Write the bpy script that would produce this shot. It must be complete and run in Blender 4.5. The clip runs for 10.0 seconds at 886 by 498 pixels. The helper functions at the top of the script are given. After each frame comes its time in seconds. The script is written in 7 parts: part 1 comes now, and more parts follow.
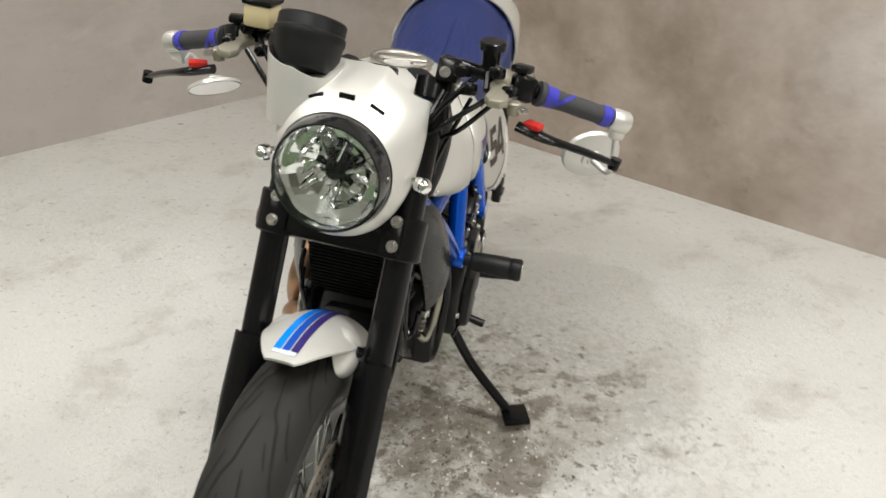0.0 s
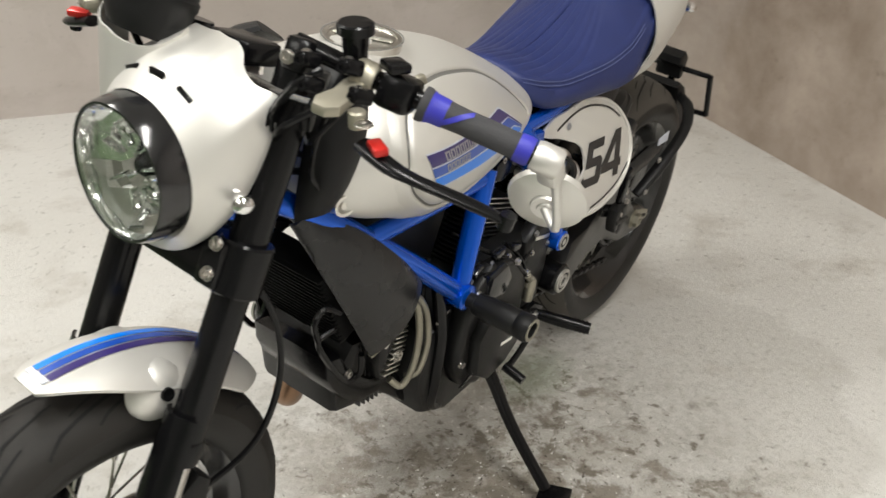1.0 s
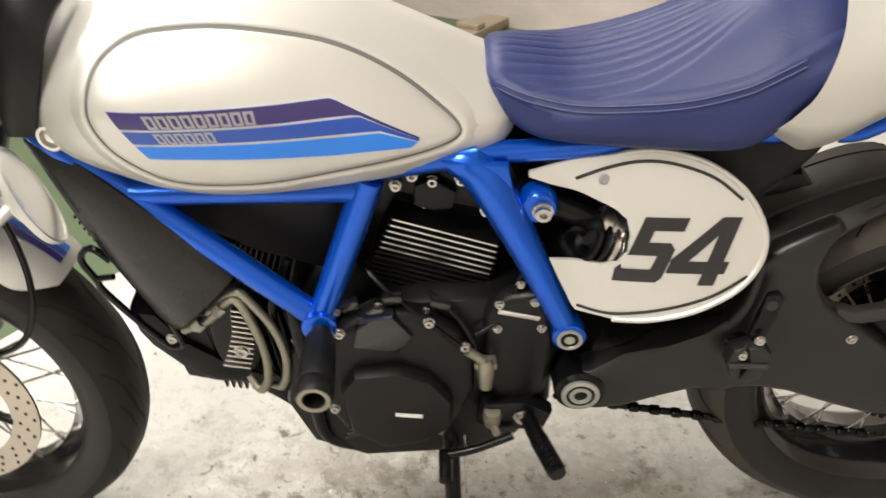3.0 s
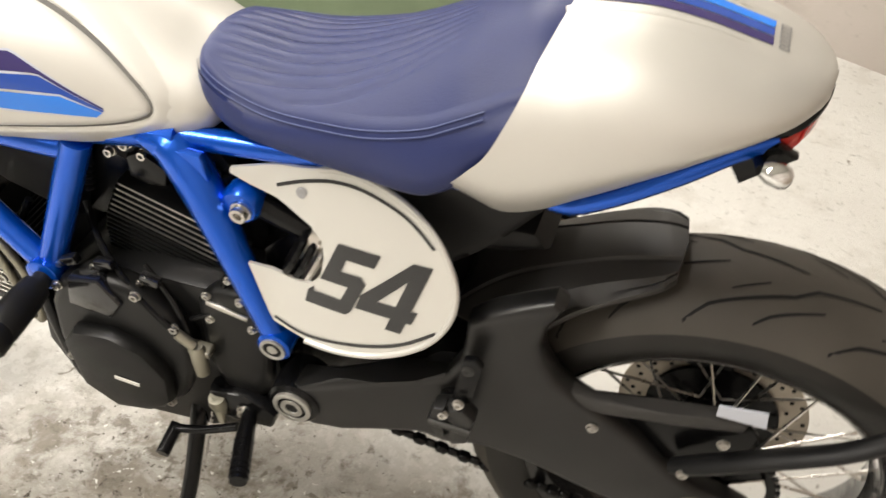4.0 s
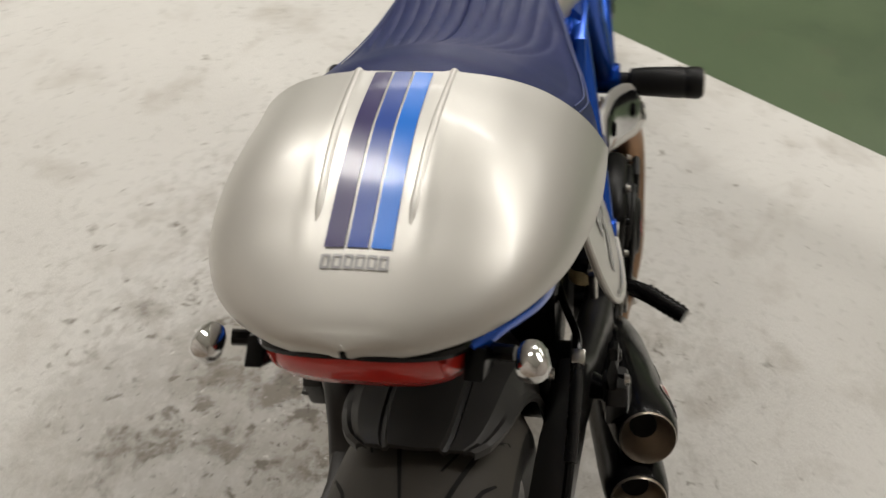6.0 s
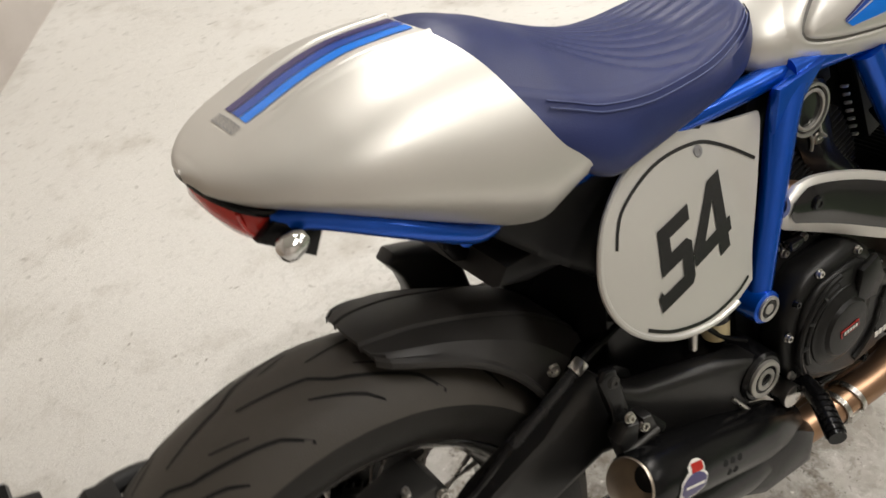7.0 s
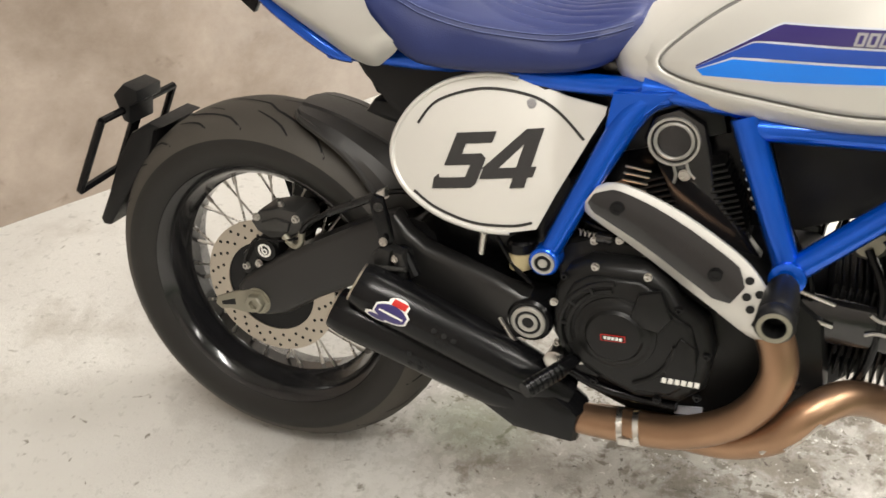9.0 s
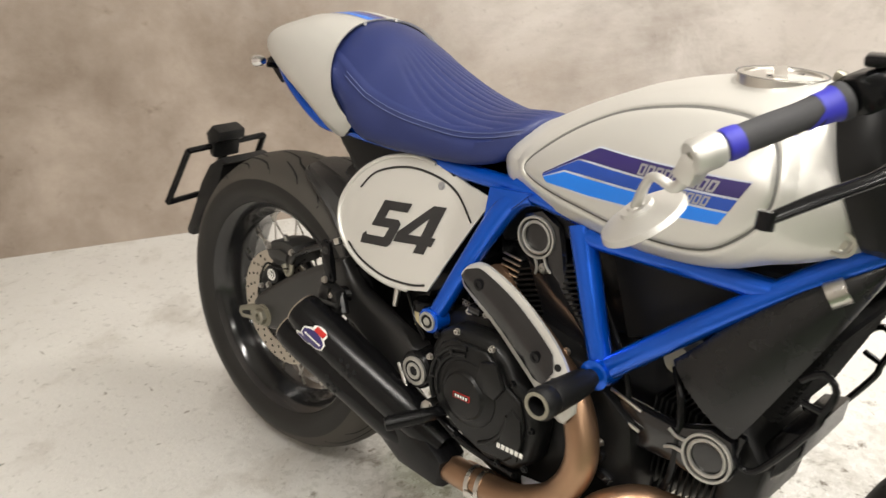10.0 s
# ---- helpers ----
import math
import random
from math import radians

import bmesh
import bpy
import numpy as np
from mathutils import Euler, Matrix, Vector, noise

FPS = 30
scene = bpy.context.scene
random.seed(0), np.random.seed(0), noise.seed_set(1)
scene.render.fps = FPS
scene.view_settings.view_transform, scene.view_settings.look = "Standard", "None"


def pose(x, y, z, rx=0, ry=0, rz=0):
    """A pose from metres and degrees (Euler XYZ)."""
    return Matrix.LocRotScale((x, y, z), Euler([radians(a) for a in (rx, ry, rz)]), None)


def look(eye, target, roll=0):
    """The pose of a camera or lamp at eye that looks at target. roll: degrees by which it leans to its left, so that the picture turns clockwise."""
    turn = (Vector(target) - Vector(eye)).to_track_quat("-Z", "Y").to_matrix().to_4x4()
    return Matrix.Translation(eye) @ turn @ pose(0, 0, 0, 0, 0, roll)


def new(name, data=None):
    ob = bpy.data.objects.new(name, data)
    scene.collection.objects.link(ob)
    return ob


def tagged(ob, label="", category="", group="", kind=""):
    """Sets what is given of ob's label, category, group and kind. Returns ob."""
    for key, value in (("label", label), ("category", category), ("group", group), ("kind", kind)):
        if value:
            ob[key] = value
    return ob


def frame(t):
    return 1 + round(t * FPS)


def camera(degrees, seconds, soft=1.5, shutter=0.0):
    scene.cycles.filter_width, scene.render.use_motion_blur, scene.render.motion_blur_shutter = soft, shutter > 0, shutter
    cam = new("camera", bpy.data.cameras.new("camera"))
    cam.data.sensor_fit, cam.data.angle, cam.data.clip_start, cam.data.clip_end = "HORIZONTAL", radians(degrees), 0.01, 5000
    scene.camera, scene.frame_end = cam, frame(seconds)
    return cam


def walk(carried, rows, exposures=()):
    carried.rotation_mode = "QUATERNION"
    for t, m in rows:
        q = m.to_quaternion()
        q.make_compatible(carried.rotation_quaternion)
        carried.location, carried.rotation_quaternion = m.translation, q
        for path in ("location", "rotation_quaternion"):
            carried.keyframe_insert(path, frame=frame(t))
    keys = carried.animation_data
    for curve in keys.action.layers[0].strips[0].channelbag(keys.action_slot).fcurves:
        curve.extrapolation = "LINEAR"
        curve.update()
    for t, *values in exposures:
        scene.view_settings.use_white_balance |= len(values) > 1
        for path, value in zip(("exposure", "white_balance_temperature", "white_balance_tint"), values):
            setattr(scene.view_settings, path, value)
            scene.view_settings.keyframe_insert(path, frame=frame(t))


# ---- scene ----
cam = camera(49.49, 10.0, shutter=0.3)
PATH = [  # seconds; eye; target; roll
    (0, (2.5452, 0.4291, 1.3458), (0.7659, 0.1297, 0.4830), 1.39),
    (0.5, (2.2594, 0.7217, 1.3146), (0.5997, 0.0185, 0.4480), 2.33),
    (1, (1.9299, 0.9028, 1.2761), (0.4771, -0.1085, 0.3452), 1.30),
    (1.5, (1.5935, 1.0104, 1.2558), (0.4368, -0.2904, 0.2708), -0.39),
    (2, (1.2706, 1.1439, 1.2261), (0.5527, -0.4605, 0.2718), -2.02),
    (2.2, (1.1548, 1.1706, 1.2065), (0.5760, -0.4867, 0.2483), -3.82),
    (3.3, (0.4514, 1.1595, 1.1739), (0.6568, -0.5188, 0.1057), -1.02),
    (3.5, (0.3385, 1.1151, 1.1968), (0.6017, -0.5159, 0.0695), -0.52),
    (4, (0.0824, 0.9390, 1.2188), (0.5504, -0.6259, 0.0647), 2.16),
    (4.5, (-0.1591, 0.7260, 1.2527), (0.7393, -0.5891, 0.0429), 1.62),
    (5, (-0.3221, 0.4540, 1.2820), (0.9621, -0.3880, 0.0006), -1.25),
    (5.5, (-0.3546, 0.1712, 1.2832), (1.0895, -0.2067, -0.0479), -1.14),
    (5.7, (-0.3956, 0.1150, 1.3167), (1.0579, -0.0913, -0.0414), 2.20),
    (6.8, (-0.2508, -0.5391, 1.2956), (0.6843, 0.6785, 0.0137), -7.36),
    (7, (-0.1886, -0.6170, 1.3006), (0.6005, 0.7111, 0.0304), -8.43),
    (7.5, (0.0161, -0.8787, 1.2729), (0.3629, 0.6022, -0.0259), -5.96),
    (8, (0.2661, -1.0211, 1.2375), (0.3070, 0.5706, 0.0271), -4.91),
    (8.5, (0.4932, -1.1191, 1.2392), (0.1937, 0.5010, 0.1053), -4.51),
    (9, (0.8355, -1.1698, 1.2474), (0.1402, 0.3554, 0.1563), -5.34),
    (9.5, (1.1271, -1.0941, 1.2362), (0.1484, 0.3740, 0.2944), -3.62),
    (10, (1.4579, -1.0486, 1.2786), (0.1929, 0.2272, 0.3998), -3.23),
]
# seconds, stops, white balance
EXPOSE = [(0, 0.0, 6250, 8), (0.5, -0.05, 6250, 8), (1.0, 0.0, 6320, 8.5), (1.5, 0.06, 6420, 9), (2.2, 0.16, 6500, 10), (3.3, 0.48, 6650, 10), (4.0, 0.5, 6650, 10), (4.5, 0.17, 6650, 10), (5.0, -0.32, 6500, 10), (5.5, -0.85, 6500, 10),
          (5.7, -0.75, 6500, 10), (6.8, -0.25, 6500, 11), (7.0, -0.1, 6500, 11), (7.5, 0.44, 6500, 10), (8.0, 0.55, 6500, 10), (8.5, 0.6, 6500, 10), (9.5, 0.52, 6500, 10), (10.0, 0.42, 6500, 10)]
walk(cam, [(t, look(eye, target, roll)) for t, eye, target, roll in PATH], EXPOSE)

# ---- world and lights ----
ROOM = radians(56.74)          # the bay's walls run at this angle to the bike
E1 = Vector((math.cos(ROOM), math.sin(ROOM), 0))
E2 = Vector((math.sin(ROOM), -math.cos(ROOM), 0))
WALL_V, WALL_U, GREEN_V, FAR_U, FAR_V, CEIL = -1.155, -1.944, 1.663, 7.5, 7.0, 3.1


def room(u, v, z=0.0):
    return E1 * u + E2 * v + Vector((0, 0, z))


world = bpy.data.worlds.new("world")
scene.world = world
world.use_nodes = True
world.node_tree.nodes["Background"].inputs[0].default_value = (0.75, 0.8, 0.9, 1)
world.node_tree.nodes["Background"].inputs[1].default_value = 0.05
scene.view_settings.exposure = 0.0

# ceiling tubes: u, v, length along u, watts
LAMPS = [(1.9, 0.5, 1.5, 60), (-0.5, 1.8, 1.5, 46), (1.5, 2.6, 1.5, 48), (4.2, 0.6, 1.5, 45), (4.2, 3.6, 1.5, 38), (-0.2, 4.6, 1.5, 34)]
for u, v, length, watts in LAMPS:
    data = bpy.data.lights.new("tube_light", "AREA")
    data.shape, data.size, data.size_y, data.energy = "RECTANGLE", length, 0.3, watts
    data.color = (1.0, 0.955, 0.895)
    lamp = new("tube_light", data)
    lamp.matrix_world = Matrix.Translation(room(u, v, CEIL - 0.13)) @ Matrix.Rotation(ROOM, 4, "Z")


# ---- materials ----
def nodes_of(name):
    m = bpy.data.materials.new(name)
    m.use_nodes = True
    n = m.node_tree.nodes
    return m, n, m.node_tree.links, n["Principled BSDF"]


def plain(name, colour, rough=0.5, metal=0.0, coat=0.0, grain=40.0, vary=0.12, bump=0.02, fine=900.0, rvary=0.15, spec=0.5):
    """A paint, plastic or metal with large soft variation, fine grain and uneven gloss."""
    m, n, l, b = nodes_of(name)
    tc = n.new("ShaderNodeTexCoord")
    big = n.new("ShaderNodeTexNoise")
    big.inputs["Scale"].default_value, big.inputs["Detail"].default_value = grain, 6
    l.new(tc.outputs["Object"], big.inputs["Vector"])
    ramp = n.new("ShaderNodeMix")
    ramp.data_type = "RGBA"
    ramp.inputs["A"].default_value = (*[c * (1 - vary) for c in colour], 1)
    ramp.inputs["B"].default_value = (*[min(1, c * (1 + vary)) for c in colour], 1)
    l.new(big.outputs["Fac"], ramp.inputs["Factor"])
    l.new(ramp.outputs["Result"], b.inputs["Base Color"])
    rr = n.new("ShaderNodeMapRange")
    rr.inputs["To Min"].default_value, rr.inputs["To Max"].default_value = max(0.02, rough * (1 - rvary)), min(1, rough * (1 + rvary))
    l.new(big.outputs["Fac"], rr.inputs["Value"])
    l.new(rr.outputs["Result"], b.inputs["Roughness"])
    b.inputs["Metallic"].default_value = metal
    b.inputs["Coat Weight"].default_value = coat
    b.inputs["Coat Roughness"].default_value = 0.12
    b.inputs["Specular IOR Level"].default_value = spec
    if bump:
        small = n.new("ShaderNodeTexNoise")
        small.inputs["Scale"].default_value, small.inputs["Detail"].default_value = fine, 3
        l.new(tc.outputs["Object"], small.inputs["Vector"])
        bp = n.new("ShaderNodeBump")
        bp.inputs["Strength"].default_value, bp.inputs["Distance"].default_value = bump, 0.002
        l.new(small.outputs["Fac"], bp.inputs["Height"])
        l.new(bp.outputs["Normal"], b.inputs["Normal"])
    return m


SILVER = plain("silver_paint", (0.615, 0.604, 0.57), 0.42, 0.5, 0.22, 6, 0.03, 0.012, 2500)
BLUE = plain("blue_frame_paint", (0.0, 0.088, 0.58), 0.24, 0.6, 0.35, 14, 0.1, 0.01)
VINYL = plain("blue_seat_vinyl", (0.019, 0.028, 0.105), 0.42, 0, 0, 18, 0.14, 0.2, 620, 0.15, 0.32)
BLACK = plain("black_satin", (0.0045, 0.0045, 0.005), 0.22, 0, 0, 25, 0.3, 0.04, 600, 0.35, 0.22)
PLASTIC = plain("black_plastic", (0.008, 0.008, 0.0083), 0.44, 0, 0, 30, 0.3, 0.12, 1200, 0.25, 0.24)
SHEEN = plain("semi_gloss_black_plastic", (0.009, 0.009, 0.0095), 0.27, 0, 0, 22, 0.3, 0.10, 900, 0.35, 0.4)
# black plastic again, its base colour raised to stand in for caught light
LIT_PLASTIC = plain("lit_black_plastic", (0.030, 0.0285, 0.027), 0.42, 0, 0, 14, 0.35, 0.15, 900, 0.3, 0.4)
GLOSS = plain("black_gloss", (0.008, 0.008, 0.009), 0.16, 0, 0.4, 20, 0.2, 0.0)
CASE = plain("black_engine_case", (0.0065, 0.0065, 0.0065), 0.36, 0, 0, 30, 0.35, 0.1, 900, 0.3, 0.25)
# cooler black deepened to hold the shade behind the shrouds
COOLER = plain("shaded_cooler_black", (0.004, 0.004, 0.004), 0.6, 0, 0, 30, 0.3, 0.05, 700, 0.2, 0.1)
ARMBLACK = plain("satin_swingarm_black", (0.0125, 0.0122, 0.012), 0.33, 0, 0, 16, 0.3, 0.1, 900, 0.3, 0.42)
TREAD = plain("worn_tread_rubber", (0.062, 0.056, 0.048), 0.62, 0, 0, 7, 0.4, 0.15, 500, 0.25, 0.35)
FRONTTREAD = plain("front_tread_rubber", (0.017, 0.0156, 0.014), 0.6, 0, 0, 9, 0.35, 0.15, 500, 0.25, 0.22)
RUBBER = plain("tyre_rubber", (0.0145, 0.0138, 0.0125), 0.5, 0, 0, 9, 0.35, 0.15, 500, 0.25, 0.35)
# near-black that paints the shade inside grooves, holes and slots
RECESS_SHADE = plain("recess_shade_black", (0.003, 0.003, 0.003), 0.95, 0, 0, 30, 0.2, 0.0)
STEEL = plain("steel", (0.55, 0.53, 0.5), 0.28, 1, 0, 40, 0.12, 0.03, 700)
CHROME = plain("chrome", (0.82, 0.82, 0.82), 0.08, 1, 0, 10, 0.04, 0.0)
ALU = plain("machined_aluminium", (0.68, 0.66, 0.62), 0.3, 1, 0, 30, 0.08, 0.03, 900)
SATIN = plain("satin_silver", (0.62, 0.61, 0.58), 0.42, 0.7, 0, 20, 0.05, 0.02, 900)
CHAMP = plain("champagne_anodised", (0.32, 0.30, 0.24), 0.42, 0.6, 0, 30, 0.12, 0.04, 700)
TITAN = plain("worn_aluminium", (0.30, 0.285, 0.23), 0.42, 0.8, 0, 30, 0.15, 0.05, 700)
DISC = plain("brake_disc_steel", (0.50, 0.45, 0.38), 0.34, 0.85, 0, 20, 0.1, 0.05, 900)
BRONZE = plain("heat_tinted_pipe", (0.34, 0.21, 0.13), 0.36, 0.9, 0, 12, 0.3, 0.05, 600)
GRIP = plain("grip_rubber", (0.035, 0.035, 0.038), 0.7, 0, 0, 40, 0.2, 0.5, 700)
GRIPBLUE = plain("grip_blue_rubber", (0.03, 0.03, 0.36), 0.5, 0, 0, 30, 0.15, 0.2, 700)
CYAN = plain("sky_blue_stripe", (0.0, 0.19, 0.80), 0.3, 0, 0.3, 10, 0.04, 0.0)
MIDBLUE = plain("mid_blue_stripe", (0.008, 0.06, 0.36), 0.3, 0, 0.3, 10, 0.04, 0.0)
NAVY = plain("navy_stripe", (0.028, 0.018, 0.12), 0.32, 0, 0.3, 10, 0.05, 0.0)
LINE = plain("pale_line", (0.55, 0.58, 0.66), 0.4, 0, 0.1, 10, 0.04, 0.0)
BADGE = plain("grey_badge", (0.35, 0.35, 0.36), 0.35, 0.5, 0, 20, 0.1, 0.0)
WHITE = plain("white_print", (0.75, 0.74, 0.7), 0.5, 0, 0, 20, 0.06, 0.0)
NUMBER = plain("black_number_vinyl", (0.012, 0.012, 0.013), 0.25, 0, 0.3, 20, 0.1, 0.0)
BELTRING = plain("dull_machined_ring", (0.42, 0.41, 0.38), 0.42, 0.7, 0, 40, 0.15, 0.06, 700)
GUNMETAL = plain("dark_cast_metal", (0.05, 0.049, 0.047), 0.42, 0.55, 0, 30, 0.25, 0.12, 700)
RED = plain("red_anodised", (0.5, 0.02, 0.015), 0.3, 0.3, 0.2, 30, 0.1, 0.0)
REFLECT = plain("red_lens", (0.55, 0.03, 0.022), 0.14, 0, 0.4, 30, 0.2, 0.02, 300)
FLUID = plain("reservoir_plastic", (0.5, 0.42, 0.24), 0.35, 0, 0, 30, 0.1, 0.0)


def glass():
    m, n, l, b = nodes_of("clear_lens")
    b.inputs["Base Color"].default_value = (0.95, 0.97, 0.96, 1)
    b.inputs["Roughness"].default_value = 0.02
    b.inputs["Transmission Weight"].default_value = 1.0
    b.inputs["IOR"].default_value = 1.3
    return m


GLASS = glass()


def concrete(name, lo, hi, stain, rough, scale=1.0):
    """Bare concrete: broad blotches, streaks, fine grain, pits."""
    m, n, l, b = nodes_of(name)
    tc = n.new("ShaderNodeTexCoord")
    mp = n.new("ShaderNodeMapping")
    mp.inputs["Scale"].default_value = (scale, scale, scale)
    l.new(tc.outputs["Object"], mp.inputs["Vector"])

    def tex(s, detail=8, rough_=0.6, dist=0.0):
        t = n.new("ShaderNodeTexNoise")
        t.inputs["Scale"].default_value, t.inputs["Detail"].default_value = s, detail
        t.inputs["Roughness"].default_value, t.inputs["Distortion"].default_value = rough_, dist
        l.new(mp.outputs["Vector"], t.inputs["Vector"])
        return t.outputs["Fac"]

    def mix(fac, a, c, lo_=0.0, hi_=1.0):
        r = n.new("ShaderNodeMapRange")
        r.inputs["From Min"].default_value, r.inputs["From Max"].default_value = lo_, hi_
        l.new(fac, r.inputs["Value"])
        x = n.new("ShaderNodeMix")
        x.data_type = "RGBA"
        l.new(r.outputs["Result"], x.inputs["Factor"])
        for v, k in ((a, "A"), (c, "B")):
            if isinstance(v, tuple):
                x.inputs[k].default_value = (*v, 1)
            else:
                l.new(v, x.inputs[k])
        return x.outputs["Result"]

    col = mix(tex(1.1, 6, 0.55, 0.4), lo, hi, 0.32, 0.68)
    col = mix(tex(5.0, 8, 0.65, 0.6), col, stain, 0.58, 0.95)
    col = mix(tex(60.0, 4, 0.6), col, tuple(c * 0.72 for c in lo), 0.62, 0.9)
    return m, n, l, b, tc, mp, tex, mix, col


def finish(m, n, l, b, tex, col, rough, bump):
    l.new(col, b.inputs["Base Color"])
    r = n.new("ShaderNodeMapRange")
    r.inputs["To Min"].default_value, r.inputs["To Max"].default_value = rough * 0.75, min(1, rough * 1.25)
    l.new(tex(9.0), r.inputs["Value"])
    l.new(r.outputs["Result"], b.inputs["Roughness"])
    bp = n.new("ShaderNodeBump")
    bp.inputs["Strength"].default_value, bp.inputs["Distance"].default_value = bump, 0.004
    l.new(tex(120.0, 6, 0.7), bp.inputs["Height"])
    l.new(bp.outputs["Normal"], b.inputs["Normal"])
    return m


def wall_material(name, lo, hi, stain, dark, pale, old=None):
    m, n, l, b, tc, mp, tex, mix, col = concrete(name, lo, hi, stain, 0.8, 0.9)
    # rubbed bands from the shuttering, damp blotches and pale lime
    st = n.new("ShaderNodeMapping")
    st.inputs["Scale"].default_value = (1.0, 1.0, 2.4)
    l.new(tc.outputs["Object"], st.inputs["Vector"])
    band = n.new("ShaderNodeTexNoise")
    band.inputs["Scale"].default_value, band.inputs["Detail"].default_value, band.inputs["Roughness"].default_value = 0.9, 9, 0.7
    l.new(st.outputs["Vector"], band.inputs["Vector"])
    col = mix(band.outputs["Fac"], col, dark, 0.50, 0.80)
    col = mix(tex(2.3, 9, 0.72, 0.8), col, pale, 0.55, 0.78)
    col = mix(tex(17.0, 5, 0.7, 0.3), col, dark, 0.64, 0.84)
    if old:
        # an old brown water stain with a ragged edge, about one stretch of the wall
        c = room(old[0], WALL_V)
        mp2 = n.new("ShaderNodeMapping")
        mp2.inputs["Location"].default_value = (-c.x, -c.y, 0)
        l.new(tc.outputs["Object"], mp2.inputs["Vector"])
        dist = n.new("ShaderNodeVectorMath")
        dist.operation = "LENGTH"
        l.new(mp2.outputs["Vector"], dist.inputs[0])
        ragged = n.new("ShaderNodeMath")
        ragged.operation = "MULTIPLY_ADD"
        l.new(tex(1.6, 9, 0.7, 0.6), ragged.inputs[0])
        ragged.inputs[1].default_value = 1.5
        l.new(dist.outputs["Value"], ragged.inputs[2])
        brown = mix(tex(3.2, 9, 0.66, 0.2), (0.235, 0.186, 0.146), (0.42, 0.355, 0.30), 0.34, 0.68)
        brown = mix(tex(14.0, 6, 0.7, 0.3), brown, (0.17, 0.13, 0.10), 0.60, 0.80)
        col = mix(ragged.outputs[0], brown, col, old[1] + 0.35, old[1] + 1.25)
    return finish(m, n, l, b, tex, col, 0.8, 0.25)


def floor_material():
    m, n, l, b, tc, mp, tex, mix, col = concrete("floor_concrete", (0.61, 0.598, 0.565), (0.71, 0.70, 0.67), (0.53, 0.51, 0.47), 0.5)

    def math_(op, a, c=None):
        x = n.new("ShaderNodeMath")
        x.operation = op
        for i, v in enumerate((a, c)):
            if v is None:
                continue
            if isinstance(v, (int, float)):
                x.inputs[i].default_value = v
            else:
                l.new(v, x.inputs[i])
        return x.outputs[0]

    sep = n.new("ShaderNodeSeparateXYZ")
    l.new(tc.outputs["Object"], sep.inputs[0])

    def blob(cx, cy, rx, ry, wob):
        dx = math_("DIVIDE", math_("SUBTRACT", sep.outputs[0], cx), rx)
        dy = math_("DIVIDE", math_("SUBTRACT", sep.outputs[1], cy), ry)
        d = math_("SQRT", math_("ADD", math_("MULTIPLY", dx, dx), math_("MULTIPLY", dy, dy)))
        return math_("ADD", d, math_("MULTIPLY", math_("SUBTRACT", tex(2.6, 6, 0.6), 0.5), wob))

    # a damp, dirty patch spread over the floor on the stand side
    d = blob(0.28, 0.22, 0.62, 0.52, 1.0)
    damp = n.new("ShaderNodeMapRange")
    damp.inputs["From Min"].default_value, damp.inputs["From Max"].default_value = 1.02, 0.96
    l.new(d, damp.inputs["Value"])
    dampf = math_("MULTIPLY", damp.outputs["Result"], 0.24)
    x = n.new("ShaderNodeMix")
    x.data_type = "RGBA"
    l.new(dampf, x.inputs["Factor"])
    l.new(col, x.inputs["A"])
    x.inputs["B"].default_value = (0.29, 0.275, 0.24, 1)
    col = x.outputs["Result"]
    # grime: broad smudges, flakes and specks, thick near the bike and thin elsewhere
    near = n.new("ShaderNodeMapRange")
    near.inputs["From Min"].default_value, near.inputs["From Max"].default_value = 1.5, 0.2
    near.inputs["To Min"].default_value, near.inputs["To Max"].default_value = 0.0, 0.235
    l.new(blob(0.74, 0.20, 0.62, 0.50, 0.9), near.inputs["Value"])
    thick = near.outputs["Result"]
    smudge = math_("ADD", tex(5.0, 12, 0.80, 0.2), thick)
    col = mix(smudge, col, (0.42, 0.40, 0.36), 0.60, 0.76)
    spots = math_("ADD", tex(8.0, 10, 0.70, 0.25), math_("MULTIPLY", thick, 1.0))
    col = mix(spots, col, (0.25, 0.226, 0.19), 0.665, 0.77)
    dabs = math_("ADD", tex(22.0, 8, 0.66, 0.3), math_("MULTIPLY", thick, 0.62))
    col = mix(dabs, col, (0.19, 0.17, 0.14), 0.65, 0.73)
    chips = math_("ADD", tex(33.0, 2, 0.5, 0.9), math_("MULTIPLY", thick, 0.35))
    col = mix(chips, col, (0.24, 0.22, 0.185), 0.715, 0.765)
    col = mix(tex(3.4, 9, 0.66, 0.3), col, (0.44, 0.415, 0.37), 0.53, 0.72)
    specks = math_("ADD", tex(60.0, 9, 0.72, 0.1), math_("MULTIPLY", thick, 0.55))
    col = mix(specks, col, (0.085, 0.072, 0.057), 0.70, 0.735)
    # pale flecks that paint small glints into the colour
    glint_flecks = math_("ADD", tex(55.0, 5, 0.65), math_("MULTIPLY", thick, 0.45))
    col = mix(glint_flecks, col, (0.78, 0.77, 0.73), 0.72, 0.75)
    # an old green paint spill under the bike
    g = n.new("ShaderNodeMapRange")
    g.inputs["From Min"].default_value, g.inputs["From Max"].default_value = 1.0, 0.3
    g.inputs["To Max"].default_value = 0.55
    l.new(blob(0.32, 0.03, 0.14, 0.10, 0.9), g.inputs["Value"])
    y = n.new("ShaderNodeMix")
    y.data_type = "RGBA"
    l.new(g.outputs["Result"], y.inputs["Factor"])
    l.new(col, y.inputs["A"])
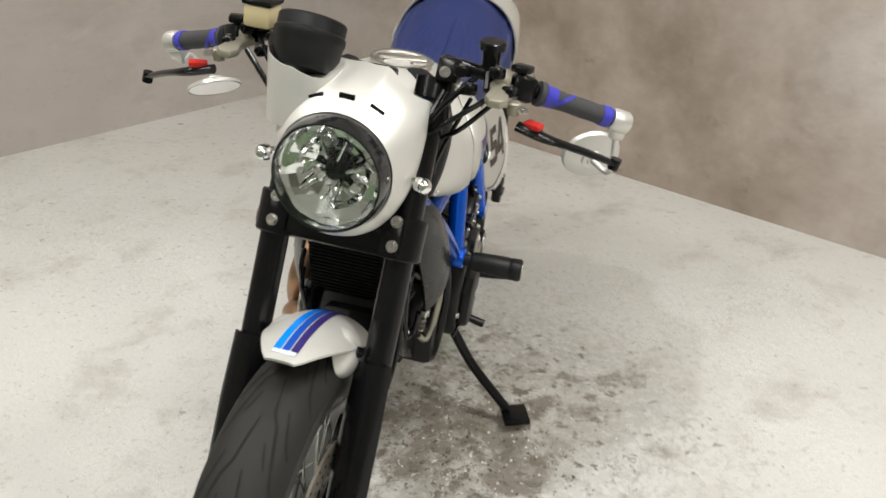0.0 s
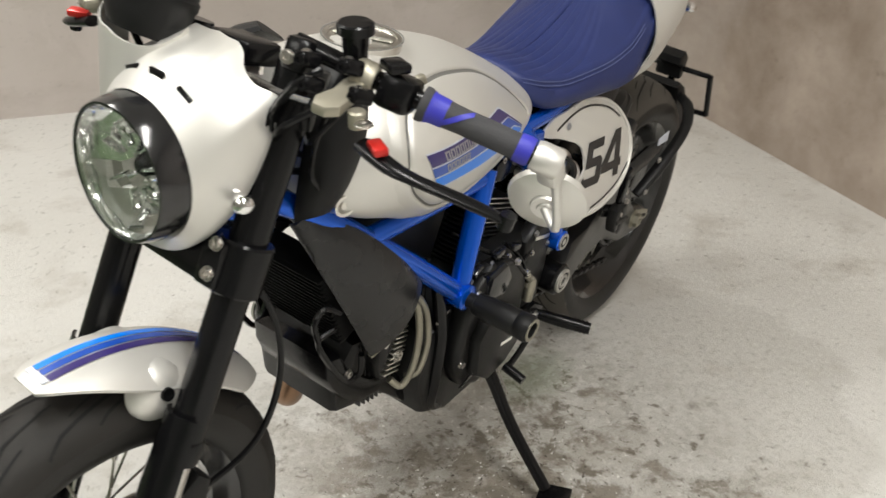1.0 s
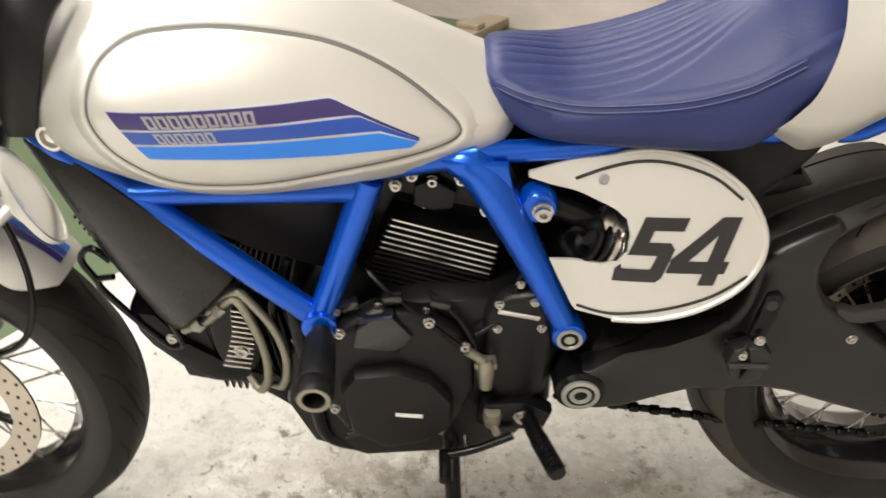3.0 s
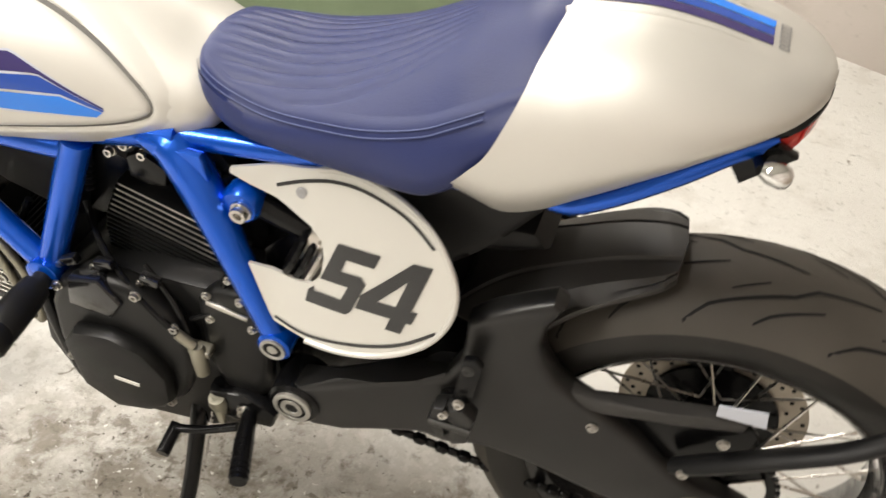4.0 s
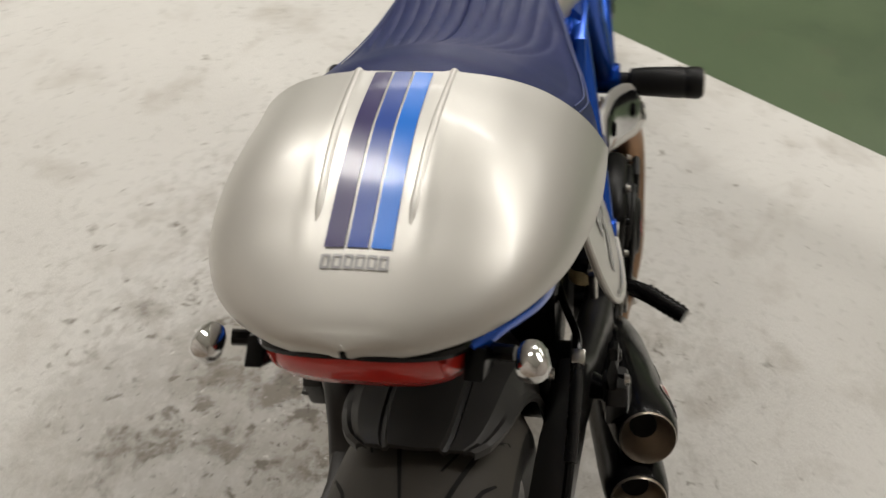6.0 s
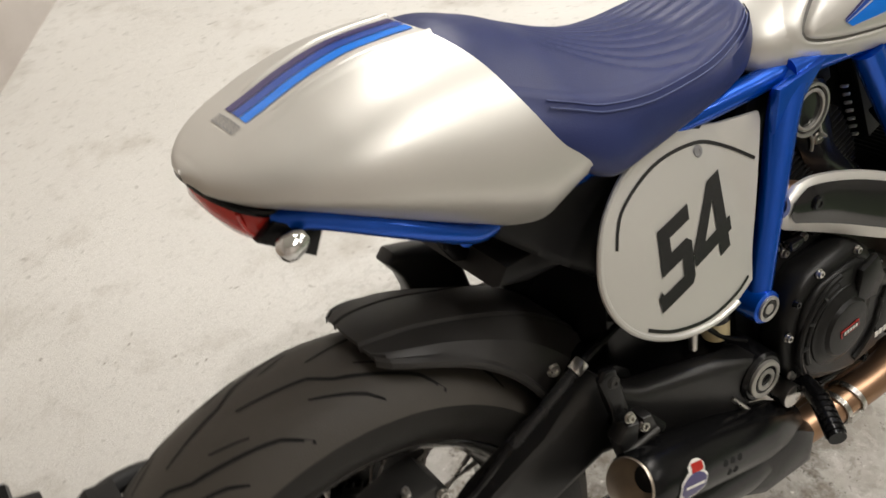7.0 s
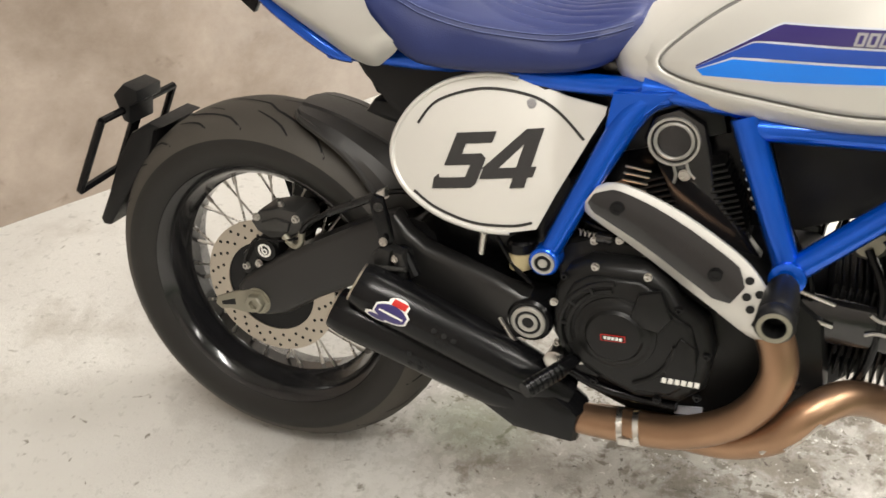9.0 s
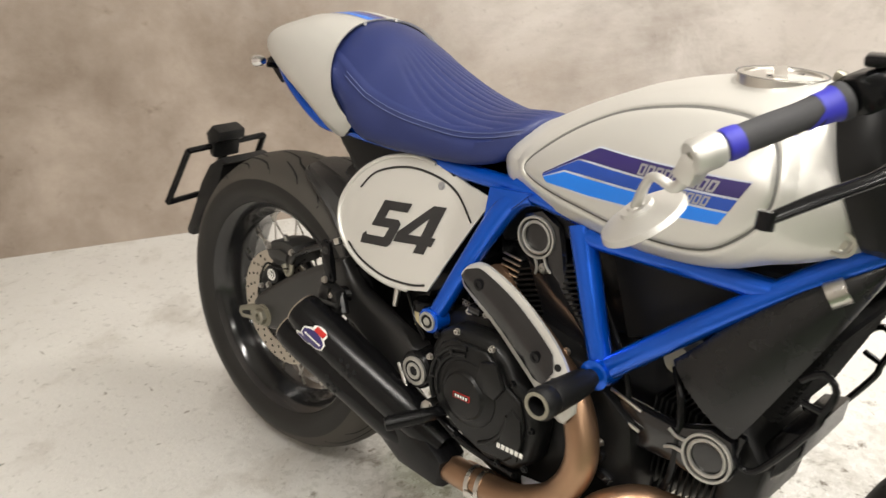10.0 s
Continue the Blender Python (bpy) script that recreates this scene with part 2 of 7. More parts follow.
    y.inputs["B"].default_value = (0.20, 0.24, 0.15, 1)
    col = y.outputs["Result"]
    finish(m, n, l, b, tex, col, 0.42, 0.35)
    # trodden, half-wet film: uneven gloss and small raised crumbs
    wet = n.new("ShaderNodeMapRange")
    wet.inputs["From Min"].default_value, wet.inputs["From Max"].default_value = 0.42, 0.72
    wet.inputs["To Min"].default_value, wet.inputs["To Max"].default_value = 0.50, 0.11
    l.new(math_("ADD", tex(40.0, 8, 0.7, 0.2), thick), wet.inputs["Value"])
    l.new(wet.outputs["Result"], b.inputs["Roughness"])
    bp = n.new("ShaderNodeBump")
    bp.inputs["Strength"].default_value, bp.inputs["Distance"].default_value = 0.7, 0.004
    l.new(math_("ADD", tex(90.0, 8, 0.75, 0.3), math_("MULTIPLY", tex(24.0, 10, 0.72, 0.35), 0.8)), bp.inputs["Height"])
    l.new(bp.outputs["Normal"], b.inputs["Normal"])
    return m


def green_material():
    m, n, l, b, tc, mp, tex, mix, col = concrete("green_floor_paint", (0.07, 0.105, 0.055), (0.105, 0.145, 0.08), (0.12, 0.115, 0.075), 0.4)
    col = mix(tex(9.0, 7, 0.65, 0.9), col, (0.40, 0.40, 0.33), 0.685, 0.76)
    col = mix(tex(2.0, 8, 0.7, 0.5), col, (0.05, 0.075, 0.042), 0.5, 0.8)
    return finish(m, n, l, b, tex, col, 0.35, 0.15)


OLD = (-0.35, 1.15)
WALLMAT = wall_material("brown_wall_concrete", (0.425, 0.385, 0.352), (0.57, 0.53, 0.498), (0.25, 0.214, 0.184), (0.23, 0.195, 0.167), (0.58, 0.545, 0.515), OLD)
BACKMAT = wall_material("grey_wall_concrete", (0.40, 0.358, 0.325), (0.53, 0.485, 0.452), (0.35, 0.305, 0.27), (0.33, 0.285, 0.25), (0.56, 0.52, 0.49))
FLOORMAT, GREENMAT = floor_material(), green_material()
CEILMAT = plain("ceiling_paint", (0.7, 0.69, 0.66), 0.9, 0, 0, 1.5, 0.08, 0.05, 60)
FARMAT = plain("painted_wall", (0.55, 0.53, 0.49), 0.8, 0, 0, 1.2, 0.12, 0.05, 60)


def glow():
    m, n, l, b = nodes_of("lit_tube")
    b.inputs["Emission Color"].default_value = (1.0, 0.95, 0.86, 1)
    b.inputs["Emission Strength"].default_value = 9
    return m


GLOW = glow()


# ---- mesh helpers ----
V = Vector


def to_object(name, bm, mat, parent=None, label="", sharp=38):
    bmesh.ops.remove_doubles(bm, verts=bm.verts, dist=1e-6)
    bmesh.ops.recalc_face_normals(bm, faces=bm.faces)
    for f in bm.faces:
        f.smooth = True
    lim = radians(sharp)
    for e in bm.edges:
        if len(e.link_faces) == 2 and e.calc_face_angle(0) > lim:
            e.smooth = False
    me = bpy.data.meshes.new(name)
    bm.to_mesh(me)
    bm.free()
    for k in (mat if isinstance(mat, (list, tuple)) else [mat]):
        me.materials.append(k)
    ob = new(name, me)
    if parent is not None:
        ob.parent = parent
    if label:
        tagged(ob, label=label)
    return ob


def part(name, bm, mat, parent, label="", sharp=38):
    return to_object(name, bm, mat, parent, label, sharp)


def spline(pts, per=6, closed=False):
    pts = [V(p) for p in pts]
    n, out = len(pts), []
    for i in range(n if closed else n - 1):
        a, b_, c, d = (pts[(i + k) % n] if closed else pts[min(max(i + k, 0), n - 1)] for k in (-1, 0, 1, 2))
        for j in range(per):
            t = j / per
            out.append(0.5 * ((2 * b_) + (c - a) * t + (2 * a - 5 * b_ + 4 * c - d) * t * t + (3 * b_ - a - 3 * c + d) * t ** 3))
    if not closed:
        out.append(pts[-1])
    return out


def skin(bm, rings, closed=True, cap=True, mi=0):
    vs = [[bm.verts.new(p) for p in r] for r in rings]
    for a, b_ in zip(vs, vs[1:]):
        n = len(a)
        for i in range(n if closed else n - 1):
            j = (i + 1) % n
            try:
                f = bm.faces.new((a[i], a[j], b_[j], b_[i]))
                f.material_index = mi
            except ValueError:
                pass
    if cap and closed:
        for r in (vs[0], vs[-1]):
            if len({tuple(round(c, 6) for c in v.co) for v in r}) > 2:
                f = bm.faces.new(r)
                f.material_index = mi
    return vs


def tube_into(bm, pts, r, n=10, per=6, flat=1.0, mi=0):
    """A round bar along a smooth line; r is one radius or one for each given point."""
    pts = [V(p) for p in pts]
    if not isinstance(r, (list, tuple)):
        r = [r] * len(pts)
    line = spline([(*p, ) for p in pts], per) if len(pts) > 2 else pts
    rad = spline([(q, 0, 0) for q in r], per) if len(pts) > 2 else [V((q, 0, 0)) for q in r]
    rings, up = [], None
    for i, p in enumerate(line):
        d = (line[min(i + 1, len(line) - 1)] - line[max(i - 1, 0)]).normalized()
        if up is None:
            up = V((0, 0, 1)) if abs(d.z) < 0.9 else V((1, 0, 0))
        side = d.cross(up).normalized()
        up = side.cross(d).normalized()
        rings.append([p + (side * math.cos(a) + up * math.sin(a) * flat) * rad[i].x for a in (2 * math.pi * k / n for k in range(n))])
    skin(bm, rings, mi=mi)
    return bm


def tube(pts, r, n=10, per=6, flat=1.0):
    return tube_into(bmesh.new(), pts, r, n, per, flat)


def lathe_into(bm, profile, origin, axis=(0, 1, 0), n=32, closed=False, mi=0):
    """Turns (along, radius) pairs about an axis through the origin."""
    ax = V(axis).normalized()
    s = ax.cross(V((0, 0, 1)) if abs(ax.z) < 0.9 else V((1, 0, 0))).normalized()
    u = s.cross(ax)
    prof = list(profile) + ([profile[0]] if closed else [])
    rings = [[V(origin) + ax * a + (s * math.cos(t) + u * math.sin(t)) * max(r, 1e-5) for t in (2 * math.pi * k / n for k in range(n))] for a, r in prof]
    skin(bm, rings, cap=not closed, mi=mi)
    return bm


def lathe(profile, origin, axis=(0, 1, 0), n=32, closed=False):
    return lathe_into(bmesh.new(), profile, origin, axis, n, closed)


def prism_into(bm, outline, y0, y1, bevel=0.0, shift=None, seg=2, mi=0):
    """An outline in x and z, made solid from y0 to y1; shift moves points in y by their x."""
    b2 = bmesh.new()
    a = [b2.verts.new((x, y0, z)) for x, z in outline]
    c = [b2.verts.new((x, y1, z)) for x, z in outline]
    n = len(outline)
    fs = [b2.faces.new(a), b2.faces.new(c[::-1])]
    fs[0].normal_update(), fs[1].normal_update()
    fs += [b2.faces.new((a[i], c[i], c[(i + 1) % n], a[(i + 1) % n])) for i in range(n)]
    if bevel:
        es = [e for e in b2.edges if abs(e.verts[0].co.y - e.verts[1].co.y) < 1e-6]
        bmesh.ops.bevel(b2, geom=es, offset=bevel, segments=seg, profile=0.5, affect="EDGES", clamp_overlap=True)
    b2.normal_update()
    bmesh.ops.triangulate(b2, faces=[f for f in b2.faces if len(f.verts) > 4])
    if shift:
        for v in b2.verts:
            v.co.y += shift(v.co.x, v.co.z)
    add(bm, b2, mi)
    return bm


def prism(outline, y0, y1, bevel=0.0, shift=None, seg=2):
    return prism_into(bmesh.new(), outline, y0, y1, bevel, shift, seg)


def add(bm, b2, mi=0):
    m = {v: bm.verts.new(v.co) for v in b2.verts}
    for f in b2.faces:
        try:
            g = bm.faces.new([m[v] for v in f.verts])
            g.material_index = mi
        except ValueError:
            pass
    b2.free()


def box_into(bm, centre, size, bevel=0.002, rot=None, mi=0, seg=2):
    b2 = bmesh.new()
    bmesh.ops.create_cube(b2, size=1)
    for v in b2.verts:
        v.co = V((v.co.x * size[0], v.co.y * size[1], v.co.z * size[2]))
    if bevel:
        bmesh.ops.bevel(b2, geom=b2.edges[:], offset=bevel, segments=seg, profile=0.5, affect="EDGES", clamp_overlap=True)
    m = Matrix.Translation(centre) @ (rot.to_4x4() if rot else Matrix.Identity(4))
    for v in b2.verts:
        v.co = m @ v.co
    add(bm, b2, mi)
    return bm


def box(centre, size, bevel=0.002, rot=None):
    return box_into(bmesh.new(), centre, size, bevel, rot)


def turn(x=0, y=0, z=0):
    return Euler((radians(x), radians(y), radians(z))).to_matrix()


def bolt_into(bm, p, axis, r=0.006, h=0.006, mi=0):
    lathe_into(bm, [(0, r * 1.25), (h * 0.3, r * 1.25), (h * 0.3, r), (h, r * 0.95), (h, r * 0.5), (h * 0.5, r * 0.45), (h * 0.5, 0)], p, axis, 10, mi=mi)
    return bm


def bolt(p, axis, r=0.006, h=0.006):
    return bolt_into(bmesh.new(), p, axis, r, h)


def lerp_table(rows, x):
    """Smooth values between rows of (x, a, b, ...)."""
    rows = sorted(rows)
    if x <= rows[0][0]:
        return rows[0][1:]
    if x >= rows[-1][0]:
        return rows[-1][1:]
    for i in range(len(rows) - 1):
        if rows[i][0] <= x <= rows[i + 1][0]:
            p0, p1, p2, p3 = rows[max(i - 1, 0)], rows[i], rows[i + 1], rows[min(i + 2, len(rows) - 1)]
            h = p2[0] - p1[0]
            t = (x - p1[0]) / h
            out = []
            for k in range(1, len(p1)):
                m1 = (p2[k] - p0[k]) / (p2[0] - p0[0]) * h
                m2 = (p3[k] - p1[k]) / (p3[0] - p1[0]) * h
                out.append((2 * t ** 3 - 3 * t * t + 1) * p1[k] + (t ** 3 - 2 * t * t + t) * m1 + (-2 * t ** 3 + 3 * t * t) * p2[k] + (t ** 3 - t * t) * m2)
            return tuple(out)


# ---- the bay: floor, walls, ceiling ----
def slab(name, corners, thick, mat, label, category):
    bm = bmesh.new()
    top = [bm.verts.new(c) for c in corners]
    low = [bm.verts.new(V(c) + V(thick)) for c in corners]
    bm.faces.new(top)
    bm.faces.new(low[::-1])
    n = len(corners)
    for i in range(n):
        bm.faces.new((top[i], top[(i + 1) % n], low[(i + 1) % n], low[i]))
    return tagged(to_object(name, bm, mat), label, category, kind="structure")


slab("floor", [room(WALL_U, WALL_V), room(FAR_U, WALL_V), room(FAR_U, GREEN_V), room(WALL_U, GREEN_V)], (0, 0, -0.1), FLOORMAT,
     "pale worn concrete bay floor with grime flakes and painted glints", "floor")
slab("green_floor", [room(WALL_U, GREEN_V), room(FAR_U, GREEN_V), room(FAR_U, FAR_V), room(WALL_U, FAR_V)], (0, 0, -0.1), GREENMAT,
     "scuffed green painted concrete driveway beside the bay", "floor")
slab("wall_side", [room(WALL_U, WALL_V, -0.1), room(FAR_U, WALL_V, -0.1), room(FAR_U, WALL_V, CEIL), room(WALL_U, WALL_V, CEIL)], E2 * -0.2, WALLMAT,
     "bare brownish concrete wall beside the parking bay", "wall")
slab("wall_back", [room(WALL_U, WALL_V - 0.2, -0.1), room(WALL_U, FAR_V, -0.1), room(WALL_U, FAR_V, CEIL), room(WALL_U, WALL_V - 0.2, CEIL)], E1 * -0.2, BACKMAT,
     "bare brownish concrete wall behind the parking bay", "wall")
slab("wall_far", [room(FAR_U, WALL_V - 0.2, -0.1), room(FAR_U, FAR_V, -0.1), room(FAR_U, FAR_V, CEIL), room(FAR_U, WALL_V - 0.2, CEIL)], E1 * 0.2, FARMAT,
     "plain painted wall at the far end of the garage", "wall")
slab("wall_opposite", [room(WALL_U - 0.2, FAR_V, -0.1), room(FAR_U + 0.2, FAR_V, -0.1), room(FAR_U + 0.2, FAR_V, CEIL), room(WALL_U - 0.2, FAR_V, CEIL)], E2 * 0.2, FARMAT,
     "plain painted wall across the green driveway", "wall")
slab("ceiling", [room(WALL_U - 0.2, WALL_V - 0.2, CEIL), room(FAR_U + 0.2, WALL_V - 0.2, CEIL), room(FAR_U + 0.2, FAR_V + 0.2, CEIL), room(WALL_U - 0.2, FAR_V + 0.2, CEIL)], (0, 0, 0.2), CEILMAT,
     "pale painted concrete garage ceiling", "ceiling")

for u, v, length, watts in LAMPS:
    fixture = tagged(new("ceiling_light"), "white twin fluorescent batten on the garage ceiling", "ceiling light", "ceiling lights")
    fixture.matrix_world = Matrix.Translation(room(u, v, CEIL)) @ Matrix.Rotation(ROOM, 4, "Z")
    part("housing", box((0, 0, -0.035), (length, 0.12, 0.07), 0.008), WHITE, fixture)
    for s in (-0.04, 0.04):
        part("tube", lathe([(-length / 2 + 0.02, 0.0), (-length / 2 + 0.02, 0.014), (length / 2 - 0.02, 0.014), (length / 2 - 0.02, 0)], (0, s, -0.088), (1, 0, 0), 12), GLOW, fixture, "lit fluorescent tube")

# ---- the motorcycle: x ahead, y to its left, z up from the rear axle, leaning on its stand ----
AXLE, LEAN, R_REAR = 0.312, 7.45, 0.315
bike = tagged(new("motorcycle"), "silver and blue cafe racer motorcycle leaning on its side stand", "motorcycle")
bike.matrix_world = pose(0, 0, AXLE, -LEAN) @ pose(0, 0, -R_REAR)


# the front end is turned a little to the bike's right about the steering head
STEER = Matrix.Translation((1.18, 0, 0.52)) @ Matrix.Rotation(radians(-4.2), 4, Vector((-0.358, 0, 0.934))) @ Matrix.Translation((-1.18, 0, -0.52))
steered = False


def bp(name, bm, mat, label="", parent=None, sharp=38):
    """A part of the motorcycle, drawn with its zero height at the rear axle and brought to the frame's true rake."""
    for v in bm.verts:
        x, y, z = v.co
        v.co = (0.9755 * x - 0.025 * abs(y) - 0.0168 * z + 0.010, y * (0.9877 - 0.0214 * x), 0.0236 * x + 0.9547 * z)
    return wp(name, bm, mat, label, parent, sharp)


def wp(name, bm, mat, label="", parent=None, sharp=38):
    """A part of the wheels, which stay round."""
    if steered:
        bmesh.ops.transform(bm, matrix=STEER, verts=bm.verts)
    bmesh.ops.translate(bm, verts=bm.verts, vec=(0, 0, R_REAR))
    return part(name, bm, mat, parent or bike, label, sharp)


# wheels
def tyre_profile(R, hw, bead):
    h = R - bead
    half = [(hw * 0.76, bead - 0.004), (hw * 0.85, bead + h * 0.06), (hw * 0.97, bead + h * 0.22), (hw, bead + h * 0.36), (hw * 0.96, bead + h * 0.54),
            (hw * 0.84, bead + h * 0.72), (hw * 0.65, bead + h * 0.86), (hw * 0.42, bead + h * 0.947), (hw * 0.2, bead + h * 0.99), (0, R)]
    return half + [(-a, r) for a, r in half[-2::-1]]


def crown(prof, y):
    for (a, r), (c, q) in zip(prof, prof[1:]):
        if c <= y <= a and r > prof[0][1]:
            return r + (q - r) * (a - y) / (a - c)
    return prof[0][1]


def groove_set(prof, cx, cz, R, pieces):
    """Tread cuts: near-black strips in place of groove shade, following the crown, each given by (angle, y) points in
    degrees and metres.
    """
    bm = bmesh.new()
    dense = [(a, r) for a, r in prof]
    for path, width in pieces:
        pts = []
        for i in range(len(path) - 1):
            (a0, y0), (a1, y1) = path[i], path[i + 1]
            k = max(2, int(abs(a1 - a0) / 3 + abs(y1 - y0) / 0.012))
            pts += [(a0 + (a1 - a0) * j / k, y0 + (y1 - y0) * j / k) for j in range(k)]
        pts.append(path[-1])
        row = []
        for i, (a, y) in enumerate(pts):
            a2, y2 = pts[min(i + 1, len(pts) - 1)]
            a1, y1 = pts[max(i - 1, 0)]
            da, dy = radians(a2 - a1) * R, y2 - y1
            ln = math.hypot(da, dy) or 1
            taper = width * (0.35 + 0.65 * math.sin(math.pi * (i + 0.5) / len(pts)) ** 0.5)
            pr = []
            for s in (-1, 1):
                yy = y + s * taper / 2 * da / ln
                aa = radians(a) - s * taper / 2 * dy / ln / R
                r = crown(dense, yy) + 0.0013
                pr.append(V((cx + r * math.cos(aa), yy, cz + r * math.sin(aa))))
            row.append(pr)
        skin(bm, row, closed=False)
    return bm


def wheel(name, cx, cz, R, hw, rim_hw, hub_w, label, tread):
    prof = tyre_profile(R, hw, 0.222)
    w = wp(name, lathe([(-hub_w, 0.0), (-hub_w, 0.036), (-hub_w + 0.012, 0.036), (-hub_w + 0.016, 0.026), (hub_w - 0.016, 0.026), (hub_w - 0.012, 0.036), (hub_w, 0.036), (hub_w, 0.0)], (cx, 0, cz)), BLACK, label)
    wp("tyre", lathe([(-a, r) for a, r in prof], (cx, 0, cz), n=96, closed=True), RUBBER, "worn black sport tyre", w, 60)
    top_ = [(a, r + 0.0004) for a, r in prof if abs(a) <= hw * 0.965 and r > 0.24]
    bm = bmesh.new()
    skin(bm, [[V((cx + r * math.cos(t), -a, cz + r * math.sin(t))) for t in (2 * math.pi * k / 96 for k in range(96))] for a, r in top_], cap=False)
    wp("tread_band", bm, tread, "worn tread", w, 60)
    rp = [(-rim_hw, 0.229), (-rim_hw - 0.003, 0.224), (-rim_hw + 0.004, 0.215), (-rim_hw + 0.018, 0.205), (-0.022, 0.2), (-0.012, 0.192), (0.012, 0.192), (0.022, 0.2), (rim_hw - 0.018, 0.205), (rim_hw - 0.004, 0.215), (rim_hw + 0.003, 0.224), (rim_hw, 0.229), (rim_hw - 0.008, 0.222), (-rim_hw + 0.008, 0.222)]
    wp("rim", lathe(rp, (cx, 0, cz), n=72, closed=True), GLOSS, "black spoked rim", w)
    for k in range(32):
        a = 2 * math.pi * (k + 0.25) / 32
        side = 1 if k % 2 else -1
        lean_ = 0.62 * (1 if (k // 2) % 2 else -1)
        p0 = V((cx + 0.034 * math.cos(a + lean_), side * (hub_w - 0.006), cz + 0.034 * math.sin(a + lean_)))
        p1 = V((cx + 0.194 * math.cos(a), side * 0.008, cz + 0.194 * math.sin(a)))
        bm = tube([p0, p1], 0.0019, 6)
        d = (p1 - p0).normalized()
        tube_into(bm, [p1 - d * 0.016, p1 + d * 0.004], 0.0034, 6)
        wp("spoke", bm, STEEL, "", w)
    cuts = []
    step = 30
    for k in range(360 // step):
        a = k * step
        q = hw / 0.09
        for s in (1, -1):
            b_ = a + (0 if s > 0 else step / 2)
            cuts.append(([(b_ + 25, s * 0.004 * q), (b_ + 12, s * 0.02 * q), (b_ + 8, s * 0.036 * q), (b_ - 8, s * 0.062 * q), (b_ - 13, s * 0.078 * q)], 0.0042))
            cuts.append(([(b_ + 14, s * 0.044 * q), (b_ + 4, s * 0.064 * q), (b_ + 1, s * 0.074 * q)], 0.0032))
            cuts.append(([(b_ + 3, s * 0.026 * q), (b_ - 4, s * 0.042 * q)], 0.0026))
    wp("tread", groove_set(prof, cx, cz, R, cuts), RECESS_SHADE, "near-black strips painted as shade of the tread grooves", w)
    return w


def disc_with_holes(w, cx, y, cz, r0, r1, n, parent_label):
    d = wp("brake_disc", lathe([(-0.0022, r0), (0.0022, r0), (0.0022, r1), (-0.0022, r1)], (cx, y, cz), n=72, closed=True), DISC, parent_label, w)
    # dark dots on the disc give the look of shaded drillings
    bm = bmesh.new()
    for k in range(n):
        for j, rr in enumerate((0.3, 0.56, 0.82)):
            a = 2 * math.pi * (k + j * 0.33) / n
            r = r0 + (r1 - r0) * rr
            lathe_into(bm, [(-0.0027, 0), (-0.0027, 0.003), (0.0027, 0.003), (0.0027, 0)], (cx + r * math.cos(a), y, cz + r * math.sin(a)), n=8)
    wp("drill_hole_shade", bm, RECESS_SHADE, "", w)
    return d


rear = wheel("rear_wheel", 0, 0, R_REAR, 0.084, 0.068, 0.052, "black spoked rear wheel", TREAD)
disc_with_holes(rear, 0, -0.056, 0, 0.083, 0.1225, 22, "drilled steel brake disc")
wp("disc_carrier", lathe([(-0.004, 0.04), (0.004, 0.04), (0.004, 0.086), (-0.004, 0.086)], (0, -0.052, 0), n=48, closed=True), BLACK, "", rear)
sp = bmesh.new()
lathe_into(sp, [(-0.003, 0.078), (0.003, 0.078), (0.003, 0.088), (-0.003, 0.088)], (0, 0.062, 0), n=64, closed=True)
for k in range(44):
    a = 2 * math.pi * k / 44
    box_into(sp, (0.09 * math.cos(a), 0.062, 0.09 * math.sin(a)), (0.009, 0.0055, 0.007), 0.0015, turn(0, -math.degrees(a), 0))
for k in range(5):
    a = 2 * math.pi * k / 5
    tube_into(sp, [(0.03 * math.cos(a), 0.058, 0.03 * math.sin(a)), (0.082 * math.cos(a), 0.062, 0.082 * math.sin(a))], 0.01, 8)
wp("sprocket", sp, BLACK, "black rear sprocket", rear)

steered = True
AX_F, AZ_F, R_FRONT = 1.428, -0.016, 0.299
front = wheel("front_wheel", AX_F, AZ_F, R_FRONT, 0.062, 0.046, 0.045, "black spoked front wheel", FRONTTREAD)
disc_with_holes(front, AX_F, 0.062, AZ_F, 0.118, 0.160, 26, "large drilled steel brake disc")
car = bmesh.new()
lathe_into(car, [(-0.003, 0.03), (0.003, 0.03), (0.003, 0.05), (-0.003, 0.05)], (AX_F, 0.055, AZ_F), n=40, closed=True)
for k in range(6):
    a = 2 * math.pi * k / 6
    tube_into(car, [(AX_F + 0.045 * math.cos(a), 0.056, AZ_F + 0.045 * math.sin(a)), (AX_F + 0.12 * math.cos(a + 0.25), 0.061, AZ_F + 0.12 * math.sin(a + 0.25))], 0.007, 8)
wp("disc_carrier", car, BLACK, "", front)
steered = False

FX, FZ = 1.452, -0.014        # fork foot in the frame's own numbers

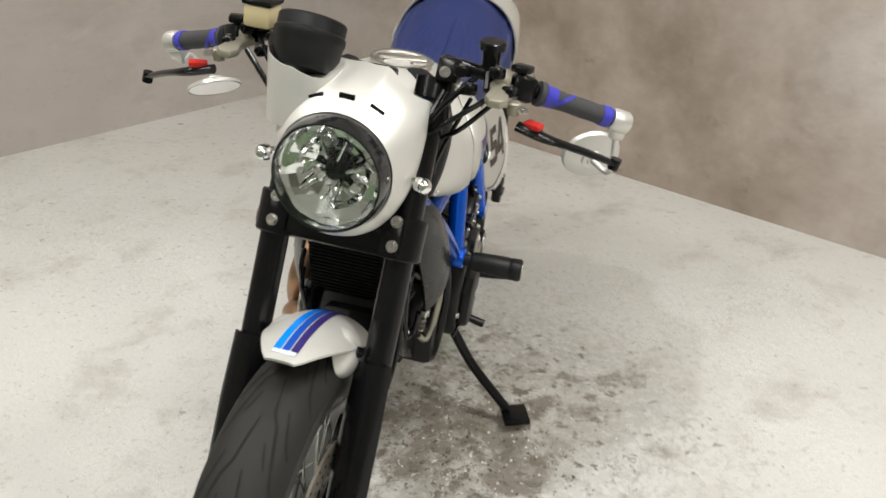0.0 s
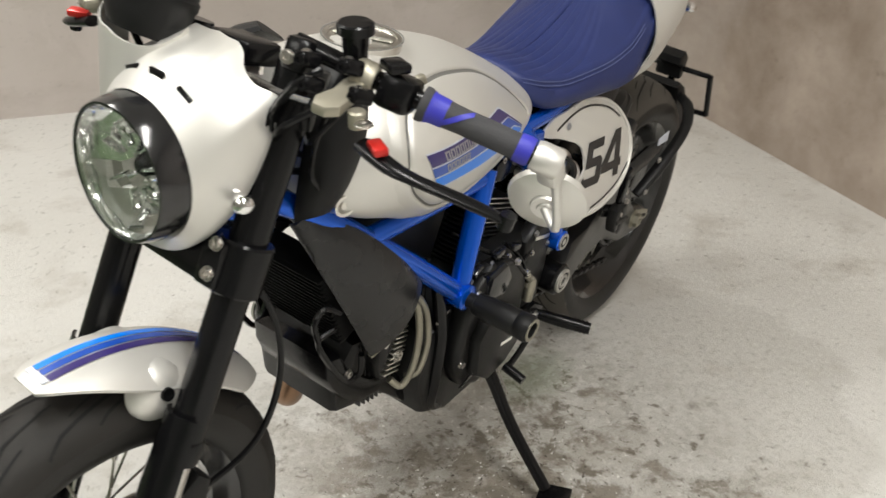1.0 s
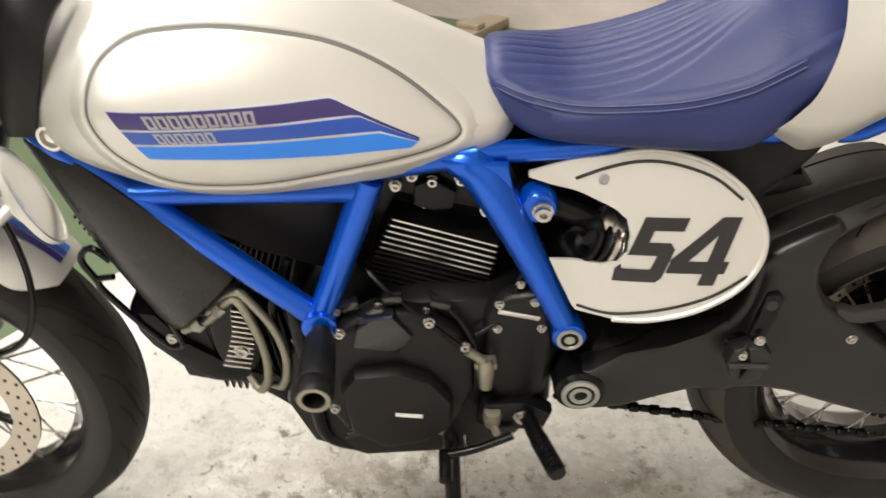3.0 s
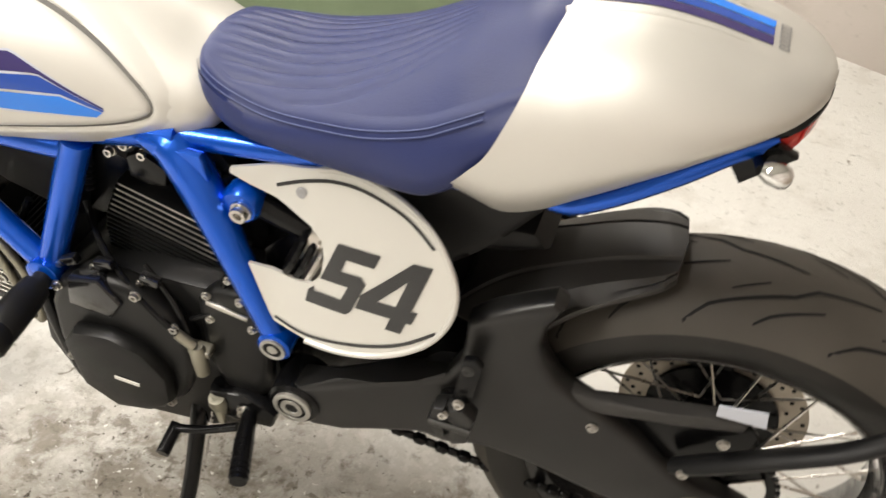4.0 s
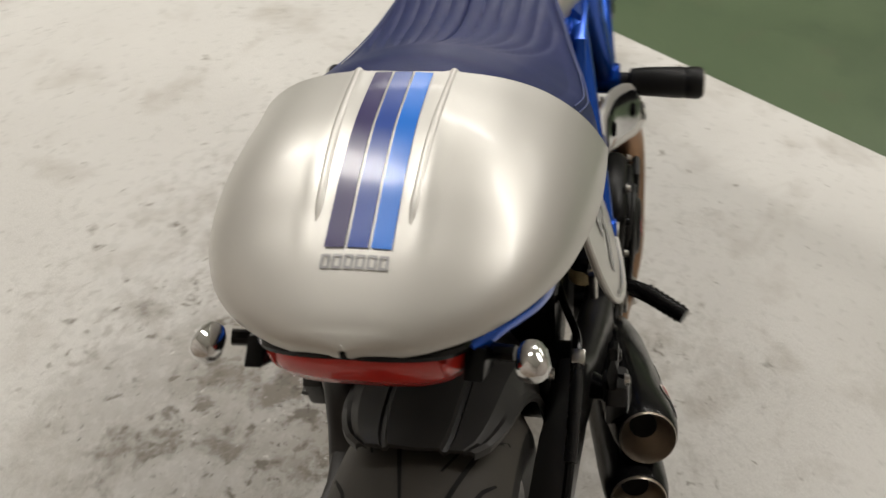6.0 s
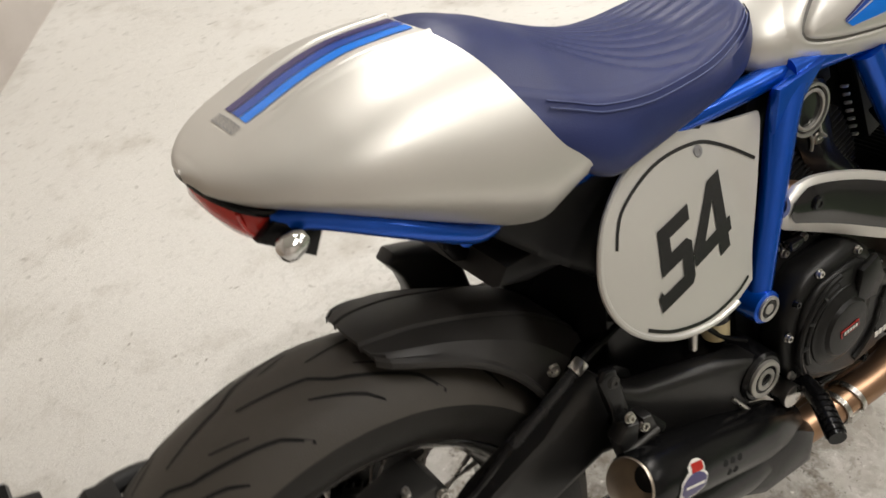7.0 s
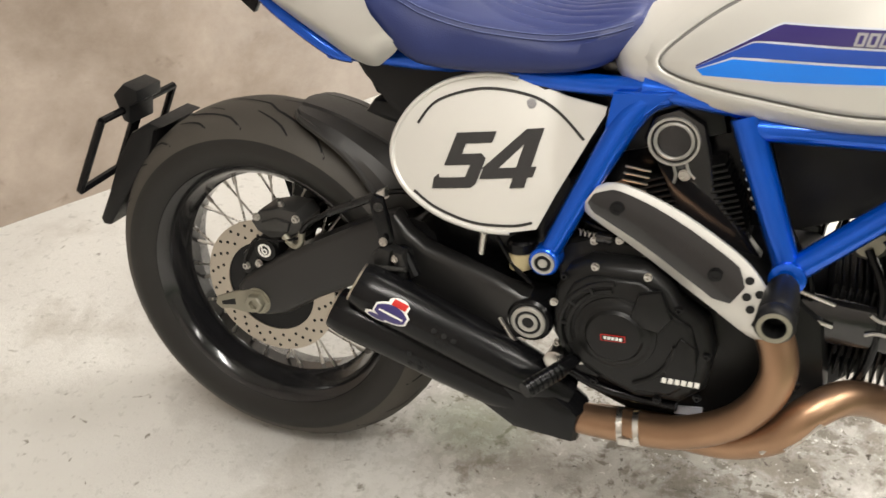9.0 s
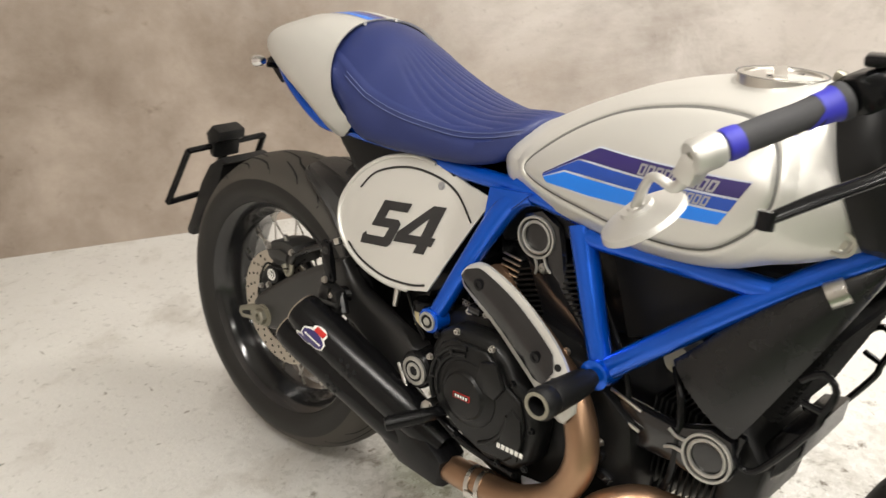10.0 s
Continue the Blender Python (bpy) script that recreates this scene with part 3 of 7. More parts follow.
# frame: blue tubes on both sides
for s in (1, -1):
    def Y(pts):
        return [(x, s * y, z) for x, y, z in pts]
    VT = (0.84, 0.142, 0.193)
    bp("frame_tube", tube(Y([(1.215, 0.035, 0.475), (1.14, 0.086, 0.432), (0.99, 0.118, 0.318), VT]), 0.0175, 14), BLUE, "glossy blue front down tube")
    bp("frame_tube", tube(Y([VT, (0.766, 0.112, 0.392)]), [0.0175, 0.0195], 14), BLUE, "glossy blue upright tube")
    bp("frame_tube", tube(Y([(1.055, 0.106, 0.372), (0.775, 0.113, 0.378)]), 0.0165, 14), BLUE, "glossy blue cross tube")
    bp("frame_tube", tube(Y([(0.80, 0.108, 0.398), (0.68, 0.100, 0.413), (0.635, 0.1, 0.418)]), 0.016, 12), BLUE)
    bp("frame_tube", tube(Y([(0.668, 0.10, 0.412), (0.628, 0.106, 0.39), (0.572, 0.13, 0.285), (0.521, 0.15, 0.176)]), [0.017, 0.0265, 0.021, 0.0165] if s > 0 else [0.0165, 0.0205, 0.0165, 0.015], 14), BLUE, "glossy blue rear upright tube")
    bp("frame_tube", tube(Y([(0.64, 0.092, 0.415), (0.53, 0.084, 0.416), (0.40, 0.080, 0.427), (0.30, 0.087, 0.437), (0.205, 0.094, 0.447)]), 0.0145, 12), BLUE, "glossy blue seat rail")
    bp("seat_rail", tube(Y([(0.215, 0.098, 0.440), (0.19, 0.104, 0.447), (0.15, 0.108, 0.474), (0.10, 0.102, 0.507), (0.055, 0.083, 0.531), (0.022, 0.066, 0.540)]), 0.0105, 12), BLUE, "glossy blue tail rail")
    bp("gusset", prism([(0.68, 0.42), (0.60, 0.415), (0.585, 0.335), (0.60, 0.35), (0.63, 0.375)], s * 0.108, s * 0.122, 0.003), BLUE)
    bp("frame_boss", lathe([(-0.016, 0.0), (-0.016, 0.0215), (0.012, 0.0215), (0.014, 0.019), (0.014, 0.0)], (0.521, s * 0.152, 0.175), (0, s, 0), 24), BLUE)
    bm = lathe([(0, 0.0165), (0.004, 0.0165), (0.004, 0.0125), (0.001, 0.011), (0.001, 0.0075), (0.004, 0.0065), (0.004, 0)], (0.521, s * 0.165, 0.175), (0, s, 0), 24)
    fb_ = bp("frame_bolt", bm, BELTRING, "machined aluminium bolt cap")
    bp("bolt_groove", lathe([(0.001, 0.0072), (0.0036, 0.0072), (0.0036, 0.0112), (0.001, 0.0112)], (0.521, s * 0.165, 0.175), (0, s, 0), 24, closed=True), BLACK, "", fb_)
    bp("frame_boss", lathe([(-0.02, 0.0), (-0.02, 0.023), (0.02, 0.023), (0.022, 0.02), (0.022, 0)], VT[:1] + (s * 0.142,) + VT[2:], (0, s, 0), 24), BLUE)
    # tail rail bolt
    bp("rail_bolt", lathe([(0, 0.012), (0.01, 0.012), (0.012, 0.009), (0.012, 0)], (0.185, s * 0.094, 0.447), (0, s, 0), 16), BLUE)
    # crash slider on the frame's front corner
    bp("crash_slider", lathe([(0.012, 0.0), (0.012, 0.013), (0.035, 0.013), (0.038, 0.019), (0.06, 0.0215), (0.112, 0.0235), (0.116, 0.022), (0.119, 0.0235), (0.137, 0.024), (0.142, 0.021), (0.142, 0.0135), (0.112, 0.0125), (0.112, 0.0)], (0.838, s * 0.142, 0.19), (0, s, 0), 32), PLASTIC, "black nylon crash slider")
    bp("slider_rim", lathe([(0.1405, 0.0145), (0.1435, 0.0145), (0.1435, 0.020), (0.1405, 0.020)], (0.838, s * 0.142, 0.19), (0, s, 0), 32, closed=True), TITAN, "worn metal slider rim")

# shock bolt on the stand side
bp("shock_mount", lathe([(-0.02, 0.0), (-0.02, 0.024), (0.0, 0.024), (0.006, 0.02), (0.006, 0)], (0.562, 0.116, 0.352), (0, 1, 0), 24), BLUE, "blue shock mount")
bp("shock_bolt", bolt((0.558, 0.122, 0.35), (0, 1, 0), 0.0105, 0.012), STEEL, "steel shock bolt")
sh = bmesh.new()
tube_into(sh, [(0.552, 0.095, 0.345), (0.49, 0.09, 0.315)], 0.018, 16)
tube_into(sh, [(0.49, 0.09, 0.315), (0.40, 0.085, 0.27)], 0.012, 12)
bp("shock_absorber", sh, BLACK, "black rear shock absorber")
bp("spring_seat", lathe([(-0.012, 0.02), (-0.012, 0.031), (0.0, 0.033), (0.004, 0.03), (0.016, 0.033), (0.022, 0.03), (0.022, 0.012)], (0.48, 0.092, 0.305), (-0.88, -0.05, -0.45), 28), ALU, "ribbed aluminium spring collar")
bp("spring", tube([(0.46 - 0.0022 * k + 0.03 * 0.42 * math.cos(k * 0.9), 0.088 + 0.026 * math.sin(k * 0.9), 0.295 - 0.0011 * k - 0.03 * 0.9 * math.cos(k * 0.9)) for k in range(40)], 0.0045, 8, 2), BLACK)

# tank
TANK = [  # x, top, bottom, half width, height of the widest line, half width at the bottom
    (0.583, 0.474, 0.446, 0.046, 0.460, 0.040), (0.592, 0.490, 0.432, 0.074, 0.455, 0.064), (0.610, 0.503, 0.420, 0.093, 0.452, 0.082),
    (0.635, 0.515, 0.412, 0.104, 0.450, 0.092), (0.665, 0.531, 0.408, 0.112, 0.449, 0.100), (0.70, 0.548, 0.402, 0.121, 0.452, 0.107),
(0.75, 0.570, 0.394, 0.133, 0.462, 0.115), (0.80, 0.590, 0.389, 0.143, 0.472, 0.120),
    (0.87, 0.610, 0.384, 0.157, 0.486, 0.126), (0.94, 0.622, 0.385, 0.166, 0.498, 0.128), (1.00, 0.6265, 0.394, 0.170, 0.506, 0.128),
    (1.05, 0.622, 0.412, 0.165, 0.510, 0.124), (1.09, 0.608, 0.424, 0.149, 0.505, 0.118), (1.125, 0.585, 0.438, 0.125, 0.495, 0.108), (1.15, 0.56, 0.45, 0.100, 0.49, 0.092)]


def tank_side(x, z):
    zt, zb, w, zm, wb = lerp_table(TANK, x)
    if z >= zm:
        q = min(1, max(0, (z - zm) / (zt - zm)))
        return w * max(0, 1 - q ** 1.75) ** 0.62
    q = min(1, (zm - z) / (zm - zb))
    return wb + (w - wb) * max(0, 1 - q ** 2) ** 0.5


def tank_ring(x):
    zt, zb, w, zm, wb = lerp_table(TANK, x)
    half = [(0, zb + 0.012), (wb * 0.6, zb + 0.006), (wb * 0.9, zb - 0.001), (wb, zb)]
    for q in (0.9, 0.7, 0.45, 0.2):
        half.append((tank_side(x, zm - q * (zm - zb)), zm - q * (zm - zb)))
    for k in range(15):
        q = math.sin(math.pi / 2 * k / 15)
        half.append((tank_side(x, zm + q * (zt - zm)), zm + q * (zt - zm)))
    half.append((0, zt))
    return [(x, y, z) for y, z in half] + [(x, -y, z) for y, z in half[-2:0:-1]]


bm = bmesh.new()
xs = [0.583 + (1.15 - 0.583) * (k / 66) ** 1.15 for k in range(67)]
skin(bm, [tank_ring(x) for x in xs])
tank = bp("fuel_tank", bm, SILVER, "silver painted teardrop fuel tank", sharp=50)

# grey standing in for the shade in the tank's open joints
JOINT_SHADE = plain("joint_shade_grey", (0.13, 0.128, 0.12), 0.6, 0, 0, 20, 0.15, 0.0)
PANEL = [(1.060, 0.520), (1.046, 0.560), (1.012, 0.583), (0.965, 0.588), (0.897, 0.583), (0.81, 0.563), (0.745, 0.534), (0.69, 0.496), (0.655, 0.458),
         (0.69, 0.438), (0.784, 0.424), (0.889, 0.413), (0.976, 0.420), (1.028, 0.452), (1.053, 0.485)]


def inset(outline, k, c):
    return [(c[0] + (x - c[0]) * k, c[1] + (z - c[1]) * k) for x, z in outline]


def on_tank(x, z, off):
    return V((x, tank_side(x, z) + off, z))


for s in (1, -1):
    line = [(p.x, p.y) for p in spline([(x, z, 0) for x, z in PANEL], 5, True)]
    mid = (0.88, 0.503)
    n = len(line)
    ring_at = []
    for i in range(n):
        (x0, z0), (x1, z1) = line[i - 2], line[(i + 2) % n]
        ln = math.hypot(x1 - x0, z1 - z0)
        nx, nz = (z1 - z0) / ln, -(x1 - x0) / ln
        if nx * (line[i][0] - mid[0]) + nz * (line[i][1] - mid[1]) < 0:
            nx, nz = -nx, -nz
        ring_at.append((nx, nz))

    def shifted(d):
        return [(x + d * a, z + d * b_) for (x, z), (a, b_) in zip(line, ring_at)]

    def laid(outline, off):
        return [(p.x, p.y * s, p.z) for p in (on_tank(x, z, off) for x, z in outline)]

    bm = bmesh.new()
    rings = [laid(shifted(d), off) for d, off in ((-0.0012, -0.004), (-0.0014, 0.0), (-0.0028, 0.0032), (-0.0058, 0.0052), (-0.011, 0.006))]
    rings += [laid(inset(shifted(-0.011), k, mid), 0.006) for k in (0.85, 0.7, 0.55, 0.4, 0.25, 0.12, 0.02)]
    skin(bm, rings, cap=False)
    panel = bp("side_panel", bm, SILVER, "raised silver tank side panel", tank, 70)
    # a swelling bead round the panel, and a grey strip painting the shade in their joint
    bm = bmesh.new()
    skin(bm, [laid(shifted(d), off) for d, off in ((0.0012, -0.003), (0.0014, 0.0), (0.0026, 0.0022), (0.006, 0.0034), (0.011, 0.0024), (0.017, 0.0008), (0.023, -0.0006))], cap=False)
    bp("panel_bead", bm, SILVER, "", tank, 70)
    bm = bmesh.new()
    skin(bm, [laid(shifted(0.0016), 0.0006), laid(shifted(-0.0026), 0.0006)], cap=False)
    bp("panel_joint", bm, JOINT_SHADE, "grey strip painted as shade in the joint round the panel", tank)
    # stripes that follow the panel
    EDGES = [[(1.036, 0.523), (0.799, 0.516), (0.703, 0.460)], [(1.024, 0.501), (0.770, 0.495), (0.703, 0.4575)], [(1.013, 0.482), (0.747, 0.474), (0.704, 0.455)], [(1.000, 0.462), (0.80, 0.448), (0.713, 0.4475)]]

    def along(e, t):
        (a, b_, c) = EDGES[e]
        l1, l2 = math.dist(a, b_), math.dist(b_, c)
        d = t * (l1 + l2)
        p, q, f = (a, b_, d / l1) if d < l1 else (b_, c, (d - l1) / l2)
        return p[0] + (q[0] - p[0]) * f, p[1] + (q[1] - p[1]) * f

    def lift(x, z, h):
        p = on_tank(x, z, 0.0062 + h)
        return (p.x, p.y * s, p.z)

    for e, mat in ((0, NAVY), (1, MIDBLUE), (2, CYAN)):
        rows = []
        for k in range(41):
            a, b_ = along(e, k / 40), along(e + 1, k / 40)
            g0, g1 = (0.0 if e == 0 else 0.07), 0.93
            rows.append([lift(a[0] + (b_[0] - a[0]) * f, a[1] + (b_[1] - a[1]) * f, 0.0006) for f in (g0, 0.35, 0.65, g1)])
        bm = bmesh.new()
        skin(bm, rows, closed=False)
        bp("stripe", bm, mat, {0: "navy stripe", 1: "mid blue stripe", 2: "sky blue stripe"}[e], tank)
    rows = []
    for k in range(41):
        a, b_ = along(0, k / 40), along(3, k / 40)
        rows.append([lift(a[0] + (b_[0] - a[0]) * f, a[1] + (b_[1] - a[1]) * f, 0.0002) for f in (-0.03, 0.25, 0.5, 0.75, 1.02)])
    bm = bmesh.new()
    skin(bm, rows, closed=False)
    bp("stripe_backing", bm, LINE, "pale stripe edging", tank)
    # the makers' words as plain blocks
    for e, t0, t1, n in ((0, 0.14, 0.635, 9), (1, 0.135, 0.42, 6)):
        bm = bmesh.new()
        for k in range(n):
            ta, tb = t0 + (t1 - t0) * (k + 0.07) / n, t0 + (t1 - t0) * (k + 0.92) / n
            w_ = tb - ta
            bars = [(ta, tb, 0.74, 0.88), (ta, ta + 0.3 * w_, 0.16, 0.74), (tb - 0.3 * w_, tb, 0.16, 0.74)] + [(ta, tb, 0.16, 0.30)]
            for b0, b1, f0, f1 in bars:
                rows = []
                for t in (b0, (b0 + b1) / 2, b1):
                    a, b_ = along(e, t * 0.7), along(e + 1, t * 0.7)
                    rows.append([lift(a[0] + (b_[0] - a[0]) * f, a[1] + (b_[1] - a[1]) * f, 0.0011) for f in (f0, f1)])
                skin(bm, rows, closed=False)
        bp("lettering", bm, BADGE, "silver lettering blocks", tank)
    # front lower tank bolt
    bp("tank_bolt", lathe([(-0.01, 0.0165), (0.0035, 0.0165), (0.0035, 0.0125), (-0.004, 0.011), (-0.004, 0.007), (0.002, 0.006), (0.002, 0)], (1.128, s * (tank_side(1.128, 0.458) - 0.002), 0.458), (0.25, s, 0), 24), ALU, "recessed tank bolt", tank)

# filler cap
cap = bmesh.new()
lathe_into(cap, [(-0.01, 0.056), (0.0035, 0.056), (0.0045, 0.0545), (0.0045, 0.049), (0.002, 0.048), (0.002, 0.0)], (0.975, 0, 0.6215), (0.02, 0, 1), 48)
capo = bp("filler_cap", cap, ALU, "round aluminium fuel filler cap", tank)
bp("cap_flap", box((0.972, 0.0, 0.6275), (0.018, 0.088, 0.006), 0.002, turn(0, 0, 24)), ALU, "", capo)
for k in range(3):
    bp("cap_mark", box((0.99 - 0.012 * k, 0.022 - 0.02 * k, 0.6248), (0.008, 0.004, 0.001), 0.0, turn(0, 0, 24)), BLACK, "", capo)
ring = lathe([(0, 0.0585), (0.0008, 0.0585), (0.0008, 0.0565), (0, 0.0565)], (0.975, 0, 0.6258), (0.02, 0, 1), 48, closed=True)
bp("cap_ring", ring, JOINT_SHADE, "", capo)
# black trim ahead of the tank
for s in (1, -1):
    back = spline([(1.072, s * 0.060, 0.624), (1.088, s * 0.095, 0.612), (1.100, s * 0.118, 0.588), (1.114, s * 0.128, 0.545), (1.134, s * 0.124, 0.49), (1.147, s * 0.112, 0.455)], 4)
    fore = spline([(1.130, s * 0.045, 0.655), (1.150, s * 0.075, 0.635), (1.170, s * 0.086, 0.59), (1.182, s * 0.092, 0.54), (1.190, s * 0.094, 0.49), (1.188, s * 0.092, 0.445)], 4)
    rows = []
    for a, c in zip(back, fore):
        rows.append([a.lerp(c, f) + V((0.006, s * 0.016, 0.010)) * math.sin(math.pi * f) for f in (k / 8 for k in range(9))] + [a.lerp(c, f) + V((0.0, -s * 0.006, -0.004)) for f in (1 - k / 8 for k in range(9))])
    bm = bmesh.new()
    skin(bm, rows)
    bp("tank_trim", bm, PLASTIC, "matt black trim at the tank's nose")

# seat
SEAT = [  # x, top at the middle, top edge height, bottom, half width at top edge, half width at the bottom
    (0.622, 0.508, 0.500, 0.486, 0.050, 0.054), (0.612, 0.514, 0.502, 0.466, 0.064, 0.074), (0.592, 0.515, 0.497, 0.448, 0.077, 0.089), (0.565, 0.512, 0.492, 0.437, 0.088, 0.101), (0.52, 0.508, 0.488, 0.431, 0.100, 0.108), (0.46, 0.520, 0.494, 0.431, 0.112, 0.118),
    (0.40, 0.544, 0.506, 0.434, 0.124, 0.130), (0.34, 0.576, 0.526, 0.445, 0.130, 0.147), (0.31, 0.594, 0.542, 0.462, 0.129, 0.148), (0.29, 0.604, 0.552, 0.482, 0.126, 0.145), (0.25, 0.620, 0.572, 0.515, 0.118, 0.138), (0.21, 0.622, 0.580, 0.53, 0.108, 0.130)]


def seat_ring(x):
    zt, ze, zb, we, wb = lerp_table(SEAT, x)
    half = [(0, zb), (wb * 0.8, zb), (wb - 0.008, zb + 0.001), (wb, zb + 0.010), (wb * 0.7 + we * 0.3 + 0.003, zb * 0.6 + ze * 0.4), (wb * 0.35 + we * 0.65 + 0.004, zb * 0.3 + ze * 0.7), (we + 0.004, ze - 0.016), (we, ze - 0.005), (we - 0.008, ze + 0.002)]
    top = []
    # ribs: padded ridges parted by seams, on the middle of the seat
    n = 60
    for k in range(n + 1):
        f = 1 - k / n
        y = (we - 0.012) * f
        z = ze + 0.003 + (zt - ze - 0.003) * (1 - f ** 2.2)
        gather = 1 - 0.5 * max(0, min(1, (0.46 - x) / 0.14)) ** 1.6
        if y < 0.100 * gather and x > 0.318:
            ph = (y / (0.0185 * gather)) % 1.0
            z -= 0.0046 * (1 - abs(math.sin(math.pi * ph)) ** 0.32) * min(1, (x - 0.318) / 0.05) * min(1, (0.615 - x) / 0.03)
        top.append((y, z))
    half += top
    return [(x, y, z) for y, z in half] + [(x, -y, z) for y, z in half[-2:0:-1]]


bm = bmesh.new()
skin(bm, [seat_ring(0.622 - 0.412 * k / 60) for k in range(61)])
seat = bp("seat", bm, VINYL, "dark blue ribbed vinyl solo seat", sharp=70)
THREAD = plain("blue_thread", (0.08, 0.10, 0.225), 0.7)
for s in (1, -1):
    for drop_ in (0.0, 0.0065):
        pts = []
        for k in range(26):
            x = 0.612 - 0.33 * k / 25
            zt, ze, zb, we, wb = lerp_table(SEAT, x)
            pts.append((x, s * (we + 0.001 + drop_ * 0.55), ze - 0.004 - drop_))
        bp("seam", tube(pts, 0.0008, 6, 2), THREAD, "", seat)

# tail cowl: from a slanted front edge to a rounded tip
TAIL = [  # x, top, bottom, half width
    (0.34, 0.612, 0.452, 0.152), (0.30, 0.617, 0.448, 0.1545), (0.262, 0.622, 0.434, 0.1530), (0.225, 0.625, 0.444, 0.1505), (0.19, 0.629, 0.464, 0.147), (0.145, 0.631, 0.490, 0.141), (0.10, 0.625, 0.516, 0.132),
    (0.065, 0.6165, 0.536, 0.1195), (0.035, 0.609, 0.550, 0.103), (0.01, 0.601, 0.560, 0.081), (-0.006, 0.595, 0.566, 0.058), (-0.015, 0.590, 0.570, 0.040), (-0.020, 0.589, 0.573, 0.018), (-0.022, 0.584, 0.577, 0.003)]



def tail_edge(u):
    """x of the cowl's front edge: u 0 at the low corner, 1 at the middle of the top."""
    return lerp_table([(0, 0.270), (0.04, 0.298), (0.09, 0.309), (0.15, 0.304), (0.22, 0.293), (0.31, 0.275), (0.45, 0.258), (0.57, 0.247), (0.68, 0.240), (0.84, 0.230), (1.0, 0.222)], u)[0]


def tail_point(u, s):
    x = tail_edge(u) + (-0.022 - tail_edge(u)) * s
    zt, zb, w = lerp_table(TAIL, x)
    zm = zb + (zt - zb) * 0.30
    if u < 0.22:
        q = u / 0.22
        return V((x, w * (0.80 + 0.20 * math.sin(q * math.pi / 2)), zb + (zm - zb) * q))
    a = (u - 0.22) / 0.78
    y = w * math.cos(a * math.pi / 2) ** 0.82
    z = zm + (zt - zm) * math.sin(a * math.pi / 2) ** 0.92
    ridge = 0.0022 * math.exp(-((abs(y) - 0.039) / 0.0035) ** 2) * max(0, min(1, (x - 0.03) / 0.05))
    return V((x, y, z + ridge))


us = [k / 44 for k in range(45)]
rows = []
for k in range(49):
    s = (k / 48) ** 0.9
    half = [tail_point(u, s) for u in us]
    rows.append([V((p.x, p.y, p.z)) for p in half] + [V((p.x, -p.y, p.z)) for p in half[-2::-1]])
bm = bmesh.new()
skin(bm, rows, closed=False, cap=False)
lo = [[(r[0].x, r[0].y, r[0].z), (r[0].x, r[0].y * 0.9, r[0].z + 0.004), (r[0].x, 0, r[0].z + 0.012), (r[0].x, -r[0].y * 0.9, r[0].z + 0.004), (r[-1].x, r[-1].y, r[-1].z)] for r in rows]
skin(bm, lo, closed=False, cap=False)
# rolled front lip
skin(bm, [rows[0], [p + V((-0.004, 0, 0)) + (V((0.25, 0, 0.5)) - p) * 0.03 for p in rows[0]]], closed=False, cap=False)
cowl = bp("tail_cowl", bm, SILVER, "silver painted tail cowl", sharp=60)


def tail_top(x, y):
    zt, zb, w = lerp_table(TAIL, x)
    zm = zb + (zt - zb) * 0.30
    a = math.acos(min(1, abs(y / w)) ** (1 / 0.82))
    return zm + (zt - zm) * math.sin(a) ** 0.92


for y0, y1, mat, lab in ((0.0222, 0.0086, NAVY, "navy stripe"), (0.0068, -0.0072, MIDBLUE, "mid blue stripe"), (-0.0090, -0.0228, CYAN, "sky blue stripe")):
    rows = []
    for k in range(31):
        x = 0.2205 - 0.1785 * k / 30
        rows.append([(x, y0 + (y1 - y0) * f, tail_top(x, y0 + (y1 - y0) * f) + 0.0009) for f in (0, 0.33, 0.67, 1)])
    bm = bmesh.new()
    skin(bm, rows, closed=False)
    bp("stripe", bm, mat, lab, cowl)
bm = bmesh.new()
for k in range(6):
    y0 = 0.0225 - 0.0077 * k
    for xa, xb, ya, yb in ((0.0370, 0.0353, 0, 1), (0.0285, 0.0268, 0, 1), (0.0370, 0.0268, 0, 0.26), (0.0370, 0.0268, 0.74, 1)):
        skin(bm, [[(x, y, tail_top(x, y) + 0.0009) for y in (y0 - 0.0062 * ya, y0 - 0.0062 * (ya + yb) / 2, y0 - 0.0062 * yb)] for x in (xa, xb)], closed=False)
bp("lettering", bm, BADGE, "grey lettering blocks", cowl)

for s in (1, -1):
    line = []
    for k in range(25):
        x = 0.229 - 0.172 * k / 24
        y = 0.0375 - 0.006 * k / 24
        line.append((x, s * y, tail_top(x, y) - 0.0016))
    bp("ridge", tube(line, [0.0036] * 22 + [0.003, 0.002, 0.001], 10, 2), SILVER, "", cowl, 80)
# tail light, curved under the cowl's tip
def light_line(a):
    """x, y, top height along the lens, a from -1 to 1."""
    return 0.030 - 0.046 * math.cos(a * math.pi / 2) ** 0.75, 0.068 * math.sin(a * math.pi / 2), 0.575 - 0.030 * abs(a) ** 1.7


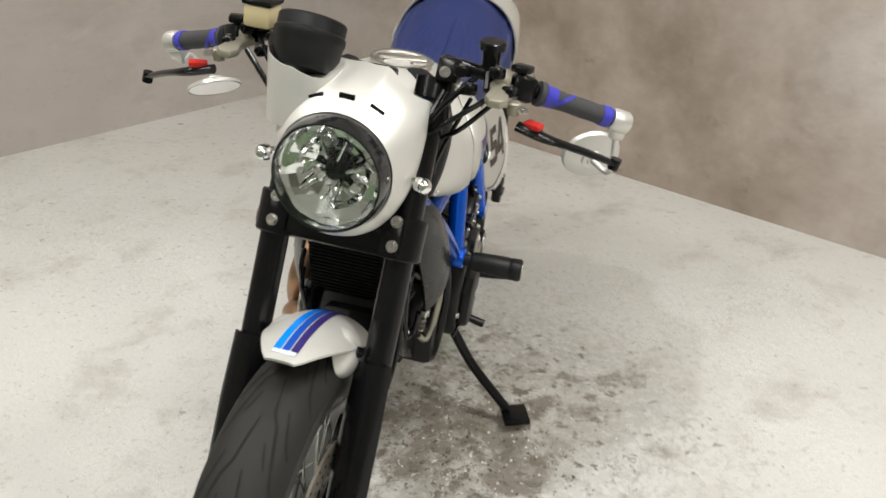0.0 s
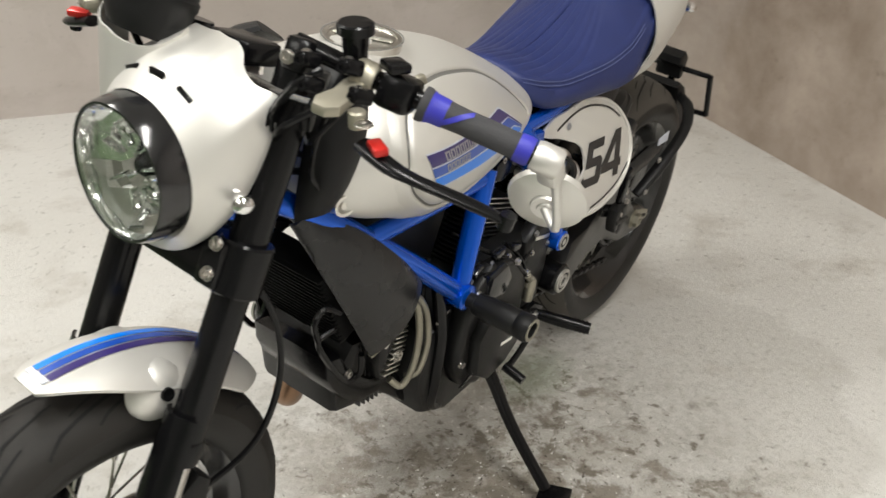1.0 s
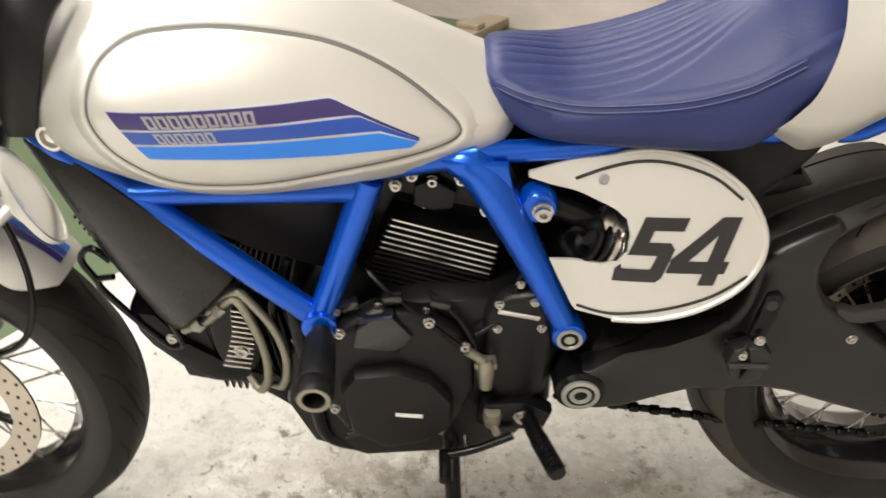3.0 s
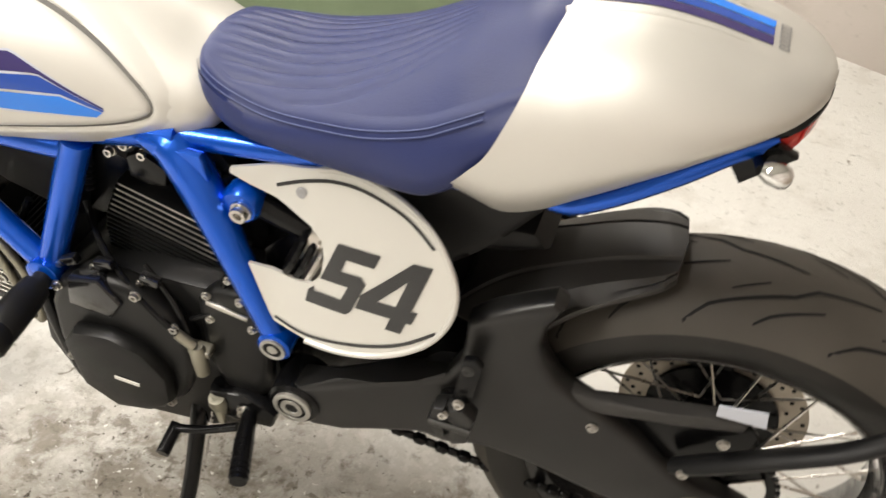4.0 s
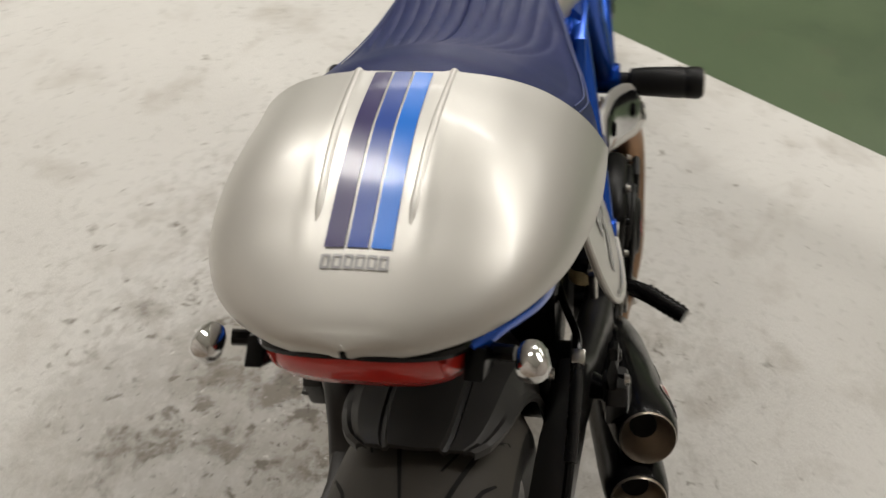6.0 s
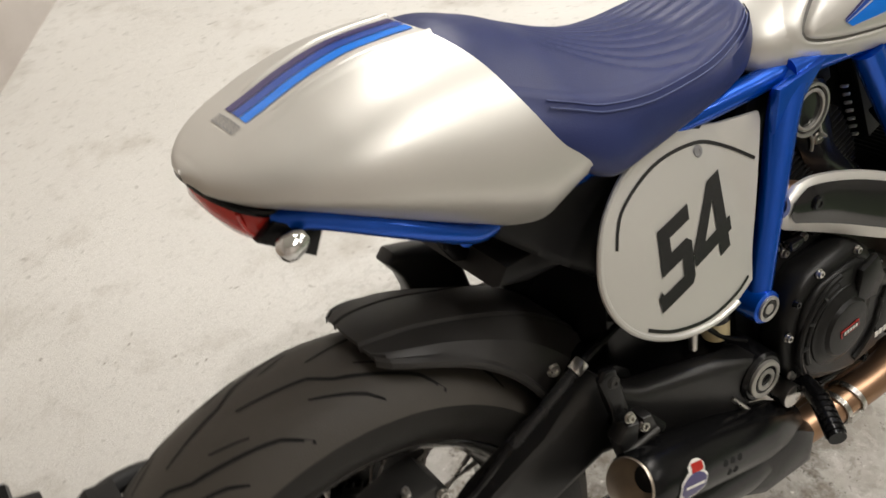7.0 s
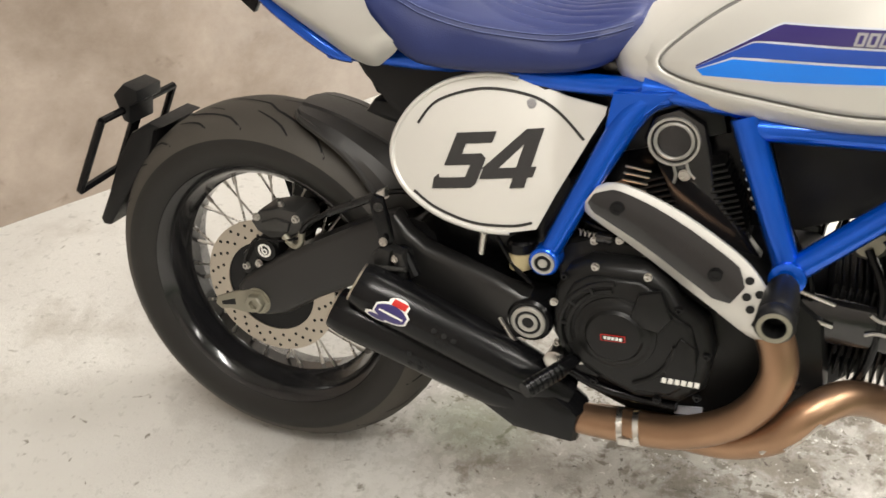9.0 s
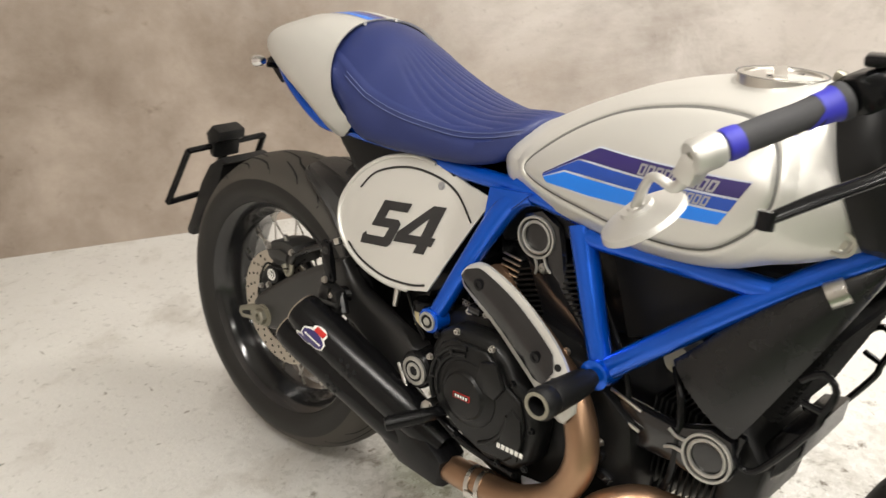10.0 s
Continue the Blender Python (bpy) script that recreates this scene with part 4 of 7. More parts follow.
rows = []
for k in range(33):
    a = -1 + 2 * k / 32
    x, y, zt = light_line(a)
    h = 0.047 - 0.016 * abs(a) ** 3
    rows.append([(x + 0.03, y * 0.8, zt), (x + 0.004, y, zt), (x, y * 1.01, zt - 0.004), (x - 0.001, y * 1.01, zt - h * 0.5), (x + 0.007, y, zt - h * 0.88), (x + 0.014, y * 0.96, zt - h), (x + 0.035, y * 0.8, zt - h)])
bm = bmesh.new()
skin(bm, rows)
light = bp("tail_light", bm, REFLECT, "red tail light lens", sharp=60)
trim = []
for k in range(25):
    x, y, zt = light_line(-1 + 2 * k / 24)
    trim.append((x - 0.0015, y * 1.012, zt + 0.001))
bp("light_trim", tube(trim, 0.0042, 8, 2), BLACK, "", light)
for a0 in (-0.62, 0.62):
    x, y, zt = light_line(a0)
    bp("lens_rib", tube([(x - 0.001, y * 1.015, zt - 0.006), (x + 0.002, y * 1.012, zt - 0.022), (x + 0.012, y * 0.98, zt - 0.04)], 0.0028, 8, 4), REFLECT, "", light)
bp("light_housing", prism([(0.02, 0.540), (0.035, 0.523), (0.12, 0.475), (0.18, 0.465), (0.12, 0.515), (0.05, 0.55)], -0.07, 0.07, 0.006), BLACK, "black tail underside", light)

# rear indicators
for s in (1, -1):
    ind = bp("indicator", lathe([(-0.012, 0.0), (-0.012, 0.007), (-0.006, 0.0105), (0.006, 0.0118), (0.012, 0.0098), (0.0155, 0.005), (0.016, 0)], (0.02, s * 0.112, 0.537), (-0.9, s * 0.1, -0.1), 20), CHROME, "small chrome bullet indicator")
    bp("stem", tube([(0.035, s * 0.07, 0.525), (0.03, s * 0.1, 0.53)], 0.006, 8), BLACK, "", ind)
    bp("bracket", prism([(0.06, 0.52), (0.02, 0.545), (0.0, 0.535), (0.045, 0.495)], s * 0.068, s * 0.082, 0.002), BLACK, "", ind)

# body under the seat
bp("under_seat_cover", prism([(0.205, 0.446), (0.226, 0.409), (0.262, 0.372), (0.298, 0.335), (0.34, 0.29), (0.46, 0.28), (0.50, 0.37), (0.52, 0.42), (0.40, 0.44), (0.28, 0.44)], -0.094, 0.094, 0.012), PLASTIC, "matt black cover under the seat")
# added black block that makes the dark behind the rear cylinder
bp("air_box_filler", prism([(0.57, 0.21), (0.56, 0.385), (0.62, 0.405), (0.80, 0.385), (0.87, 0.21)], -0.05, 0.05, 0.01), BLACK)
bp("air_box_filler", prism([(0.52, 0.42), (0.46, 0.30), (0.53, 0.26), (0.60, 0.36), (0.62, 0.41)], -0.07, 0.07, 0.01), BLACK)

# number plates on both flanks
def plate_y(x, z, s):
    dx, dz = x - 0.42, z - 0.31
    return (0.151 if s > 0 else 0.144) - 0.15 * dx - 0.34 * dz - 0.35 * (dx * dx + dz * dz) + 0.3 * max(0, dx - 0.1)


OVAL = [(0.485, 0.414), (0.438, 0.425), (0.40, 0.4235), (0.36, 0.412), (0.324, 0.387), (0.301, 0.352), (0.2955, 0.322), (0.305, 0.291), (0.33, 0.262), (0.375, 0.235), (0.428, 0.219), (0.472, 0.2155)]
FIVE = [(43, 110), (125, 110), (118, 88), (64, 88), (58, 68), (98, 68), (108, 58), (92, 8), (82, 0), (0, 0), (2, 22), (12, 30), (14, 22), (68, 22), (77, 46), (22, 46)]
FOUR = [[(100, 37), (128, 30), (214, 112), (185, 112)], [(98, 17), (206, 17), (212, 38), (104, 38)], [(161, -3), (191, -3), (220, 112), (190, 112)]]


def plate(s):
    oval = [(p.x, p.y) for p in spline([(x, z, 0) for x, z in OVAL], 4)]
    frontside = [(0.508, 0.221), (0.528, 0.265), (0.565, 0.337), (0.587, 0.379), (0.588, 0.388), (0.53, 0.398)]
    if s > 0:
        frontside = [(0.516, 0.222), (0.522, 0.230), (0.549, 0.289), (0.52, 0.287), (0.484, 0.286), (0.468, 0.289), (0.456, 0.302), (0.453, 0.325), (0.457, 0.343), (0.472, 0.355), (0.508, 0.369), (0.548, 0.380), (0.574, 0.389), (0.574, 0.395), (0.53, 0.405)]
    out = oval + frontside
    b2 = bmesh.new()
    fr = [b2.verts.new((x, 0, z)) for x, z in out]
    f = b2.faces.new(fr)
    f.normal_update()
    bmesh.ops.triangulate(b2, faces=[f])
    for _ in range(2):
        bmesh.ops.subdivide_edges(b2, edges=[e for e in b2.edges if e.calc_length() > 0.02], cuts=1, use_grid_fill=True)
    bmesh.ops.triangulate(b2, faces=b2.faces[:])
    top = list(b2.faces)
    ext = bmesh.ops.extrude_face_region(b2, geom=top)
    for v in [g for g in ext["geom"] if isinstance(g, bmesh.types.BMVert)]:
        v.co.y = -0.004
    for v in b2.verts:
        v.co.y = s * (plate_y(v.co.x, v.co.z, s) + v.co.y)
    p = bp("number_plate", b2, SILVER, "oval silver race number plate", sharp=30)
    # raised rolled rim over the oval's top
    rim = [(x, s * (plate_y(x, z, s) + 0.001), z) for x, z in oval[2:]]
    bp("plate_rim", tube(rim, 0.0036, 8, 2), SILVER, "", p)
    # black pinstripes
    lines = (((0.325, 0.375), (0.359, 0.399), (0.405, 0.412), (0.445, 0.412), (0.484, 0.401), (0.518, 0.386)), ((0.314, 0.284), (0.355, 0.256), (0.41, 0.235), (0.471, 0.223), (0.515, 0.229))) if s > 0 else (
        ((0.33, 0.359), (0.356, 0.39), (0.418, 0.407), (0.484, 0.398), (0.526, 0.375), (0.562, 0.345)), ((0.333, 0.268), (0.367, 0.246), (0.42, 0.228), (0.473, 0.225), (0.502, 0.230)))
    for line in lines:
        pts = spline([(x, z, 0) for x, z in line], 6)
        rows = []
        for k, q in enumerate(pts):
            d_ = (pts[min(k + 1, len(pts) - 1)] - pts[max(k - 1, 0)]).normalized()
            rows.append([(x, s * (plate_y(x, z, s) + 0.0009), z) for x, z in ((q.x - d_.y * w_, q.y + d_.x * w_) for w_ in (-0.0019, 0.0019))])
        bm = bmesh.new()
        skin(bm, rows, closed=False)
        bp("pinstripe", bm, NUMBER, "", p)

    def digit(polys, lab):
        bm = bmesh.new()
        for i, poly in enumerate(polys):
            vs = []
            for u, v in poly:
                x = 0.474 - u * 0.00063 - v * 0.00010 if s > 0 else 0.359 + u * 0.00067
                z = 0.267 + v * 0.00073 + u * 0.00003 if s > 0 else 0.272 + v * 0.00068 + u * 0.00004
                vs.append(bm.verts.new((x, 0, z)))
            bm.faces.new(vs).normal_update()
        bmesh.ops.triangulate(bm, faces=bm.faces[:])
        for _ in range(2):
            bmesh.ops.subdivide_edges(bm, edges=[e for e in bm.edges if e.calc_length() > 0.014], cuts=1)
            bmesh.ops.triangulate(bm, faces=bm.faces[:])
        for v in bm.verts:
            v.co.y = s * (plate_y(v.co.x, v.co.z, s) + 0.0012)
        bp("digit", bm, NUMBER, lab, p)

    digit([FIVE], "black figure 5")
    digit(FOUR, "black figure 4")
    bp("plate_screw", bolt((0.485, s * (plate_y(0.485, 0.388, s) + 0.0005), 0.388), (0, s, 0.3), 0.0058, 0.002), BADGE, "", p)


plate(1)
plate(-1)

# swingarm
PIVOT_END = [(0.39, 0.152), (0.445, 0.135), (0.490, 0.118), (0.515, 0.108), (0.53, 0.09), (0.53, 0.065), (0.515, 0.048), (0.48, 0.040), (0.442, 0.040)]
ARMS = {-1: [(-0.045, 0.02), (-0.03, 0.038), (-0.012, 0.052), (0.059, 0.098), (0.125, 0.134), (0.204, 0.176), (0.258, 0.204), (0.284, 0.214), (0.306, 0.186), (0.335, 0.166)] + PIVOT_END
        + [(0.393, 0.058), (0.316, 0.090), (0.273, 0.098), (0.191, 0.064), (0.119, 0.024), (0.05, -0.022), (0.005, -0.034), (-0.035, -0.028), (-0.05, -0.005)],
        1: [(-0.082, -0.012), (-0.066, 0.010), (-0.03, 0.026), (0.0, 0.032), (0.03, 0.055), (0.078, 0.108), (0.13, 0.154), (0.160, 0.176), (0.182, 0.196), (0.199, 0.228), (0.205, 0.258), (0.199, 0.286), (0.183, 0.316), (0.196, 0.326), (0.225, 0.314), (0.262, 0.296), (0.288, 0.276), (0.290, 0.245), (0.295, 0.210), (0.312, 0.176), (0.345, 0.166)] + PIVOT_END
        + [(0.390, 0.052), (0.346, 0.060), (0.308, 0.056), (0.255, 0.050), (0.204, 0.032), (0.14, -0.002), (0.07, -0.036), (0.005, -0.050), (-0.055, -0.052), (-0.08, -0.035)]}


for s in (1, -1):
    bm = prism(ARMS[s], s * 0.060, s * 0.098, 0.014, lambda x, z: s * (0.008 + 0.062 * max(0, min(1, (x - 0.02) / 0.45))), 3)
    arm = a = bp("swingarm", bm, ARMBLACK, "satin black cast swingarm side")
    bp("pivot_boss", lathe([(-0.05, 0.0), (-0.05, 0.036), (0.004, 0.034), (0.008, 0.03), (0.008, 0)], (0.502, s * 0.165, 0.08), (0, s, 0), 32), BLACK, "", a)
    piv = [(0, 0.0255), (0.005, 0.0255), (0.006, 0.024), (0.006, 0.0195), (0.002, 0.0185), (0.002, 0.0155), (0.006, 0.0145), (0.006, 0.009), (0.001, 0.008), (0.001, 0)]
    pc_ = bp("pivot_cap", lathe(piv, (0.502, s * 0.172, 0.08), (0, s, 0), 36), BELTRING, "ringed aluminium pivot cap", a)
    bp("pivot_groove", lathe([(0.0, 0.0152), (0.0048, 0.0152), (0.0048, 0.0190), (0.0, 0.0190)], (0.502, s * 0.172, 0.08), (0, s, 0), 36, closed=True), BLACK, "", pc_)
    bp("pivot_groove", lathe([(0.0, 0.001), (0.0045, 0.001), (0.0045, 0.0085), (0.0, 0.0085)], (0.502, s * 0.172, 0.08), (0, s, 0), 24, closed=True), BLACK, "", pc_)
    adj = bmesh.new()
    prism_into(adj, [(-0.088, -0.006), (-0.092, -0.020), (-0.082, -0.030), (-0.06, -0.026), (-0.03, -0.030), (0.008, -0.024), (0.012, 0.010), (-0.01, 0.020), (-0.05, 0.010)], s * 0.102, s * 0.108, 0.002)
    lathe_into(adj, [(0.106, 0.0), (0.106, 0.023), (0.110, 0.023), (0.111, 0.0175), (0.121, 0.0175), (0.123, 0.0155), (0.123, 0.009), (0.117, 0.008), (0.117, 0)], (-0.004, 0, -0.002), (0, s, 0), 6)
    lathe_into(adj, [(0.104, 0.0), (0.104, 0.025), (0.108, 0.025), (0.108, 0)], (-0.004, 0, -0.002), (0, s, 0), 28)
    nut = bp("axle_nut", adj, TITAN, "worn aluminium axle adjuster and nut", a)
    # a dark slip paints the slot's inner shade
    bp("adjuster_slot_shade", prism([(-0.05, -0.016), (-0.078, -0.020), (-0.078, -0.013), (-0.05, -0.004)], s * 0.1075, s * 0.1085), RECESS_SHADE, "", nut)
bp("swingarm_bridge", tube([(0.30, -0.12, 0.155), (0.30, 0.12, 0.155)], 0.045, 12), BLACK, "", arm)
bp("linkage", prism([(0.32, 0.11), (0.335, 0.33), (0.47, 0.35), (0.555, 0.27), (0.555, 0.04), (0.44, 0.05)], -0.105, 0.098, 0.01), BLACK, "", arm)

# hugger over the rear tyre: a flat crown between two creases, flanks that run down to the swingarm
rows = []
for k in range(33):
    f = k / 32
    deg = 76.0 - 62 * f
    rt, re, we, wc = lerp_table([(0.0, 0.334, 0.322, 0.052, 0.022), (0.04, 0.337, 0.322, 0.066, 0.026), (0.15, 0.343, 0.321, 0.078, 0.029), (0.34, 0.353, 0.317, 0.086, 0.031), (0.54, 0.372, 0.306, 0.092, 0.037), (0.8, 0.386, 0.285, 0.098, 0.046), (1.0, 0.383, 0.27, 0.102, 0.055)], f)
    hr = rt - re
    half = [(0.0, rt), (wc, rt - 0.001), (wc + 0.002, rt - 0.005), (wc + 0.006, rt - 0.0065), (wc + 0.008, rt - 0.0035), (wc * 0.35 + we * 0.65, rt - hr * 0.36), (wc * 0.3 + we * 0.7, rt - hr * 0.44), (we - 0.009, re + hr * 0.36), (we - 0.005, re + 0.007), (we, re + 0.004), (we, re)]
    pts = [(-y, r) for y, r in half[:0:-1]] + half
    a = radians(deg)
    ring = [V((r * math.cos(a + 0.02 * (1 - abs(y) / we) * (1 - f)), y, r * math.sin(a + 0.02 * (1 - abs(y) / we) * (1 - f)))) for y, r in pts]
    rows.append(ring + [V((p.x * 0.988, p.y * 0.975, p.z * 0.988)) for p in ring[::-1]])
bm = bmesh.new()
skin(bm, rows)
hug = wp("rear_hugger", bm, LIT_PLASTIC, "matt black rear wheel hugger", sharp=16)
for s in (1, -1):
    wp("hugger_screw", bolt((0.213 if s > 0 else 0.248, s * 0.100, 0.192 if s > 0 else 0.222), (0, s, 0), 0.0065, 0.005), STEEL, "", hug)
# tray and slotted strap above the hugger
wp("tail_tray", prism([(0.212, 0.338), (0.228, 0.358), (0.27, 0.358), (0.32, 0.40), (0.36, 0.40), (0.36, 0.30), (0.31, 0.318), (0.25, 0.33)], -0.080, 0.075, 0.008), PLASTIC, "matt black tray under the tail")
strap = wp("slotted_strap", prism([(0.222, 0.342), (0.205, 0.350), (0.181, 0.398), (0.181, 0.409), (0.191, 0.411), (0.197, 0.402), (0.226, 0.354)], -0.020, -0.012, 0.002), BLACK, "black slotted strap")
# uncut strap: dark slips painted as the shade in its slots
for z in (0.378, 0.389, 0.400):
    wp("strap_slot_shade", box((0.2065 - (z - 0.357) * 0.42, -0.0205, z - 0.004), (0.005, 0.001, 0.007), 0), RECESS_SHADE, "", strap)
bp("chain_guard", prism([(0.165, 0.182), (0.135, 0.173), (0.06, 0.187), (-0.021, 0.201), (-0.031, 0.196), (-0.027, 0.184), (0.05, 0.169), (0.127, 0.154), (0.165, 0.158)], 0.100, 0.121, 0.005), LIT_PLASTIC, "grey-black chain guard", hug)
bp("guard_label", prism([(0.006, 0.205), (-0.048, 0.204), (-0.045, 0.229), (0.006, 0.223)], 0.119, 0.121, 0.0), LINE, "pale printed label", hug)
bp("sprocket_cover", prism([(0.14, 0.155), (0.06, 0.170), (-0.02, 0.186), (-0.05, 0.150), (-0.03, 0.06), (0.02, 0.05), (0.08, 0.10)], 0.085, 0.094, 0.003), BLACK, "dark cover inside the chain guard", hug)
for p_ in ((0.135, 0.129), (0.023, 0.092), (-0.01, 0.166)):
    bp("guard_bolt", bolt((p_[0], 0.122 if p_[0] > 0.1 else 0.126, p_[1]), (0, 1, 0), 0.0062, 0.004), STEEL, "", hug)

# chain
for (x0, z0), (x1, z1) in (((0.505, 0.128), (0.03, 0.108)), ((0.52, -0.030), (0.02, -0.124))):
    bm = bmesh.new()
    n = int(math.dist((x0, z0), (x1, z1)) / 0.0159)
    ang = math.degrees(math.atan2(z1 - z0, x1 - x0))
    for k in range(n):
        f = (k + 0.5) / n
        sag = -0.006 * math.sin(math.pi * f)
        wdt = 0.017 if k % 2 else 0.011
        box_into(bm, (x0 + (x1 - x0) * f, 0.072, z0 + (z1 - z0) * f + sag), (0.019, wdt, 0.013), 0.004, turn(0, -ang, 0), seg=1)
    bp("chain", bm, BLACK, "dark greasy drive chain run")

# rear brake
cal = bmesh.new()
prism_into(cal, [(-0.003, 0.147), (0.014, 0.167), (0.052, 0.176), (0.085, 0.173), (0.096, 0.156), (0.091, 0.135), (0.066, 0.123), (0.03, 0.118), (0.007, 0.129)], -0.098, -0.035, 0.006)
prism_into(cal, [(0.02, 0.150), (0.05, 0.160), (0.075, 0.154), (0.07, 0.138), (0.03, 0.134)], -0.104, -0.09, 0.003)
calo = bp("rear_caliper", cal, GUNMETAL, "dark grey cast rear brake caliper")
cal = bmesh.new()
prism_into(cal, [(0.045, 0.118), (0.038, 0.083), (0.005, 0.078), (-0.012, 0.048), (-0.022, 0.036), (-0.036, 0.042), (-0.032, 0.079), (-0.014, 0.100), (0.014, 0.124)], -0.093, -0.05, 0.005)
lathe_into(cal, [(0, 0.0), (0, 0.021), (0.008, 0.020), (0.009, 0.018), (0.009, 0)], (0.019, -0.092, 0.096), (0, -1, 0), 28)
bp("caliper_half", cal, CASE, "black lower caliper half", calo)
lathe_ring = lathe([(0, 0.0088), (0.0008, 0.0088), (0.0008, 0.0125), (0, 0.0125)], (0.019, -0.1012, 0.096), (0, -1, 0), 28, closed=True)
lathe_into(lathe_ring, [(0, 0.0026), (0.0008, 0.0026), (0.0008, 0.0055), (0, 0.0055)], (0.019, -0.1012, 0.094), (0, -1, 0), 20, closed=True)
box_into(lathe_ring, (0.0145, -0.1016, 0.100), (0.0025, 0.0008, 0.010), 0.0)
bp("caliper_mark", lathe_ring, WHITE, "white ring mark", calo)
for p_ in ((0.012, -0.099, 0.158), (0.086, -0.099, 0.162), (-0.026, -0.093, 0.058), (0.0, -0.093, 0.066)):
    bp("caliper_bolt", bolt(p_, (0, -1, 0), 0.0058, 0.006), STEEL, "", calo)
bp("banjo", tube([(0.062, -0.100, 0.128), (0.082, -0.108, 0.116), (0.098, -0.112, 0.126), (0.104, -0.114, 0.147)], [0.007, 0.005, 0.005, 0.006], 10), TITAN, "worn metal banjo pipe", calo)
bp("bleed_nipple", bolt((0.052, -0.085, 0.176), (0.0, -0.3, 0.9), 0.0045, 0.012), STEEL, "", calo)
bp("caliper_bracket", prism([(0.0, 0.02), (0.06, 0.05), (0.10, 0.09), (0.07, 0.09), (0.02, 0.07), (-0.02, 0.03)], -0.075, -0.062, 0.003), GUNMETAL, "", calo)
bp("brake_hose", tube([(0.104, -0.114, 0.147), (0.128, -0.124, 0.172), (0.171, -0.128, 0.198)], 0.0048, 8), BLACK, "black rear brake hose")
bp("hose_sleeve", tube([(0.165, -0.128, 0.195), (0.218, -0.130, 0.219), (0.262, -0.130, 0.239)], 0.0068, 10), SHEEN, "grey sleeved brake hose along the swingarm")
bp("brake_hose", tube([(0.262, -0.130, 0.239), (0.290, -0.128, 0.245), (0.33, -0.115, 0.240), (0.38, -0.10, 0.235)], 0.0046, 8), BLACK)
bp("hose_clip", box((0.264, -0.131, 0.241), (0.016, 0.014, 0.012), 0.002, turn(0, -25, 0)), ALU, "bright hose clip")
bp("sensor_wire", tube([(-0.03, -0.095, 0.055), (-0.018, -0.10, 0.085), (0.01, -0.104, 0.120), (0.05, -0.106, 0.120), (0.10, -0.108, 0.135), (0.14, -0.110, 0.165)], 0.0022, 6), BLACK)

# passenger hanger brackets behind the swingarm bend
for s in (1, -1):
    h = bp("hanger_bracket", prism([(0.260, 0.244), (0.268, 0.254), (0.282, 0.250), (0.288, 0.214), (0.294, 0.180), (0.285, 0.170), (0.272, 0.178), (0.266, 0.212)], s * 0.160, s * 0.172, 0.004), BLACK, "black hanger bracket")
    bp("hanger_arm", tube([(0.318, s * 0.118, 0.15), (0.295, s * 0.150, 0.152), (0.284, s * 0.168, 0.160)], [0.017, 0.014, 0.012], 12, 4), BLACK, "", h)
    bp("hanger_fork", prism([(0.264, 0.160), (0.278, 0.176), (0.296, 0.170), (0.290, 0.142), (0.300, 0.116), (0.290, 0.106), (0.272, 0.116)], s * 0.160, s * 0.184, 0.005), ARMBLACK, "", h)
    bp("hanger_fork", prism([(0.300, 0.172), (0.314, 0.168), (0.321, 0.144), (0.311, 0.117), (0.299, 0.120), (0.301, 0.146)], s * 0.160, s * 0.184, 0.005), ARMBLACK, "", h)
    bp("hanger_block", box((0.293, s * 0.166, 0.158), (0.036, 0.020, 0.026), 0.005, turn(0, 20, 0)), ARMBLACK, "", h)
    bp("hanger_pin", tube([(0.268, s * 0.184, 0.141), (0.318, s * 0.184, 0.144)], 0.0045, 10), GUNMETAL, "worn metal pin", h)
    for q_ in ((0.284, 0.184), (0.302, 0.158)):
        bp("hanger_bolt", bolt((q_[0], s * 0.180, q_[1]), (0, s, 0.2), 0.0055, 0.005), STEEL, "", h)
    bp("hanger_bolt", bolt((0.276, s * 0.172, 0.236), (0, s, 0.1), 0.0062, 0.003), GUNMETAL, "", h)

# number bracket on an arm behind the rear wheel
hold = bp("plate_bracket_arm", tube([(0.035, 0.110, 0.082), (0.010, 0.117, 0.103), (-0.055, 0.126, 0.156), (-0.14, 0.124, 0.210), (-0.205, 0.095, 0.242), (-0.245, 0.045, 0.250)], [0.012, 0.015, 0.015, 0.014, 0.013, 0.012], 10, 6, 0.7), PLASTIC, "black swingarm-mounted plate arm")
wp("splash_guard", prism([(-0.178, 0.266), (-0.205, 0.272), (-0.245, 0.250), (-0.283, 0.200), (-0.318, 0.130), (-0.348, 0.078), (-0.344, 0.066), (-0.330, 0.066), (-0.296, 0.108), (-0.240, 0.182), (-0.216, 0.206), (-0.196, 0.258)], -0.055, 0.062, 0.007), PLASTIC, "black mud flap", hold)
qa = [V((-0.338, -0.112, 0.172)), V((-0.284, -0.086, 0.298)), V((-0.278, 0.107, 0.305)), V((-0.341, 0.104, 0.184))]
fr = bmesh.new()
for i in range(4):
    tube_into(fr, [qa[i], qa[(i + 1) % 4]], 0.0072, 8)
tube_into(fr, [(qa[0] + qa[3]) / 2, (qa[1] + qa[2]) / 2], 0.010, 8)
bp("plate_frame", fr, BLACK, "empty black plate frame", hold)
bp("plate_lamp", prism([(-0.300, 0.328), (-0.275, 0.349), (-0.246, 0.338), (-0.249, 0.318), (-0.268, 0.308), (-0.274, 0.275), (-0.288, 0.280)], -0.032, 0.036, 0.005), PLASTIC, "", hold)
